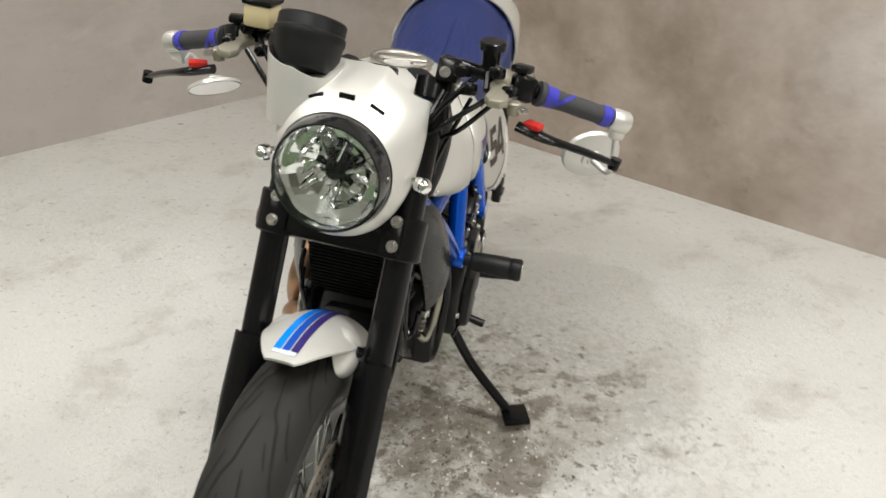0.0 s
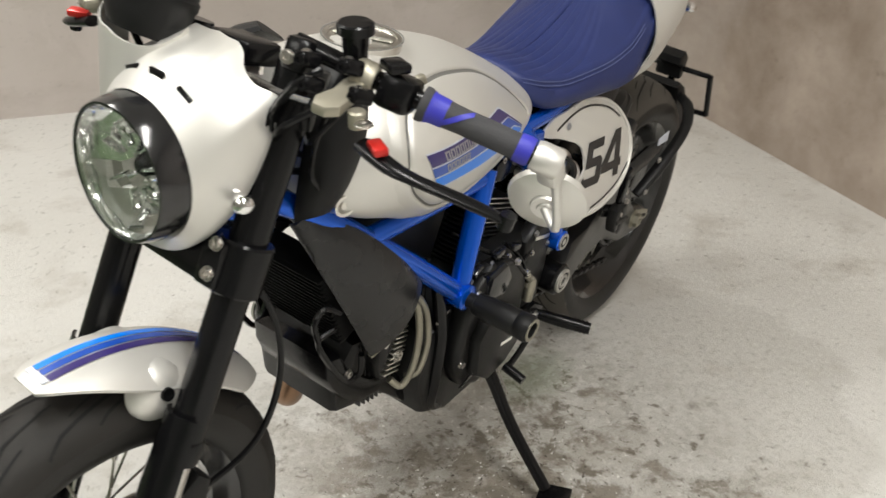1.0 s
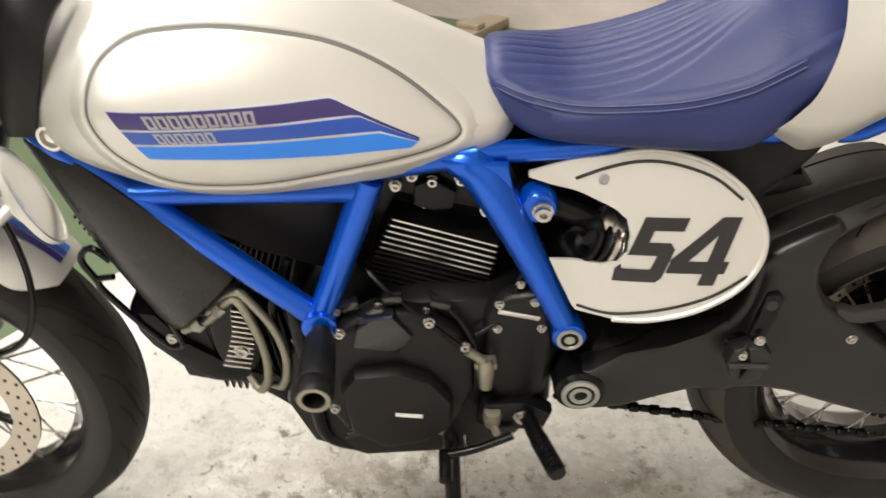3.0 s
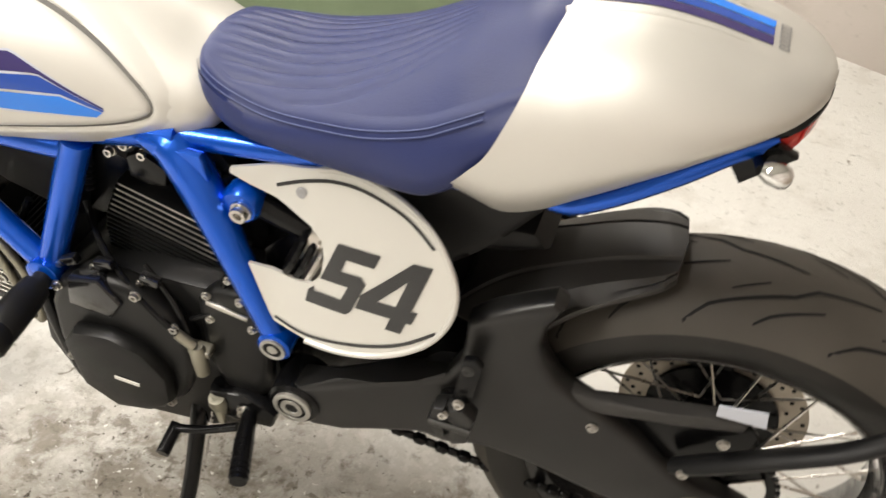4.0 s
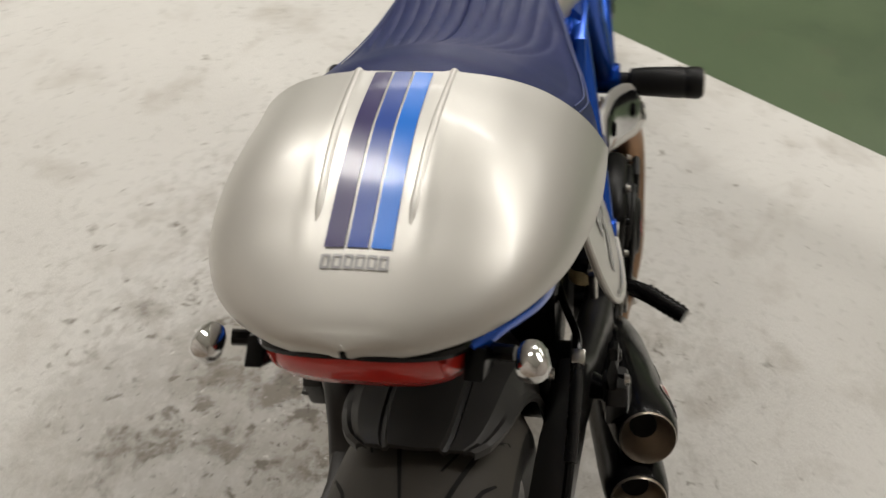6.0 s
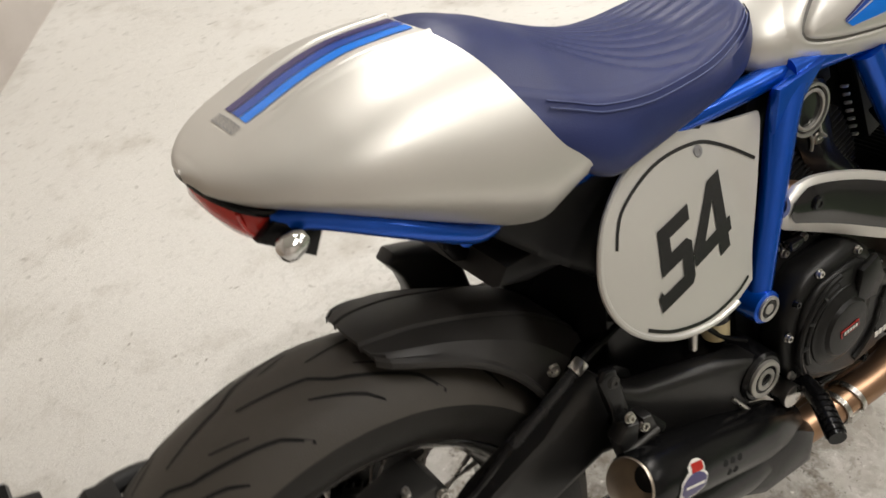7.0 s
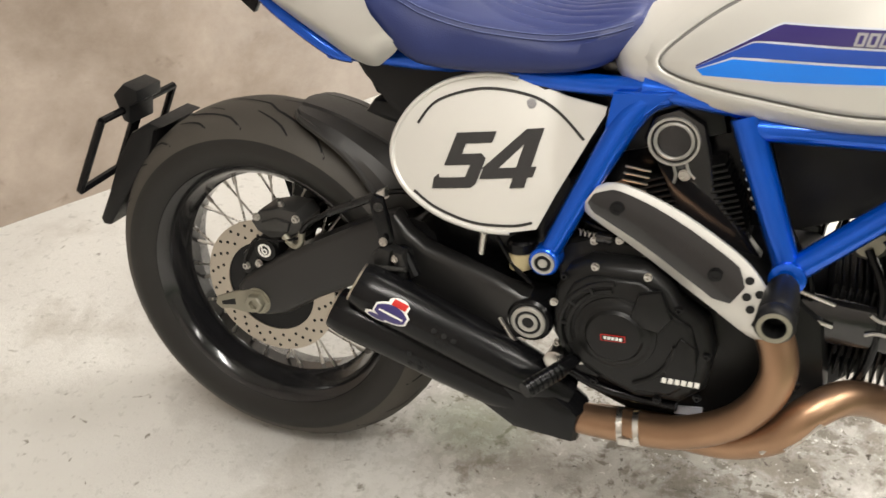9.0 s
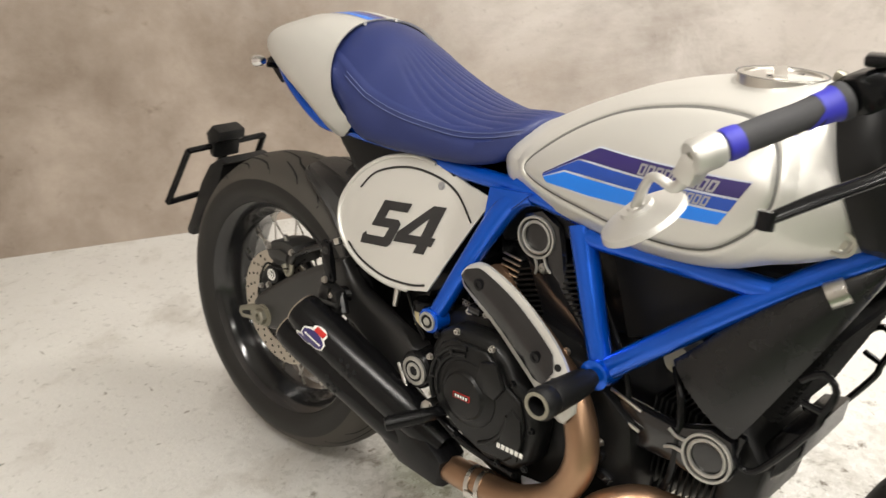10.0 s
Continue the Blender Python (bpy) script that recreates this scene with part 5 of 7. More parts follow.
bp("reflector", box((-0.335, 0.03, 0.09), (0.012, 0.05, 0.03), 0.004, turn(0, 25, 0)), BLACK, "", hold)

# engine
bp("crankcase", prism([(0.53, 0.19), (0.535, 0.02), (0.58, -0.05), (0.66, -0.085), (0.80, -0.095), (0.875, -0.06), (0.905, 0.02), (0.89, 0.12), (0.80, 0.19), (0.70, 0.215), (0.60, 0.215)], -0.135, 0.135, 0.015), CASE, "black engine crankcase")


def fin_stack(name, base, tip, n, half_x, half_y, bright, label):
    """Cooling fins, stacked along the barrel from base to tip."""
    base, tip = V(base), V(tip)
    d = (tip - base).normalized()
    side = V((0, 1, 0))
    fwd = side.cross(d).normalized()
    rot = Matrix((fwd, side, d)).transposed()
    b = bp(name, box((base + tip) / 2, (half_x * 1.5, half_y * 1.5, (tip - base).length), 0.01, rot), CASE, label)
    for k in range(n):
        c = base.lerp(tip, (k + 0.5) / n)
        shrink = 0.92 + 0.08 * math.sin(math.pi * k / n)
        bm = box((c.x, c.y, c.z), (half_x * 2 * shrink, half_y * 2 * shrink, 0.0038), 0.0012, rot)
        bp("fin", bm, CASE, "", b)
        if k in bright:
            e = box(c + side * half_y * shrink, (half_x * 1.9 * shrink, 0.0012, 0.0026), 0.0, rot)
            bp("fin_edge", e, ALU, "bright machined fin edge", b)
    return b


rc = fin_stack("rear_cylinder", (0.716, 0, 0.175), (0.674, 0, 0.298), 15, 0.078, 0.098, (9, 10, 11, 12, 13, 14), "black finned rear cylinder")
fc = fin_stack("front_cylinder", (0.885, 0, 0.09), (1.01, 0, 0.075), 13, 0.072, 0.092, (), "black finned front cylinder")
bp("cylinder_head", prism([(0.60, 0.315), (0.745, 0.355), (0.735, 0.405), (0.60, 0.41), (0.575, 0.36)], -0.085, 0.088, 0.012), CASE, "", rc)
bp("cylinder_head", prism([(1.0, 0.01), (1.055, 0.025), (1.07, 0.10), (1.03, 0.155), (0.99, 0.15)], -0.085, 0.085, 0.016), CASE, "", fc)
for x, z in ((0.715, 0.385), (0.655, 0.378), (0.70, 0.345), (0.625, 0.352), (0.67, 0.352)):
    bp("head_bolt", bolt((x, 0.088, z), (0, 1, 0), 0.0065, 0.012), STEEL, "", rc)
bp("head_cover", prism([(0.69, 0.335), (0.715, 0.345), (0.712, 0.375), (0.69, 0.385), (0.66, 0.365), (0.665, 0.34)], 0.088, 0.104, 0.006), BLACK, "", rc)
bp("throttle_body", lathe([(0, 0.0), (0, 0.032), (0.03, 0.034), (0.05, 0.028), (0.05, 0)], (0.60, 0.05, 0.34), (-0.5, 0.8, 0.1), 24), BLACK, "", rc)


def ring_cover(c, y, r, tail, parent):
    """A belt cover cap: two pale rings with an open key-shaped tail."""
    bm = lathe([(0, r * 0.90), (0.005, r * 0.90), (0.005, r), (0, r)], (c[0], y, c[1]), (0, -1, 0), 40, closed=True)
    lathe_into(bm, [(0, r * 0.66), (0.004, r * 0.66), (0.005, r * 0.72), (0.004, r * 0.79), (0, r * 0.79)], (c[0], y, c[1]), (0, -1, 0), 40, closed=True)
    d = V((tail[0], 0, tail[1])).normalized()
    q = V((-d.z, 0, d.x))
    for s in (1, -1):
        p0 = V((c[0], y - 0.003, c[1])) + d * r * 0.93 + q * s * r * 0.26
        tube_into(bm, [p0, p0 + d * r * 0.42, p0 + d * r * 0.75 + q * s * r * 0.16], r * 0.07, 8, 3)
    return bp("belt_cover_ring", bm, BELTRING, "machined aluminium belt cover ring", parent)


belt = bp("belt_cover", prism([(0.636, 0.345), (0.648, 0.380), (0.682, 0.392), (0.716, 0.372), (0.724, 0.340), (0.735, 0.28), (0.80, 0.19), (0.83, 0.15), (0.76, 0.13), (0.70, 0.20), (0.665, 0.29)], -0.098, -0.078, 0.01), GLOSS, "black vertical belt cover")
ring_cover((0.678, 0.347), -0.098, 0.034, (0.3, -1), belt)
bp("belt_bolt", bolt((0.694, -0.099, 0.300), (0, -1, 0), 0.007, 0.005), STEEL, "", belt)
belt2 = bp("belt_cover", prism([(1.045, 0.115), (1.035, 0.15), (1.0, 0.158), (0.95, 0.14), (0.86, 0.15), (0.83, 0.12), (0.84, 0.08), (0.95, 0.08), (1.0, 0.07), (1.035, 0.085)], -0.122, -0.095, 0.01), GLOSS, "black horizontal belt cover")
ring_cover((1.004, 0.114), -0.122, 0.037, (-1, 0.12), belt2)
for k in range(7):
    bp("cover_rib", box((0.765 + 0.004 * k, -0.084, 0.335 - 0.0135 * k), (0.014, 0.004, 0.0045), 0.001, turn(0, 20, 0)), ALU, "", belt)
for k in range(5):
    bp("head_fin", box((0.632 - 0.002 * k, -0.096, 0.302 - 0.010 * k), (0.036, 0.004, 0.003), 0.001, turn(0, 8, 0)), ALU, "", rc)
for dz in (0.0, 0.024):
    bp("case_rib", box((0.875, -0.128, 0.195 - dz * 1.4 - 0.04), (0.055, 0.004, 0.005), 0.0015, turn(0, 18, 0)), ALU, "", belt2)

# clutch side cover
RC = [(0.537, 0.105), (0.541, 0.142), (0.556, 0.172), (0.585, 0.190), (0.665, 0.190), (0.70, 0.165), (0.712, 0.14), (0.748, 0.118), (0.762, 0.07), (0.752, 0.01), (0.72, -0.018), (0.66, -0.02), (0.61, 0.0), (0.556, 0.035), (0.537, 0.07)]
cl = bp("clutch_cover", prism(RC, -0.13, -0.178, 0.014, None, 3), CASE, "matt black clutch cover")
bp("clutch_cap", prism([(0.640 + (x - 0.640) * 0.84, 0.088 + (z - 0.088) * 0.84) for x, z in RC], -0.174, -0.186, 0.008, None, 3), CASE, "", cl)
bp("clutch_dome", lathe([(0.0, 0.058), (0.004, 0.056), (0.006, 0.050), (0.009, 0.047), (0.010, 0.041), (0.0145, 0.037), (0.0155, 0.031), (0.0155, 0.0)], (0.630, -0.184, 0.090), (0, -1, 0), 48), CASE, "round clutch dome", cl)
for a0, a1, r in ((92, 205, 0.078), (95, 200, 0.066), (-70, -5, 0.082)):
    bp("cover_web", tube([(0.630 + r * math.cos(radians(a0 + (a1 - a0) * k / 12)), -0.1865, 0.090 + r * math.sin(radians(a0 + (a1 - a0) * k / 12))) for k in range(13)], 0.0042, 8, 2), CASE, "", cl)
bp("cover_web", prism([(0.650, 0.122), (0.660, 0.160), (0.690, 0.168), (0.706, 0.128), (0.690, 0.104), (0.668, 0.108)], -0.184, -0.196, 0.005), CASE, "", cl)
for a in (118, 146, 174):
    bp("clutch_rib", box((0.630 + 0.072 * math.cos(radians(a)), -0.1885, 0.090 + 0.072 * math.sin(radians(a))), (0.014, 0.006, 0.005), 0.002, turn(0, -a, 0)), CASE, "", cl)
bp("cover_web", prism([(0.700, 0.03), (0.735, 0.012), (0.742, 0.05), (0.738, 0.085), (0.718, 0.098), (0.700, 0.06)], -0.184, -0.190, 0.004), CASE, "", cl)
bp("clutch_badge", box((0.630, -0.2003, 0.090), (0.034, 0.0012, 0.010), 0.0, turn(0, -2, 0)), RED, "small red and white badge", cl)
bp("badge_field", box((0.630, -0.2008, 0.090), (0.031, 0.0010, 0.0075), 0.0, turn(0, -2, 0)), BLACK, "", cl)
for k in range(5):
    bp("badge_bar", box((0.6195 + 0.0054 * k, -0.2014, 0.090), (0.0036, 0.0006, 0.0048), 0.0, turn(0, 8, 0)), WHITE, "", cl)
for k in range(6):
    bp("cover_letter", box((0.700 + 0.0088 * k, -0.1905, 0.0285), (0.0066, 0.0014, 0.0085), 0.0005, turn(0, 8, 0)), WHITE, "white maker's bar", cl)
for i, (x, z) in enumerate(((0.541, 0.122), (0.556, 0.166), (0.598, 0.186), (0.669, 0.180), (0.712, 0.136), (0.752, 0.07), (0.546, 0.056), (0.60, 0.0), (0.744, 0.0), (0.69, -0.014))):
    bp("cover_bolt", bolt((x, -0.177, z), (0, -1, 0), 0.0048, 0.006), STEEL if i in (0, 2, 3, 6) else BLACK, "", cl)
bp("oil_cap", lathe([(0, 0.0), (0, 0.017), (0.01, 0.016), (0.012, 0.011), (0.012, 0)], (0.652, -0.14, -0.03), (0, -1, -0.1), 24), FLUID, "pale oil sight glass", cl)
bp("case_label", box((0.728, -0.138, -0.052), (0.04, 0.002, 0.014), 0.0, turn(0, -6, 0)), LINE, "pale foil label", cl)

# generator side cover and sprocket cover
LC = [(0.845, 0.085), (0.838, 0.15), (0.815, 0.195), (0.77, 0.225), (0.71, 0.215), (0.665, 0.185), (0.642, 0.14), (0.642, 0.08), (0.668, 0.02), (0.71, -0.025), (0.765, -0.035), (0.815, -0.01), (0.84, 0.04)]
gl = bp("generator_cover", prism(LC, 0.13, 0.168, 0.012, None, 3), CASE, "matt black generator cover")
bp("generator_cap", prism([(0.82, 0.10), (0.80, 0.13), (0.745, 0.138), (0.70, 0.12), (0.672, 0.08), (0.675, 0.03), (0.71, 0.0), (0.765, -0.012), (0.81, 0.02)], 0.16, 0.192, 0.012), CASE, "", gl)
bp("generator_badge", box((0.731, 0.1935, 0.062), (0.036, 0.0012, 0.006), 0.0, turn(0, -6, 0)), WHITE, "small white badge bar", gl)
bp("sensor_housing", prism([(0.80, 0.17), (0.79, 0.215), (0.745, 0.225), (0.72, 0.19), (0.74, 0.16)], 0.15, 0.178, 0.008), GLOSS, "", gl)
for x, z in ((0.815, 0.19), (0.70, 0.208), (0.655, 0.165), (0.832, 0.05), (0.69, 0.005)):
    bp("cover_bolt", bolt((x, 0.166, z), (0, 1, 0), 0.006, 0.007), STEEL, "", gl)
for k in range(4):
    bp("cover_slot", box((0.80 - 0.002 * k, 0.168 + 0.004 * k, -0.002 + 0.012 * k), (0.05 - 0.004 * k, 0.004, 0.004), 0.001, turn(0, 18, 0)), GLOSS, "", gl)
sc = bp("sprocket_cover", prism([(0.628, 0.205), (0.60, 0.232), (0.563, 0.236), (0.543, 0.205), (0.536, 0.13), (0.545, 0.06), (0.575, 0.02), (0.61, 0.04), (0.632, 0.10)], 0.115, 0.150, 0.012, None, 3), CASE, "matt black sprocket cover")
bp("cover_strip", box((0.585, 0.1515, 0.205), (0.055, 0.003, 0.008), 0.001, turn(0, -14, 0)), ALU, "brushed aluminium strip", sc)
for x, z in ((0.61, 0.222), (0.565, 0.225), (0.555, 0.18), (0.612, 0.18)):
    bp("cover_bolt", bolt((x, 0.149, z), (0, 1, 0), 0.005, 0.005), STEEL, "", sc)
sl = bmesh.new()
lathe_into(sl, [(-0.024, 0.0), (-0.024, 0.009), (0.0, 0.011), (0.02, 0.0105), (0.026, 0.007), (0.026, 0)], (0.628, 0.168, 0.115), (0, 0, 1), 18)
box_into(sl, (0.628, 0.16, 0.128), (0.03, 0.02, 0.012), 0.003)
bp("clutch_slave", sl, TITAN, "worn aluminium clutch slave cylinder")
bp("clutch_hose", tube([(0.63, 0.166, 0.135), (0.66, 0.168, 0.165), (0.705, 0.16, 0.205), (0.76, 0.13, 0.24), (0.80, 0.09, 0.27)], [0.005, 0.0045, 0.0045, 0.0045, 0.0045], 8), BLACK, "black clutch hose")
bp("hose_fitting", tube([(0.632, 0.168, 0.14), (0.652, 0.169, 0.158)], 0.007, 10), TITAN)
bp("drain_fitting", lathe([(-0.02, 0.0), (-0.02, 0.011), (0.0, 0.013), (0.012, 0.011), (0.012, 0)], (0.618, 0.165, 0.03), (0, 0.2, 1), 16), TITAN)

# exhaust
bp("header_pipe", tube([(0.60, -0.10, 0.262), (0.65, -0.125, 0.24), (0.74, -0.145, 0.195), (0.81, -0.165, 0.15), (0.842, -0.178, 0.09), (0.838, -0.184, 0.035), (0.80, -0.186, -0.02), (0.73, -0.185, -0.058), (0.65, -0.172, -0.075), (0.545, -0.155, -0.085)], 0.0245, 18), BRONZE, "heat-browned rear header pipe")
bp("header_pipe", tube([(1.03, -0.03, 0.03), (1.03, -0.045, -0.015), (1.0, -0.065, -0.04), (0.965, -0.10, -0.01), (0.925, -0.145, 0.015), (0.885, -0.175, 0.0), (0.85, -0.18, -0.04), (0.79, -0.165, -0.075), (0.70, -0.15, -0.085), (0.60, -0.15, -0.088)], 0.0245, 18), BRONZE, "heat-browned front header pipe")
clampb = bmesh.new()
lathe_into(clampb, [(-0.004, 0.0255), (0.004, 0.0255), (0.004, 0.028), (-0.004, 0.028)], (0.665, -0.175, -0.073), (1, 0.12, 0.15), 24, closed=True)
lathe_into(clampb, [(-0.004, 0.0255), (0.004, 0.0255), (0.004, 0.028), (-0.004, 0.028)], (0.64, -0.171, -0.076), (1, 0.12, 0.1), 24, closed=True)
box_into(clampb, (0.655, -0.196, -0.082), (0.028, 0.012, 0.014), 0.003)
bp("pipe_clamp", clampb, STEEL, "steel pipe clamp")
for k in range(2):
    bp("pipe_strip", tube([(0.905 - 0.03 * k, -0.19, 0.0 - 0.012 * k), (0.865 - 0.03 * k, -0.20, -0.045 - 0.012 * k)], 0.004, 8), STEEL)

# heat shield along the rear header
def shield_point(t, q, lift):
    """t along the shield, q across it from -1 (low) to 1 (high)."""
    cx, cy, cz, hw = lerp_table([(0.0, 0.579, -0.130, 0.276, 0.015), (0.03, 0.586, -0.130, 0.273, 0.026), (0.12, 0.610, -0.134, 0.267, 0.034), (0.35, 0.670, -0.142, 0.240, 0.040), (0.6, 0.733, -0.156, 0.206, 0.042), (0.77, 0.775, -0.168, 0.181, 0.040), (0.9, 0.808, -0.178, 0.153, 0.032), (0.97, 0.824, -0.183, 0.138, 0.024), (1.0, 0.830, -0.185, 0.131, 0.013)], t)
    d = V((0.84, 0, -0.54))
    nrm = V((0.54, 0, 0.84))
    return V((cx, cy, cz)) + nrm * hw * q - V((0, 1, 0)) * (lift + 0.009 * (1 - abs(q) ** 2.2))


rows = []
for k in range(33):
    t = k / 32
    rows.append([shield_point(t, q, 0.012) for q in (j / 8 - 1 for j in range(17))] + [shield_point(t, q, 0.007) for q in (1 - j / 8 for j in range(17))])
bm = bmesh.new()
skin(bm, rows)
hs = bp("heat_shield", bm, SILVER, "silver cast exhaust heat shield")
rows = []
for k in range(25):
    t = 0.012 + 0.79 * k / 24
    e = 0.70 * min(1, (math.sin(math.pi * min(max(k / 24, 0.02), 0.98))) * 5) ** 0.5
    rows.append([shield_point(t, q * e + 0.08, 0.0145) for q in (j / 6 - 1 for j in range(13))])
bm = bmesh.new()
skin(bm, rows, closed=False)
bp("shield_insert", bm, GLOSS, "black satin shield insert", hs)
for t in (0.15, 0.68):
    p = shield_point(t, 0.12, 0.0145)
    bp("shield_screw", bolt(p, (0, -1, 0), 0.0085, 0.003), BLACK, "", hs)
# flat dark discs stand in for the shade of the shield's holes
for t, q in ((0.80, 0.72), (0.83, 0.30), (0.86, 0.72), (0.87, 0.10), (0.915, 0.42), (0.925, -0.12)):
    p = shield_point(t, q, 0.0125)
    bp("shield_hole_shade", lathe([(-0.002, 0), (0.001, 0.0058), (0.0015, 0.0058), (0.0015, 0.0)], p, (0.1, -1, 0.1), 12), RECESS_SHADE, "", hs)

# twin silencers
PALETIP = plain("scorched_steel", (0.46, 0.40, 0.33), 0.32, 0.85, 0, 60, 0.25, 0.05, 500)
def silencer(tip, end, r, label, vents):
    tip, end = V(tip), V(end)
    d = end - tip
    L = d.length
    bm = lathe([(0.004, r * 0.80), (0.0, r * 0.84), (0.003, r * 0.88), (0.022, r * 0.98), (0.06, r * 1.02), (L * 0.72, r * 1.02), (L * 0.86, r * 0.9), (L, r * 0.62), (L, 0.001), (0.08, 0.001), (0.08, r * 0.5)], tip, d, 36, closed=True)
    s_ = bp("silencer", bm, BLACK, label)
    bp("tip_ring", lathe([(0.010, r * 0.83), (-0.001, r * 0.83), (-0.003, r * 0.80), (0.002, r * 0.76), (0.016, r * 0.70), (0.028, r * 0.44), (0.034, r * 0.36), (0.07, r * 0.35), (0.072, r * 0.42), (0.034, r * 0.62)], tip, d, 36, closed=True), PALETIP, "dished steel silencer tip", s_)
    # a near-black plug stands in for shade deep in the bore
    bp("bore_shade", lathe([(0.030, 0.0), (0.030, r * 0.45), (0.034, r * 0.45), (0.034, 0.0)], tip, d, 24), RECESS_SHADE, "dark disc painted as shade in the exhaust bore", s_)
    side = V((0, -1, 0))
    up = d.cross(side).normalized()
    if up.z < 0:
        up = -up
    # vents are dark discs on the skin, their shade put in as colour
    for t, a in vents:
        n_ = (side * math.cos(a) + up * math.sin(a)).normalized()
        p = tip + d * t + n_ * r * (1.012 if t < 0.72 else 1.0)
        bp("vent_hole_shade", lathe([(-0.002, 0.0), (0.0008, 0.0042), (0.0012, 0.0042), (0.0012, 0)], p, n_, 10), RECESS_SHADE, "", s_)
    return s_, tip, d, side, up, r


s1_ = silencer((0.252, -0.207, 0.125), (0.560, -0.158, -0.045), 0.0375, "satin black upper silencer", ((0.385, 0.36), (0.43, 0.36), (0.475, 0.36), (0.42, 0.0), (0.46, 0.0)))
silencer((0.205, -0.200, 0.072), (0.545, -0.152, -0.085), 0.037, "satin black lower silencer", ((0.367, 0.22), (0.385, -0.22), (0.415, 0.0), (0.45, 0.02), (0.43, -0.25)))
bp("silencer_collector", prism([(0.44, 0.05), (0.55, -0.03), (0.585, -0.06), (0.575, -0.115), (0.48, -0.105), (0.40, -0.05)], -0.195, -0.125, 0.02), BLACK, "black collector box")
# round maker's sticker on the upper silencer: plain shapes in its colours
so, tip, d, side, up, r = s1_


def stick(t, a):
    n_ = side * math.cos(a) + up * math.sin(a)
    return tip + d * t + n_ * (r * 1.02 + 0.0009)


def sticker(name, t0, t1, a0, a1, mat, lift, rounded=True):
    rows = []
    for k in range(13):
        f = k / 12
        w_ = (math.sin(math.pi * min(max(f, 0.03), 0.97)) ** 0.4) if rounded else 1
        am = (a0 + a1) / 2
        rows.append([stick(t0 + (t1 - t0) * f, am + (a1 - a0) / 2 * w_ * q) + (side * math.cos(am) + up * math.sin(am)) * lift for q in (-1, -0.5, 0, 0.5, 1)])
    bm = bmesh.new()
    skin(bm, rows, closed=False)
    bp(name, bm, mat, "", so)


sticker("sticker", 0.125, 0.275, -0.30, 0.60, WHITE, 0.0)
sticker("sticker", 0.165, 0.255, 0.30, 0.86, WHITE, 0.0002)
sticker("sticker", 0.10, 0.20, -0.46, -0.02, WHITE, 0.0003)
sticker("sticker_field", 0.133, 0.267, -0.21, 0.51, NAVY, 0.0008)
sticker("sticker_field", 0.115, 0.19, -0.38, -0.12, NAVY, 0.0009)
sticker("sticker_mark", 0.148, 0.255, 0.10, 0.19, WHITE, 0.0014, False)
sticker("sticker_flash", 0.182, 0.245, 0.50, 0.76, RED, 0.0012, False)
bp("silencer_hanger", tube([(0.33, -0.175, 0.13), (0.31, -0.165, 0.16)], 0.008, 8), BLACK)
bp("brake_rod", tube([(0.455, -0.165, 0.075), (0.505, -0.175, 0.0), (0.515, -0.178, -0.015)], 0.0035, 8), STEEL, "bright brake pedal rod")
bp("heat_tube", tube([(0.375, -0.145, 0.072), (0.42, -0.150, 0.039), (0.460, -0.150, 0.000)], 0.0115, 12), plain("tarnished_tube", (0.45, 0.35, 0.16), 0.35, 0.9), "tarnished brassy link pipe")

# fork, clamps and front mudguard
steered = True
FA, FB = V((FX + 0.004, 0, FZ)), V((1.208, 0, 0.632))      # fork axis, low to high
fd = (FB - FA).normalized()


def on_fork(z, y=0.0, ahead=0.0):
    p = FA + fd * ((z - FA.z) / fd.z)
    return V((p.x, y, z)) + V((fd.z, 0, -fd.x)) * ahead


for s in (1, -1):
    y = s * 0.104
    leg = bp("fork_leg", tube([on_fork(0.18, y), on_fork(0.62, y)], 0.0235, 24), BLACK, "black upper fork tube")
    bp("fork_slider", tube([on_fork(0.19, y), on_fork(0.02, y)], 0.0188, 20), STEEL, "bright fork slider", leg)
    bp("fork_collar", lathe([(-0.012, 0.0), (-0.012, 0.0245), (0.002, 0.026), (0.018, 0.026), (0.022, 0.024), (0.022, 0.0)], on_fork(0.185, y), fd, 24), BLACK, "", leg)
    foot = bmesh.new()
    prism_into(foot, [(FX - 0.03, FZ - 0.03), (FX + 0.03, FZ - 0.03), (FX + 0.035, FZ + 0.02), (FX + 0.012, FZ + 0.075), (FX - 0.035, FZ + 0.075), (FX - 0.035, FZ + 0.02)], y - 0.022, y + 0.022, 0.008)
    bp("fork_foot", foot, BLACK, "", leg)
    rows = []
    for k in range(9):
        z = 0.238 - 0.268 * k / 8
        c = on_fork(z, y)
        r = 0.0325 + 0.004 * min(1, k / 3)
        arc = [radians(-125 + 185 * j / 12) for j in range(13)]
        ring = [c + V((fd.z, 0, -fd.x)) * q * math.cos(t_) + V((0, s, 0)) * q * math.sin(t_) for q, seq in ((r, arc), (r - 0.004, arc[::-1])) for t_ in seq]
        rows.append(ring)
    bm = bmesh.new()
    skin(bm, rows)
    bp("fork_guard", bm, BLACK, "black moulded fork guard", leg)
    bp("fork_cap", lathe([(0, 0.0), (0, 0.024), (0.008, 0.022), (0.01, 0.012), (0.02, 0.010), (0.02, 0)], on_fork(0.632, y), fd, 18), BLUE, "blue fork cap", leg)
lowc = bmesh.new()
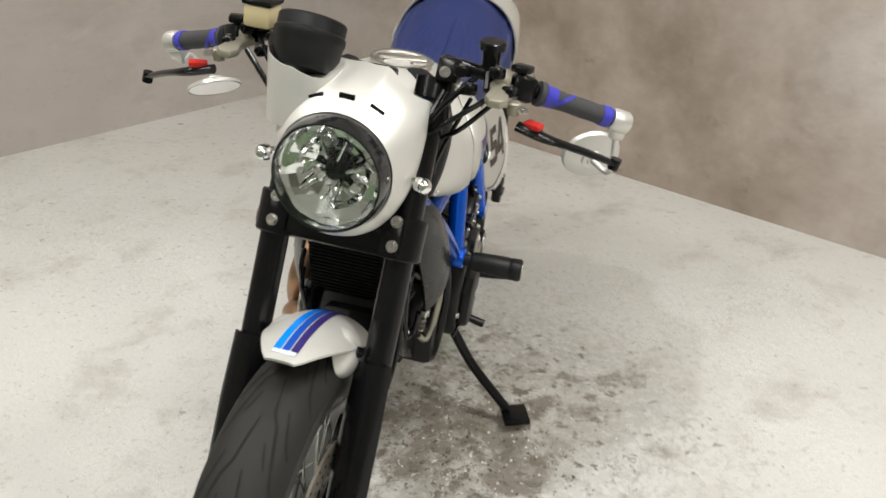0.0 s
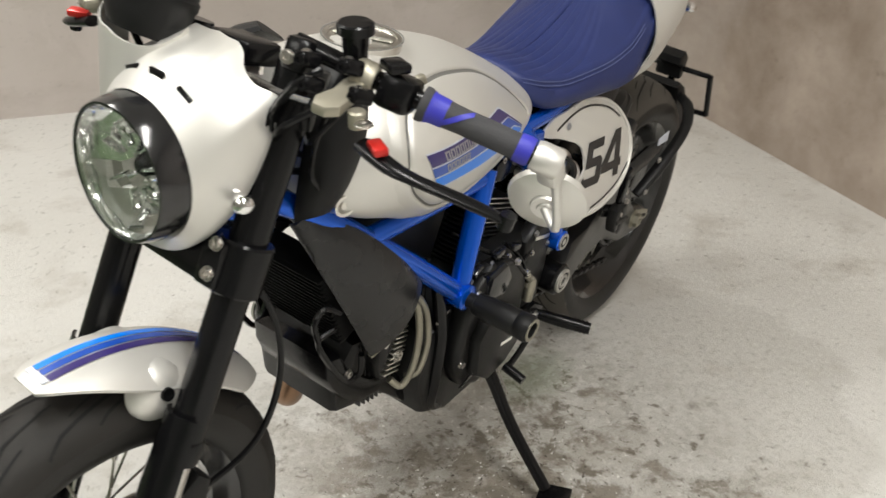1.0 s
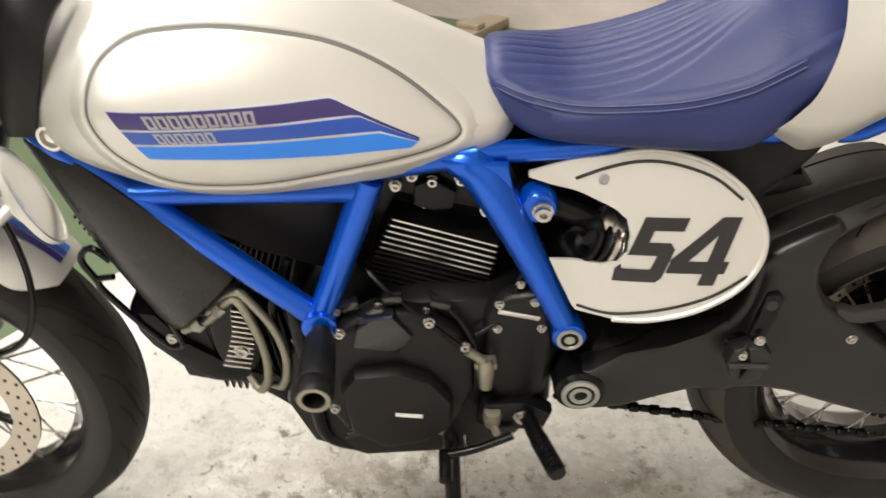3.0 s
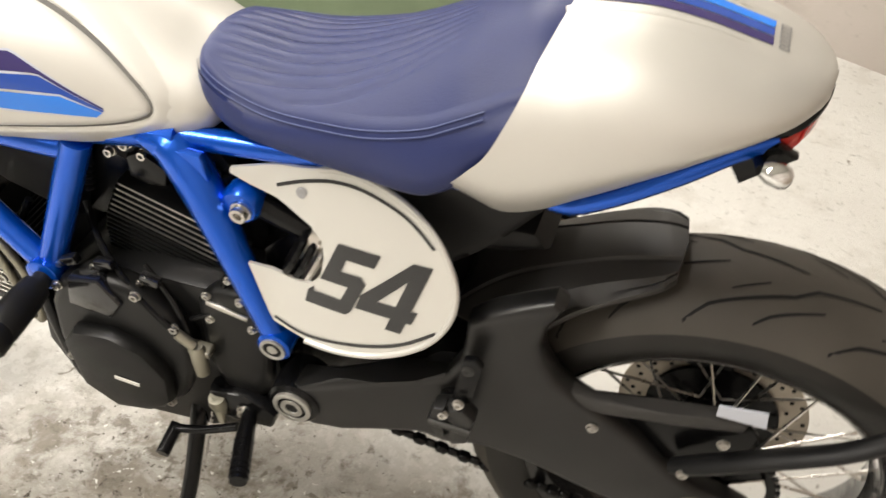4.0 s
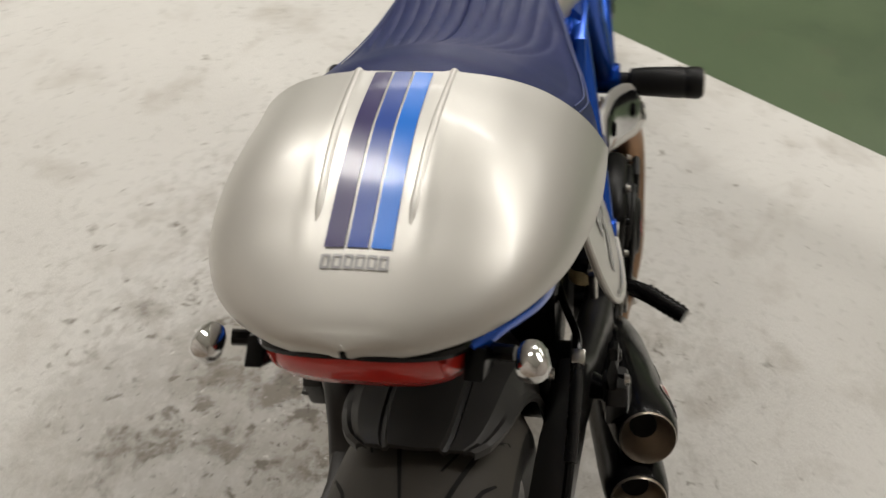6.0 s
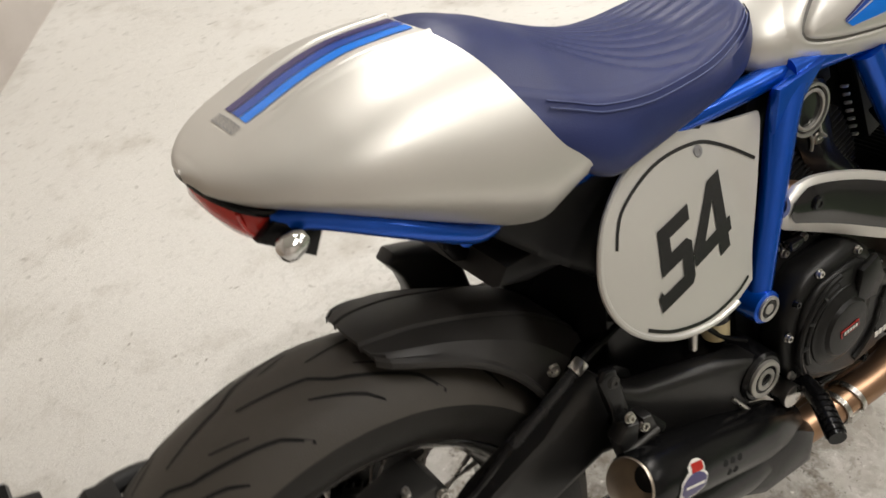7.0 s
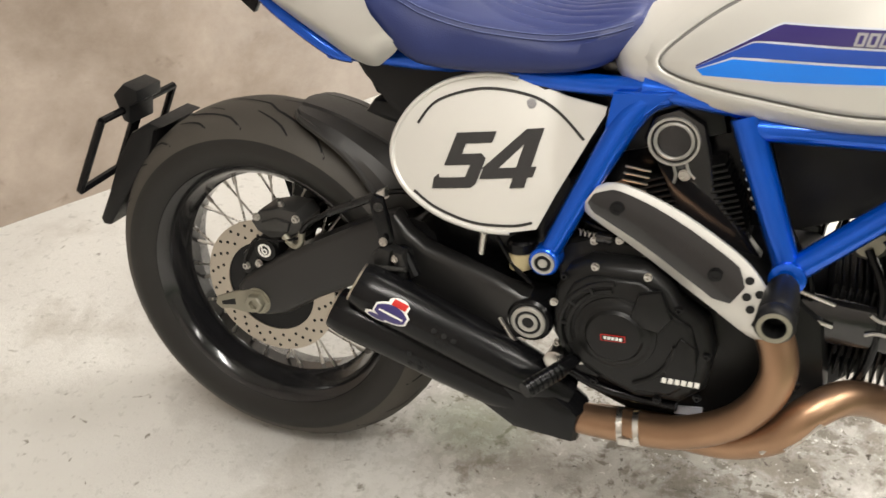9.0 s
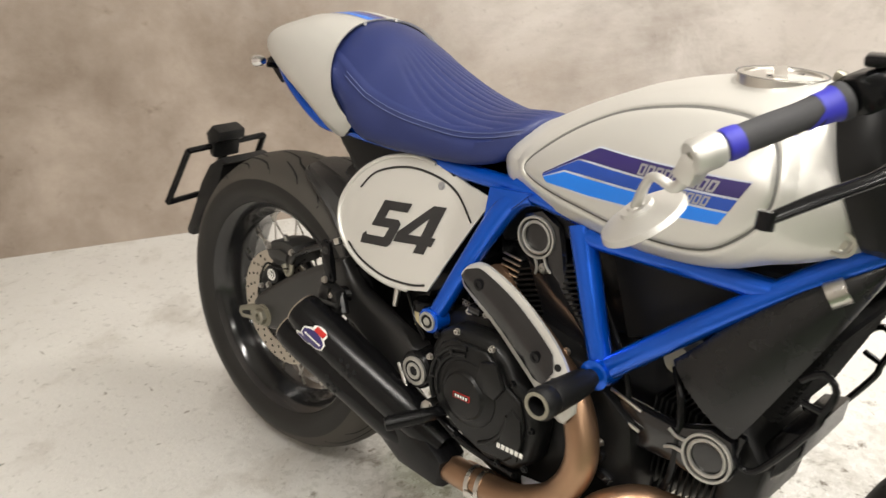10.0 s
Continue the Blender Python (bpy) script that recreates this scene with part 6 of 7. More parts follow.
for s in (1, -1):
    lathe_into(lowc, [(-0.034, 0.0), (-0.034, 0.031), (-0.031, 0.0335), (0.031, 0.0335), (0.034, 0.031), (0.034, 0.0)], on_fork(0.425, s * 0.104), fd, 28)
    box_into(lowc, on_fork(0.425, s * 0.092, 0.03), (0.024, 0.034, 0.06), 0.005, turn(0, -20, 0))
box_into(lowc, on_fork(0.422, 0, 0.0), (0.075, 0.22, 0.06), 0.012, turn(0, -20, 0))
low = bp("lower_clamp", lowc, BLACK, "black lower triple clamp")
for s in (1, -1):
    for dz in (0.018, -0.018):
        bp("clamp_bolt", bolt(on_fork(0.432 + dz, s * 0.098, 0.042), (0.94, 0, 0.33), 0.0078, 0.006), STEEL, "", low)
topc = bmesh.new()
for s in (1, -1):
    lathe_into(topc, [(-0.016, 0.0), (-0.016, 0.031), (0.016, 0.031), (0.016, 0.0)], on_fork(0.612, s * 0.104), fd, 24)
box_into(topc, on_fork(0.612, 0, -0.01), (0.07, 0.19, 0.026), 0.008, turn(0, -20, 0))
bp("top_clamp", topc, BLACK, "black top triple clamp")
bp("stem_nut", lathe([(0, 0.0), (0, 0.02), (0.014, 0.018), (0.014, 0)], on_fork(0.63, 0, -0.02), fd, 6), STEEL)

def guard_ring(a, wid, r0):
    ring = []
    for j in range(21):
        q = -1 + 2 * j / 20
        r = r0 - 0.037 * abs(q * wid / 0.076) ** 2.4
        ring.append(V((FX + r * math.cos(a), q * wid, FZ + r * math.sin(a))))
    return ring


rows = []
for k in range(31):
    f = k / 30
    a = radians(79 + 63 * f)
    wid = 0.076 * (0.30 + 0.70 * math.sin(min(1, f / 0.48) * math.pi / 2) ** 0.8)
    if f > 0.84:
        wid = 0.076 * (1 - 0.42 * ((f - 0.84) / 0.16) ** 2)
    ring = guard_ring(a, wid, 0.325)
    c = V((FX, 0, FZ))
    rows.append(ring + [c + (p - c) * 0.986 for p in ring[::-1]])
bm = bmesh.new()
skin(bm, rows)
mud = bp("front_mudguard", bm, SILVER, "short silver front mudguard", sharp=55)
for s in (1, -1):
    bp("mudguard_lug", lathe([(-0.02, 0.042), (-0.008, 0.036), (0.0, 0.026), (0.005, 0.016), (0.006, 0.0)], (1.376, s * 0.070, 0.256), (0, s, 0.25), 28), SILVER, "", mud, 60)
    bp("mudguard_bolt", lathe([(0, 0.0), (0, 0.0095), (0.004, 0.009), (0.004, 0.005), (0.002, 0.004), (0.002, 0)], (1.376, s * 0.0755, 0.258), (0, s, 0.25), 16), BLACK, "", mud)
for y0, y1, mat, lab in ((0.0195, 0.0085, NAVY, "navy stripe"), (0.0058, -0.0050, MIDBLUE, "mid blue stripe"), (-0.0078, -0.0190, CYAN, "sky blue stripe")):
    rows = []
    for k in range(25):
        a = radians(83 + 56 * k / 24)
        rr = []
        for y in (y0, (y0 + y1) / 2, y1):
            r = 0.325 - 0.037 * abs(y / 0.076) ** 2.4 + 0.0012
            rr.append((FX + r * math.cos(a), y, FZ + r * math.sin(a)))
        rows.append(rr)
    bm = bmesh.new()
    skin(bm, rows, closed=False)
    bp("stripe", bm, mat, lab, mud)
bp("mudguard_label", box((FX + 0.045, 0.0, FZ + 0.3225), (0.008, 0.036, 0.0012), 0.0, turn(0, 8, 0)), LINE, "", mud)
# front caliper and its hose
cal = prism([(1.36, 0.02), (1.335, 0.05), (1.325, 0.095), (1.345, 0.115), (1.375, 0.095), (1.395, 0.04), (1.385, 0.015)], 0.045, 0.098, 0.008)
bp("front_caliper", cal, CASE, "black radial front brake caliper")
bp("brake_hose", tube([(1.30, 0.075, 0.425), (1.245, 0.085, 0.37), (1.215, 0.095, 0.29), (1.215, 0.10, 0.20), (1.25, 0.098, 0.12), (1.315, 0.085, 0.075), (1.345, 0.075, 0.07)], 0.0048, 8), BLACK, "black front brake hose")
bp("hose_clamp", lathe([(-0.008, 0.0), (-0.008, 0.0085), (0.008, 0.0085), (0.008, 0)], (1.262, 0.081, 0.392), (0.6, -0.1, 0.7), 12), TITAN)

# headlight
HX, HZ = 1.352, 0.537
hl = bp("headlight", lathe([(-0.07, 0.0), (-0.065, 0.05), (-0.04, 0.074), (-0.006, 0.078), (-0.006, 0.0715), (-0.03, 0.062), (-0.05, 0.04), (-0.056, 0.0)], (HX, 0, HZ), (1, 0, 0), 48), CHROME, "round headlight with a chrome reflector")
bp("lamp_shroud", lathe([(-0.022, 0.0900), (-0.002, 0.0900), (0.012, 0.0885), (0.023, 0.0862), (0.029, 0.0838), (0.029, 0.0808), (-0.010, 0.0780), (-0.022, 0.0780)], (HX, 0, HZ), (1, 0, 0), 64, closed=True), GLOSS, "glossy black lamp surround", hl)
lens = bp("lens", lathe([(0.0275, 0.0815), (0.034, 0.066), (0.038, 0.042), (0.040, 0.0), (0.0375, 0.0), (0.0355, 0.042), (0.0315, 0.065), (0.025, 0.0815)], (HX, 0, HZ), (1, 0, 0), 48, closed=True), GLASS, "clear headlight lens", hl)
lens.visible_shadow = False
bp("lamp_bezel", lathe([(0.024, 0.0806), (0.016, 0.0778), (0.008, 0.0765), (0.006, 0.0800)], (HX, 0, HZ), (1, 0, 0), 48, closed=True), CHROME, "bright inner bezel", hl)
bm = bmesh.new()
rng = random.Random(5)
rings = []
for depth, r in ((0.010, 0.0775), (0.002, 0.070), (-0.004, 0.058), (-0.014, 0.049), (-0.020, 0.034), (-0.032, 0.016)):
    rings.append([V((HX + depth + rng.uniform(-0.004, 0.004), r * math.cos(a), HZ + r * math.sin(a))) for a in (2 * math.pi * (k + rng.uniform(-0.3, 0.3)) / 24 for k in range(24))])
skin(bm, rings, cap=False)
bp("reflector", bm, CHROME, "faceted chrome reflector", hl, 1)
for a in (20, 70, 110, 160, 215, 270, 325):
    ca, sa = math.cos(radians(a)), math.sin(radians(a))
    bp("reflector_vane", box((HX + 0.002, 0.040 * ca, HZ + 0.040 * sa), (0.012, 0.030, 0.003), 0.001, turn(a, 8, 12)), CHROME, "", hl)
bp("lamp_shield", lathe([(-0.034, 0.017), (-0.008, 0.014), (-0.003, 0.009), (-0.003, 0.0)], (HX, 0, HZ), (1, 0, 0), 20), BLACK, "dark bulb shield", hl)

# cowl round the headlight
COWL_EDGE = [(1.336, 0.0, 0.440), (1.331, 0.04, 0.445), (1.320, 0.072, 0.461), (1.298, 0.095, 0.490), (1.277, 0.106, 0.525), (1.255, 0.1115, 0.575), (1.243, 0.1115, 0.615), (1.241, 0.109, 0.636), (1.257, 0.090, 0.648), (1.254, 0.068, 0.660), (1.238, 0.045, 0.673), (1.232, 0.0, 0.680)]
half = spline(COWL_EDGE, 5)
n = len(half)
rows = []
for f, bulge in ((0.0, 0.0), (0.06, 0.0015), (0.2, 0.006), (0.4, 0.010), (0.6, 0.0105), (0.8, 0.007), (0.93, 0.002), (1.0, 0.0)):
    row = []
    for i in range(n):
        ang = -math.pi / 2 + math.pi * i / (n - 1)
        p0 = V((HX - 0.006, 0.0915 * math.cos(ang), HZ + 0.0915 * math.sin(ang)))
        p = p0.lerp(half[i], f)
        out = V((0.25, math.cos(ang), math.sin(ang))).normalized()
        rd = 0.005 * math.exp(-((p.y - 0.036) / 0.01) ** 2) * f * (1 if p.z > HZ + 0.06 else 0)
        ridge = 0.006 * math.exp(-((i / (n - 1) - 0.635) / 0.045) ** 2) * max(0, f - 0.15) * (1 - 0.6 * f)
        row.append(p + out * (bulge + rd + ridge))
    rows.append(row + [V((p.x, -p.y, p.z)) for p in row[-2:0:-1]])
inner = [[HZV + (p - HZV) * 0.965 for p in row] for HZV in (V((1.30, 0, 0.55)),) for row in rows[::-1]]
bm = bmesh.new()
skin(bm, rows + inner, cap=False)
cow = bp("headlight_cowl", bm, SILVER, "silver headlight cowl", sharp=50)
# black boxes stand in for the dark inside three cowl slots
for a in (63, 88, 113):
    ang = radians(a)
    c = V((HX - 0.03, 0.1090 * math.cos(ang), HZ + 0.1090 * math.sin(ang)))
    bp("cowl_slot_shade", box(c, (0.005, 0.024, 0.012), 0.001, turn(a - 90, 0, 0)), BLACK, "", cow)
for s in (1, -1):
    ind = bp("indicator", lathe([(0, 0.0), (0, 0.012), (0.008, 0.0135), (0.016, 0.0115), (0.021, 0.006), (0.0215, 0)], (1.302, s * 0.121, 0.527), (0.5, s * 0.8, 0), 20), CHROME, "small chrome front indicator")
    bp("stem", tube([(1.30, s * 0.10, 0.535), (1.302, s * 0.122, 0.53)], 0.006, 8), CHROME, "", ind)

# instrument on the brake side, with its own silver shell
gauge = bp("instrument", lathe([(-0.055, 0.0), (-0.055, 0.04), (-0.03, 0.052), (-0.012, 0.053), (-0.009, 0.055), (0.0, 0.055), (0.003, 0.0525), (0.02, 0.0525), (0.023, 0.05), (0.023, 0.045), (0.018, 0.044), (0.018, 0)], (1.262, -0.082, 0.712), (-0.42, 0, 0.9), 40), PLASTIC, "round black instrument")
bp("dial_glass", lathe([(0, 0.0435), (0.001, 0.0435), (0.001, 0.0)], (1.2535, -0.082, 0.730), (-0.42, 0, 0.9), 36), GLOSS, "", gauge)
rows = []
for k in range(13):
    f = k / 12
    c = V((1.285 - 0.015 * f, -0.082, 0.585 + 0.105 * f))
    r = 0.050 + 0.009 * f
    rows.append([c + V((r * math.cos(a) * 1.0, r * math.sin(a), -0.03 * f * math.cos(a) - 0.030 * f * max(0, math.sin(a)) + 0.016 * f)) for a in (radians(-100 + 200 * j / 20) for j in range(21))])
rows += [[p - V((0.003, 0, 0)) for p in row] for row in rows[::-1]]
bm = bmesh.new()
skin(bm, rows, closed=False)
bp("instrument_shell", bm, SILVER, "silver shell before the instrument", gauge)

# clip-on handlebars, controls, bar-end mirrors
for s in (1, -1):
    def Q(x, y, z):
        k = max(0, y - 0.1) / 0.285
        return V((x - 0.026 * k, s * y, z - (0.009 if s > 0 else 0.022) * k))
    bar = bp("handlebar", tube([Q(1.222, 0.115, 0.700), Q(1.205, 0.2, 0.684), Q(1.140, 0.385, 0.634)], 0.011, 14), BLACK, "black clip-on handlebar")
    cb = bmesh.new()
    lathe_into(cb, [(-0.016, 0.0), (-0.016, 0.031), (0.016, 0.031), (0.016, 0.0)], on_fork(0.648, s * 0.104), fd, 24)
    box_into(cb, Q(1.226, 0.128, 0.688), (0.034, 0.036, 0.040), 0.007, turn(0, -20, 0))
    bp("bar_clamp", cb, BLACK, "", bar)
    bp("clamp_bolt", bolt(Q(1.246, 0.125, 0.69), (0.9, s * 0.3, 0.2), 0.007, 0.006), STEEL, "", bar)
    gdir = Q(1.143, 0.372, 0.639) - Q(1.187, 0.262, 0.668)
    g0 = Q(1.189, 0.258, 0.669)
    L = gdir.length
    bp("grip", lathe([(0.0, 0.0), (0.0, 0.020), (0.006, 0.0205), (0.012, 0.0165), (L * 0.4, 0.0148), (L * 0.6, 0.0155), (L * 0.85, 0.0152), (L, 0.0162), (L + 0.004, 0.014), (L + 0.004, 0)], g0, gdir, 24), GRIP, "black ribbed rubber grip", bar)
    bp("grip_band", lathe([(0.010, 0.0190), (0.014, 0.0172), (0.030, 0.0164), (0.030, 0.014), (0.010, 0.014)], g0, gdir, 24, closed=True), GRIPBLUE, "violet-blue grip band", bar)
    bp("grip_band", lathe([(L - 0.014, 0.0166), (L - 0.002, 0.0172), (L + 0.003, 0.016), (L + 0.003, 0.012), (L - 0.014, 0.012)], g0, gdir, 24, closed=True), GRIPBLUE, "violet-blue grip band", bar)
    rows = []
    for k in range(13):
        f = k / 12
        a0 = radians(60 + 95 * f)
        c = g0 + gdir.normalized() * (0.028 + L * 0.24 * f)
        e1 = gdir.normalized().cross(V((1, 0, 0))).normalized()
        e2 = e1.cross(gdir.normalized())
        rr = 0.0158 + 0.0006
        rows.append([c + (e1 * math.cos(a0 + b_) + e2 * math.sin(a0 + b_)) * rr for b_ in (0, 0.25, 0.5)])
    bm = bmesh.new()
    skin(bm, rows, closed=False)
    bp("grip_stripe", bm, GRIPBLUE, "", bar)
    # switch block
    sw = bmesh.new()
    sd = gdir.normalized()
    box_into(sw, g0 - sd * 0.026, (0.038, 0.040, 0.042), 0.008, Matrix((V((0.9, s * 0.3, 0.2)).normalized(), sd, V((0.9, s * 0.3, 0.2)).normalized().cross(sd))).transposed())
    box_into(sw, g0 - sd * 0.03 + V((0.004, 0, 0.03)), (0.026, 0.030, 0.012), 0.004, turn(0, 0, -20 * s))
    swo = bp("switch_block", sw, BLACK, "black switch block", bar)
    for k in range(3):
        bp("switch_button", box(g0 - sd * (0.018 + 0.014 * k) + V((-0.022, 0, 0.014 - 0.012 * k)), (0.012, 0.012, 0.012), 0.003, turn(10, 20, -20 * s)), TITAN, "grey switch button", swo)
    # lever with its perch and master cylinder
    perch = bmesh.new()
    lathe_into(perch, [(-0.012, 0.012), (-0.012, 0.0185), (-0.009, 0.02), (0.009, 0.02), (0.012, 0.0185), (0.012, 0.012)], g0 - sd * 0.066, sd, 20, closed=True)
    b2 = bmesh.new()
    prism_into(b2, [(0.0, -0.012), (0.03, -0.014), (0.05, -0.024), (0.066, -0.020), (0.070, -0.004), (0.062, 0.010), (0.045, 0.012), (0.03, 0.012), (0.0, 0.012)], -0.0065, 0.0065, 0.003)
    flat_ = Matrix((V((0.93, s * 0.32, -0.18)).normalized(), V((0.0, 0.0, 1.0)), V((-0.32, s * 0.93, 0.0)).normalized())).transposed()
    for v in b2.verts:
        v.co = g0 - sd * 0.066 + V((0.012, 0, -0.004)) + flat_ @ v.co
    add(perch, b2)
    lathe_into(perch, [(-0.012, 0.0), (-0.012, 0.009), (0.006, 0.010), (0.008, 0.008), (0.008, 0.0)], Q(1.262, 0.236, 0.662), (0.1, 0, 1), 18)
    per = bp("lever_perch", perch, CHAMP, "champagne anodised lever perch", bar)
    bp("perch_bolt", bolt(Q(1.268, 0.25, 0.659), (0.1, 0, 1), 0.008, 0.004), STEEL, "", per)
    lev = tube([Q(1.262, 0.245, 0.634), Q(1.268, 0.285, 0.626), Q(1.262, 0.315, 0.619), Q(1.238, 0.355, 0.605), Q(1.214, 0.394, 0.589)], [0.0125, 0.0125, 0.0095, 0.0095, 0.008], 12, 6, 0.6)
    lathe_into(lev, [(-0.009, 0.0), (-0.009, 0.009), (0.009, 0.009), (0.009, 0)], Q(1.213, 0.396, 0.588), (0, 0.2, 1), 14)
    levo = bp("lever", lev, BLACK, "black folding brake lever" if s < 0 else "black folding clutch lever", bar)
    bp("lever_adjuster", box(Q(1.268, 0.270, 0.641), (0.016, 0.030, 0.010), 0.003, turn(0, 10, -30 * s)), RED, "red anodised lever adjuster", levo)
    for dx, dy, dz, r_ in ((0.02, 0.150, 0.010, 0.007), (0.03, 0.165, -0.012, 0.006), (0.012, 0.20, 0.016, 0.006), (0.024, 0.225, -0.006, 0.0055)):
        c_ = Q(1.222 + dx, dy, 0.684 + dz)
        bp("bar_fitting", bolt_into(box(c_, (0.024, 0.020, 0.018), 0.004, turn(12, -15, -20 * s)), c_ + V((0.011, 0, 0.002)), (1, s * 0.3, 0.2), r_, 0.006), BLACK, "", bar)
        bp("fitting_screw", bolt(c_ + V((0.004, 0, 0.009)), (0.1, 0, 1), r_ * 0.7, 0.003), STEEL, "", bar)
    bp("banjo_hose", tube([Q(1.245, 0.172, 0.690), Q(1.262, 0.152, 0.668), Q(1.258, 0.118, 0.62), Q(1.24, 0.098, 0.56)], 0.0045, 8), BLACK, "", bar)
    # reservoir
    res = bmesh.new()
    rc_ = Q(1.212, 0.184, 0.728)
    lathe_into(res, [(-0.03, 0.0), (-0.03, 0.013), (0.0, 0.015), (0.002, 0.0205), (0.012, 0.0205), (0.014, 0.018), (0.014, 0)], rc_, (0.1, 0, 1), 24)
    tube_into(res, [rc_ + V((0, 0, -0.03)), Q(1.24, 0.19, 0.672)], 0.007, 8)
    if s > 0:
        bp("fluid_reservoir", res, BLACK, "black clutch fluid reservoir", bar)
    else:
        bm = bmesh.new()
        box_into(bm, Q(1.235, 0.175, 0.725), (0.05, 0.045, 0.035), 0.006)
        bp("fluid_reservoir", bm, FLUID, "square brake fluid reservoir", bar)
        bp("reservoir_lid", box(Q(1.235, 0.175, 0.746), (0.054, 0.049, 0.008), 0.003), BLACK, "", bar)
    # bar end and mirror
    be = bmesh.new()
    lathe_into(be, [(L + 0.006, 0.0), (L + 0.006, 0.0165), (L + 0.012, 0.0185), (L + 0.034, 0.0185), (L + 0.038, 0.016), (L + 0.038, 0.007), (L + 0.034, 0.006), (L + 0.034, 0)], g0, gdir, 24)
    e0 = g0 + sd * (L + 0.022)
    box_into(be, e0 + V((-0.012, 0, -0.018)), (0.026, 0.026, 0.03), 0.006, turn(0, 25, 0))
    beo = bp("bar_end", be, SATIN, "silver clamp-on bar end", bar)
    mc = STEER.inverted() @ (V((1.052, 0.359, 0.5435)) if s > 0 else V((1.0, -0.340, 0.507)))
    m_n = V((-0.847, -0.375, 0.375)) if s > 0 else V((-0.377, -0.404, 0.833))
    hub_ = mc - m_n * 0.016 if s > 0 else mc + m_n * 0.016
    bend = V((-0.012, s * 0.016, -0.055)) if s > 0 else V((-0.012, s * 0.012, 0.004))
    bp("mirror_stalk", tube([e0 + V((-0.018, 0, -0.028)), e0 + V((-0.03, 0, -0.042)), (e0 + hub_) / 2 + bend, hub_], [0.0072, 0.006, 0.005, 0.006], 12), SATIN, "silver mirror stalk", beo)
    up_ = m_n if s > 0 else -m_n
    mir = bp("mirror", lathe([(-0.014, 0.0), (-0.014, 0.012), (-0.010, 0.032), (-0.004, 0.048), (0.003, 0.0505), (0.004, 0.049), (0.0025, 0.0475), (0.0025, 0)], mc, up_, 40), SATIN, "round silver bar-end mirror", bar)
    bp("mirror_boss", lathe([(-0.013, 0.0), (-0.0185, 0.0), (-0.0185, 0.009), (-0.0165, 0.0105), (-0.0165, 0.018), (-0.0135, 0.0195), (-0.0115, 0.0195)], mc, up_, 32), SATIN, "", mir)
    bp("mirror_glass", lathe([(0.0027, 0.0), (0.0027, 0.047), (0.0032, 0.047), (0.0032, 0)], mc, up_, 40), CHROME, "mirror glass", mir)
steered = False
# cables round the headstock
for pts, r in (([(1.24, 0.12, 0.66), (1.27, 0.10, 0.60), (1.24, 0.085, 0.54), (1.16, 0.07, 0.5)], 0.005), ([(1.25, 0.19, 0.665), (1.27, 0.13, 0.615), (1.23, 0.095, 0.57), (1.17, 0.075, 0.53)], 0.0045),
               ([(1.245, 0.2, 0.66), (1.235, 0.15, 0.60), (1.20, 0.11, 0.57), (1.15, 0.06, 0.56)], 0.004), ([(1.25, -0.19, 0.665), (1.275, -0.12, 0.60), (1.25, -0.06, 0.55), (1.18, -0.04, 0.5)], 0.0045),
               ([(1.22, 0.16, 0.65), (1.215, 0.135, 0.58), (1.20, 0.12, 0.53), (1.18, 0.115, 0.50)], 0.0035)):
    bp("cable", tube(pts, r, 8), BLACK, "black control cable")
hs_ = bmesh.new()
lathe_into(hs_, [(-0.09, 0.0), (-0.09, 0.036), (0.075, 0.036), (0.075, 0.0)], (1.215, 0, 0.53), fd, 24)
bp("headstock", hs_, BLUE, "blue steering head")
bp("key_lock", box((1.20, 0.0, 0.655), (0.06, 0.07, 0.03), 0.006, turn(0, -15, 0)), BLACK, "black ignition lock")
bp("horn_plate", box((1.28, 0.02, 0.55), (0.05, 0.15, 0.09), 0.01), BLACK, "black headlight bracket")

# oil cooler with its black side shrouds
bp("oil_cooler", box((1.085, 0.0, 0.265), (0.045, 0.19, 0.16), 0.006, turn(0, 24, 0)), COOLER, "black oil cooler")
for k in range(16):
    bp("cooler_fin", box((1.107 + 0.0040 * (k - 8), 0.0, 0.265 + 0.009 * (k - 8)), (0.012, 0.19, 0.0025), 0.0, turn(0, 24, 0)), COOLER)
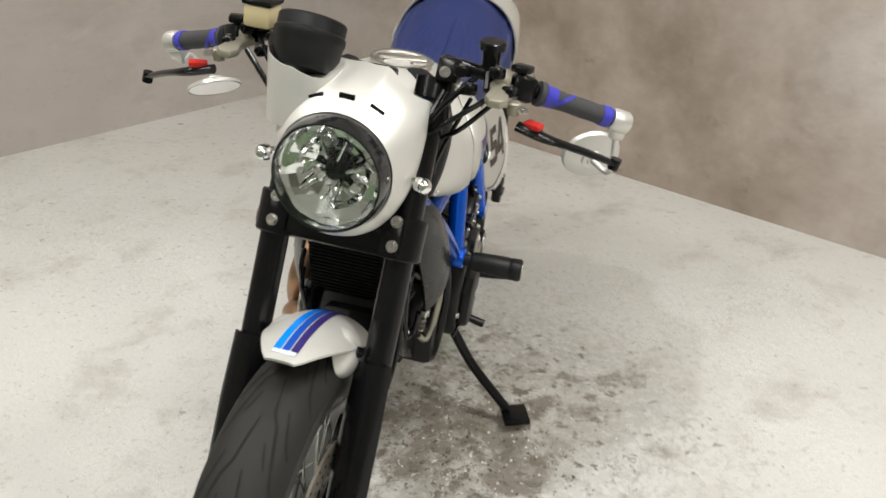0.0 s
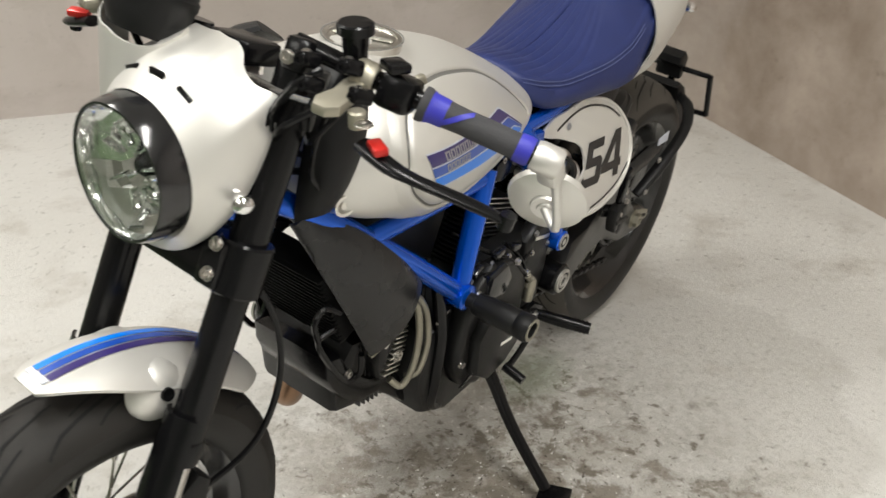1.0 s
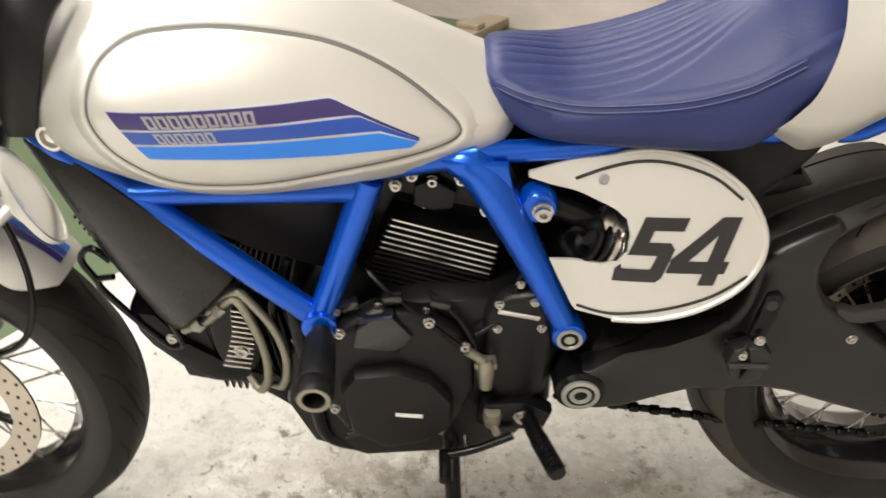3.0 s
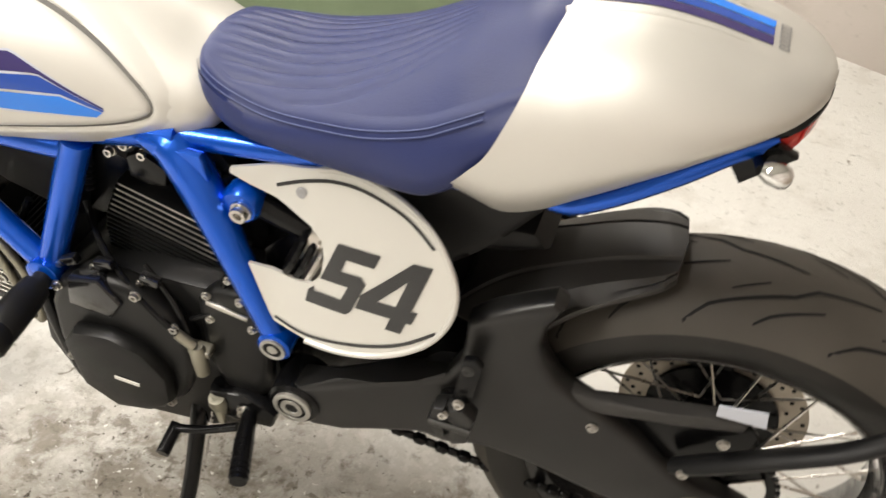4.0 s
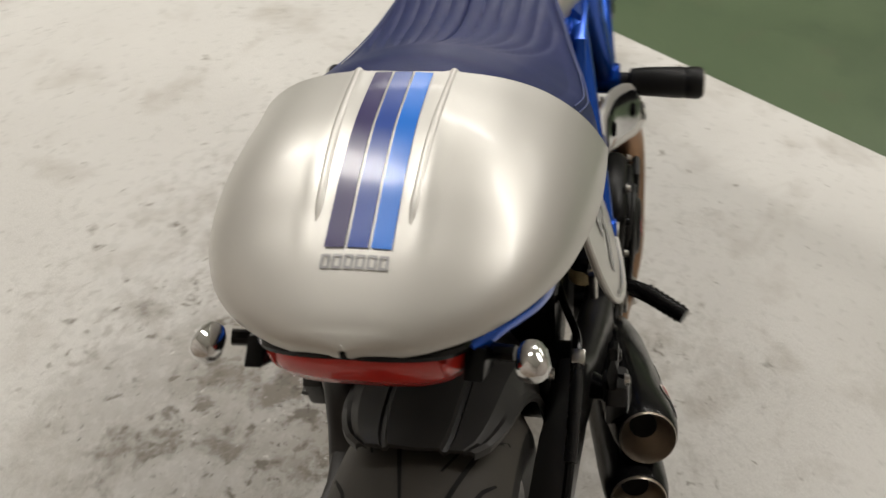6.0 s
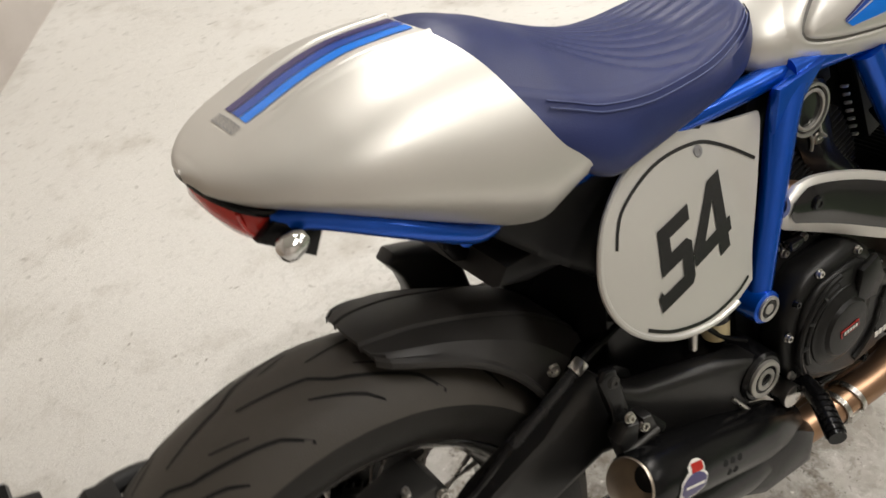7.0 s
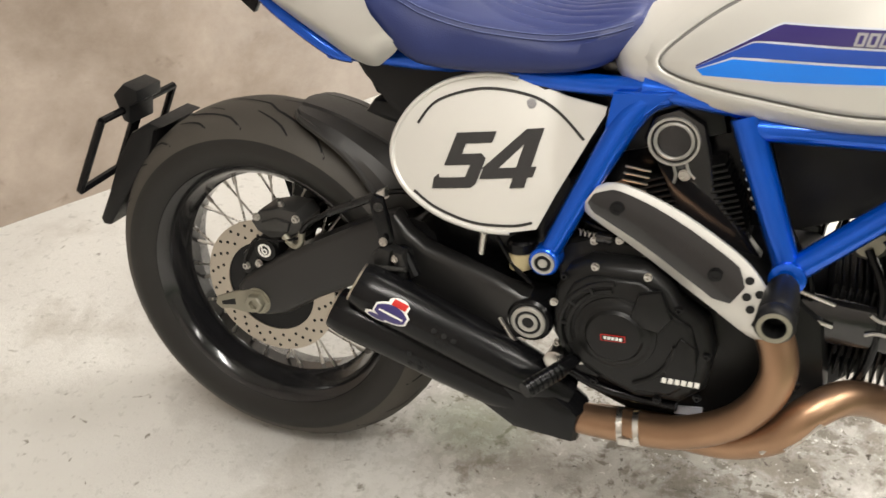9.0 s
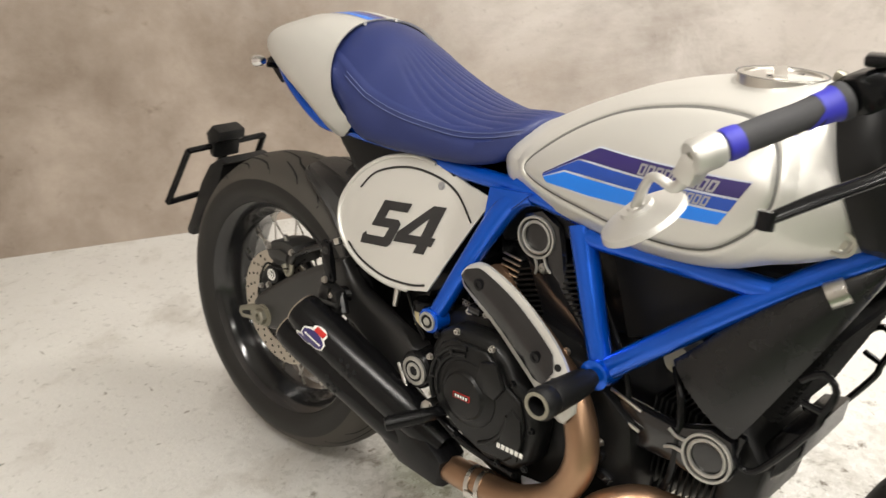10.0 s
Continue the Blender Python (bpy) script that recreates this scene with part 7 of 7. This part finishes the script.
for s in (1, -1):
    upper = spline([(1.165, 0.085, 0.450), (1.095, 0.116, 0.408), (1.02, 0.131, 0.344), (0.968, 0.138, 0.288), (0.946, 0.138, 0.258)] if s > 0 else [(1.165, -0.085, 0.436), (1.095, -0.116, 0.388), (1.02, -0.131, 0.322), (0.968, -0.138, 0.268), (0.946, -0.138, 0.246)], 5)
    lower = spline([(1.178, s * 0.072, 0.425), (1.135, s * 0.100, 0.335), (1.095, s * 0.116, 0.258), (1.056, s * 0.124, 0.186), (1.038, s * 0.124, 0.158)], 5)
    rows = []
    for i, (a, c) in enumerate(zip(upper, lower)):
        w_ = math.sin(math.pi * min(1, 0.25 + 0.75 * i / (len(upper) - 1)) * 0.5)
        ring = [a.lerp(c, f) + V((0.004, s * 0.020 * w_, 0.0)) * math.sin(math.pi * f) ** 0.8 for f in (k / 10 for k in range(11))]
        rows.append(ring + [p - V((0.003, s * 0.006, 0.0)) for p in ring[::-1]])
    bm = bmesh.new()
    skin(bm, rows)
    bp("cooler_shroud", bm, SHEEN, "matt black cooler shroud", sharp=50)
    fr = bmesh.new()
    loop = [(1.104, s * 0.108, 0.266), (1.128, s * 0.101, 0.282), (1.146, s * 0.099, 0.262), (1.134, s * 0.098, 0.226), (1.129, s * 0.098, 0.207), (1.097, s * 0.098, 0.155), (1.060, s * 0.100, 0.108), (1.038, s * 0.108, 0.118), (1.046, s * 0.112, 0.160)]
    tube_into(fr, loop, 0.005, 8, 3)
    tube_into(fr, [(1.135, s * 0.098, 0.228), (1.108, s * 0.104, 0.236)], 0.0045, 8)
    bp("shroud_guard", fr, BLACK, "black wire guard")
bp("belly_pan", prism([(1.106, 0.168), (1.101, 0.129), (1.087, 0.101), (1.053, 0.061), (1.011, 0.029), (0.967, 0.025), (0.931, -0.004), (0.872, -0.059), (0.855, -0.03), (0.925, 0.05), (0.99, 0.07), (1.04, 0.11), (1.07, 0.16)], -0.06, 0.097, 0.010), BLACK, "black belly guard")
bp("belly_bolt", bolt((1.055, 0.097, 0.118), (0, 1, 0), 0.007, 0.005), STEEL)
headc = bp("head_cover", prism([(0.995, 0.10), (0.985, 0.072), (0.945, 0.066), (0.93, 0.10), (0.928, 0.17), (0.945, 0.205), (0.985, 0.19), (0.998, 0.15)], 0.07, 0.112, 0.008), CASE, "black finned cylinder head side")
for k in range(12):
    f = k / 11
    bp("head_fin", box((0.950 + 0.018 * f - 0.006 * math.sin(math.pi * f), 0.114, 0.184 - 0.102 * f), (0.024 + 0.014 * f, 0.010, 0.0028), 0.0008, turn(0, -15 + 5 * f, 0)), ALU, "bright machined fin edge", headc)
bp("head_bolt", bolt((0.957, 0.116, 0.112), (0, 1, 0), 0.009, 0.007), STEEL, "", headc)
for pts in ([(1.03, 0.115, 0.150), (0.99, 0.126, 0.178), (0.952, 0.132, 0.220), (0.932, 0.134, 0.177), (0.922, 0.132, 0.118), (0.926, 0.128, 0.066), (0.940, 0.122, 0.040), (0.955, 0.108, 0.055)],
            [(0.99, 0.122, 0.186), (0.950, 0.128, 0.228), (0.925, 0.132, 0.205), (0.904, 0.132, 0.161), (0.895, 0.132, 0.107), (0.905, 0.128, 0.056), (0.925, 0.118, 0.048)]):
    bp("oil_line", tube(pts, 0.0062, 10), TITAN, "braided grey oil line")
for p_ in ((1.005, 0.124, 0.168), (0.972, 0.131, 0.202)):
    bp("line_fitting", lathe([(-0.008, 0.0), (-0.008, 0.009), (0.008, 0.009), (0.008, 0.0)], p_, (0.65, -0.1, -0.75), 6), STEEL)
bp("loom", tube([(0.88, 0.125, 0.22), (0.868, 0.14, 0.12), (0.862, 0.138, 0.02), (0.85, 0.13, -0.05), (0.79, 0.12, -0.085)], 0.011, 10), BLACK, "black ribbed hose loom")
# added black block standing in for the dark between the tubes
bp("shade_infill", prism([(1.09, 0.39), (0.785, 0.38), (0.832, 0.22), (0.93, 0.255), (1.02, 0.315)], -0.078, 0.078, 0.012), PLASTIC, "added matt black infill for the shade between the frame tubes")
bp("coil", lathe([(0, 0.0), (0, 0.028), (0.02, 0.03), (0.04, 0.02), (0.04, 0)], (0.93, -0.06, 0.225), (0, -1, 0.1), 24), TITAN, "grey horn")

# rear brake fluid reservoir and small fittings
rr_ = bp("rear_reservoir", lathe([(-0.022, 0.0), (-0.022, 0.017), (0.006, 0.018), (0.006, 0.0)], (0.475, -0.125, 0.165), (0, 0, 1), 24), FLUID, "yellowed rear brake reservoir")
bp("reservoir_lid", lathe([(0.006, 0.0), (0.006, 0.02), (0.02, 0.02), (0.024, 0.016), (0.024, 0)], (0.475, -0.125, 0.165), (0, 0, 1), 24), BLACK, "", rr_)
bp("drain_spout", tube([(0.425, -0.14, 0.20), (0.42, -0.142, 0.165)], [0.006, 0.005], 10), STEEL)
bp("return_spring", tube([(0.56 + 0.075 * k / 60, -0.128 + 0.0045 * math.sin(k * 1.3), 0.212 - 0.012 * k / 60 + 0.0045 * math.cos(k * 1.3)) for k in range(61)], 0.0012, 6, 1), STEEL)

# a worn plank on the painted driveway
plank = tagged(new("plank"), "dull worn wooden plank lying on the green painted floor", "plank")
plank.matrix_world = Matrix.Translation((0.66, -2.39, 0)) @ Matrix.Rotation(radians(54), 4, "Z")
WOOD = plain("dull_plank_wood", (0.30, 0.25, 0.18), 0.7, 0, 0, 8, 0.3, 0.2, 200)
pk = box((0, 0, 0.022), (0.62, 0.11, 0.044), 0.008)
part("board", pk, WOOD, plank)
part("batten", box((-0.12, 0.0, 0.055), (0.05, 0.1, 0.022), 0.003), WOOD, plank)

# footrests, gear lever, side stand
for s in (1, -1):
    def Q(x, y, z):
        return V((x, s * y, z))
    brk = prism([(0.63, 0.05), (0.575, 0.055), (0.535, 0.03), (0.545, 0.0), (0.60, -0.005), (0.64, 0.01)], s * 0.135, s * 0.165, 0.008)
    rest = bp("footrest", brk, BLACK, "black folding footrest")
    tip_ = Q(0.540, 0.268, 0.030) if s > 0 else Q(0.526, 0.262, 0.022)
    bm = tube([Q(0.572, 0.165, 0.03), Q(0.56, 0.205, 0.03), tip_], [0.010, 0.0125, 0.0115], 12, 4)
    bp("footrest_peg", bm, BLACK, "ribbed black peg", rest)
    for k in range(7):
        c = Q(0.558, 0.212, 0.03).lerp(tip_, k / 7)
        bp("peg_ridge", lathe([(-0.002, 0.0), (-0.002, 0.0134), (0.002, 0.0134), (0.002, 0)], c, tip_ - Q(0.558, 0.212, 0.03), 12), BLACK, "", rest)
    bp("footrest_bolt", bolt(Q(0.578, 0.167, 0.03), (0, s, 0), 0.009, 0.008), STEEL, "", rest)
gb = tube([(0.59, 0.175, 0.0), (0.64, 0.18, -0.022), (0.682, 0.185, -0.03)], 0.006, 10)
tube_into(gb, [(0.684, 0.178, -0.031), (0.685, 0.222, -0.041)], 0.0095, 12)
bp("gear_lever", gb, BLACK, "black gear lever with rubber toe piece")
bp("gear_rod", tube([(0.622, 0.168, 0.04), (0.612, 0.172, 0.0)], 0.006, 8), TITAN)
bp("brake_pedal", tube([(0.545, -0.165, 0.012), (0.60, -0.160, -0.020), (0.67, -0.158, -0.032), (0.715, -0.165, -0.030)], 0.0075, 10), BLACK, "black rear brake pedal")
bp("pedal_pivot", lathe([(-0.02, 0.0), (-0.02, 0.016), (0.012, 0.016), (0.014, 0.012), (0.014, 0)], (0.543, -0.172, 0.026), (0, -1, 0), 20), STEEL, "", None)
stand = bp("side_stand", tube([(0.68, 0.118, -0.04), (0.675, 0.15, -0.075), (0.675, 0.215, -0.165), (0.682, 0.315, -0.262)], [0.015, 0.0125, 0.0115, 0.0115], 12), BLACK, "black side stand")
ft = bmesh.new()
box_into(ft, (0, 0, 0), (0.072, 0.062, 0.012), 0.003, turn(LEAN, 0, 18))
bmesh.ops.translate(ft, verts=ft.verts, vec=(0.69, 0.338, -0.270))
bp("stand_foot", ft, BLACK, "flat black stand foot", stand)
bp("stand_spring", tube([(0.655 - 0.0 * k, 0.128 + 0.0011 * k + 0.004 * math.sin(k * 1.4), -0.04 - 0.0016 * k + 0.004 * math.cos(k * 1.4)) for k in range(50)], 0.0014, 6, 1), STEEL, "", stand)

wp("frame_band", tube([(1.092, -0.102, 0.395), (1.11, -0.094, 0.408)], 0.0183, 16), STEEL, "bright steel band on the down tube")

for k in range(4):
    wp("spring_coil", lathe([(0.012 * k, 0.022), (0.012 * k + 0.002, 0.029), (0.012 * k + 0.006, 0.030), (0.012 * k + 0.009, 0.028), (0.012 * k + 0.010, 0.022)], (0.492, 0.115, 0.302), (-0.85, -0.1, -0.5), 24, closed=True), STEEL if k > 1 else BLACK, "bright shock spring collar" if k > 1 else "")

for pts, r in (([(0.70, 0.135, 0.232), (0.665, 0.148, 0.20), (0.645, 0.158, 0.165), (0.64, 0.160, 0.12)], 0.0038),
               ([(0.555, 0.12, 0.30), (0.585, 0.135, 0.25), (0.60, 0.145, 0.20), (0.64, 0.15, 0.17)], 0.0035), ([(0.88, 0.10, 0.26), (0.905, 0.115, 0.20), (0.90, 0.125, 0.12), (0.885, 0.125, 0.03)], 0.0055),
               ([(0.55, -0.11, 0.23), (0.60, -0.125, 0.215), (0.66, -0.13, 0.208), (0.72, -0.12, 0.17)], 0.004), ([(0.80, -0.10, 0.29), (0.845, -0.11, 0.22), (0.87, -0.115, 0.15), (0.86, -0.125, 0.06)], 0.0045),
               ([(0.93, -0.10, 0.22), (0.955, -0.115, 0.16), (0.95, -0.118, 0.06), (0.92, -0.11, -0.01)], 0.006), ([(0.44, -0.13, 0.19), (0.47, -0.14, 0.15), (0.50, -0.15, 0.13)], 0.0035)):
    bp("engine_hose", tube(pts, r, 8), BLACK, "black engine bay hose")
for x, y, z, a in ((0.745, 0.152, 0.236, 10), (0.685, 0.15, 0.225, -15), (0.80, 0.148, 0.222, 25), (0.565, 0.138, 0.258, 0), (0.86, 0.135, 0.16, 5)):
    bp("connector", box((x, y, z), (0.026, 0.014, 0.013), 0.003, turn(0, a, 0)), GLOSS, "black wiring connector")
    bp("case_screw", bolt((x + 0.018, y, z - 0.012), (0, 1, 0), 0.0045, 0.005), STEEL)
for x, z in ((0.785, 0.165), (0.80, 0.14), (0.775, 0.20), (0.585, 0.205), (0.62, 0.21), (0.845, 0.075)):
    bp("case_screw", bolt((x, -0.136, z), (0, -1, 0), 0.005, 0.006), STEEL)
for x, z, a in ((0.60, 0.212, 4), (0.64, 0.216, -6), (0.845, 0.055, 0), (0.86, 0.025, 20)):
    bp("connector", box((x, -0.14, z), (0.024, 0.014, 0.014), 0.003, turn(0, a, 0)), GLOSS, "black wiring connector")
for x, z in ((0.69, 0.378), (0.735, 0.372), (0.655, 0.395), (0.60, 0.372), (0.625, 0.332)):
    bp("head_bolt", bolt((x, 0.094, z), (0.05, 1, 0.1), 0.0058, 0.010), STEEL, "", rc)
for k in range(5):
    bp("gasket_fin", box((0.77 + 0.002 * k, 0.100, 0.345 - 0.010 * k), (0.012, 0.006, 0.003), 0.001, turn(0, 18, 0)), CASE, "", rc)
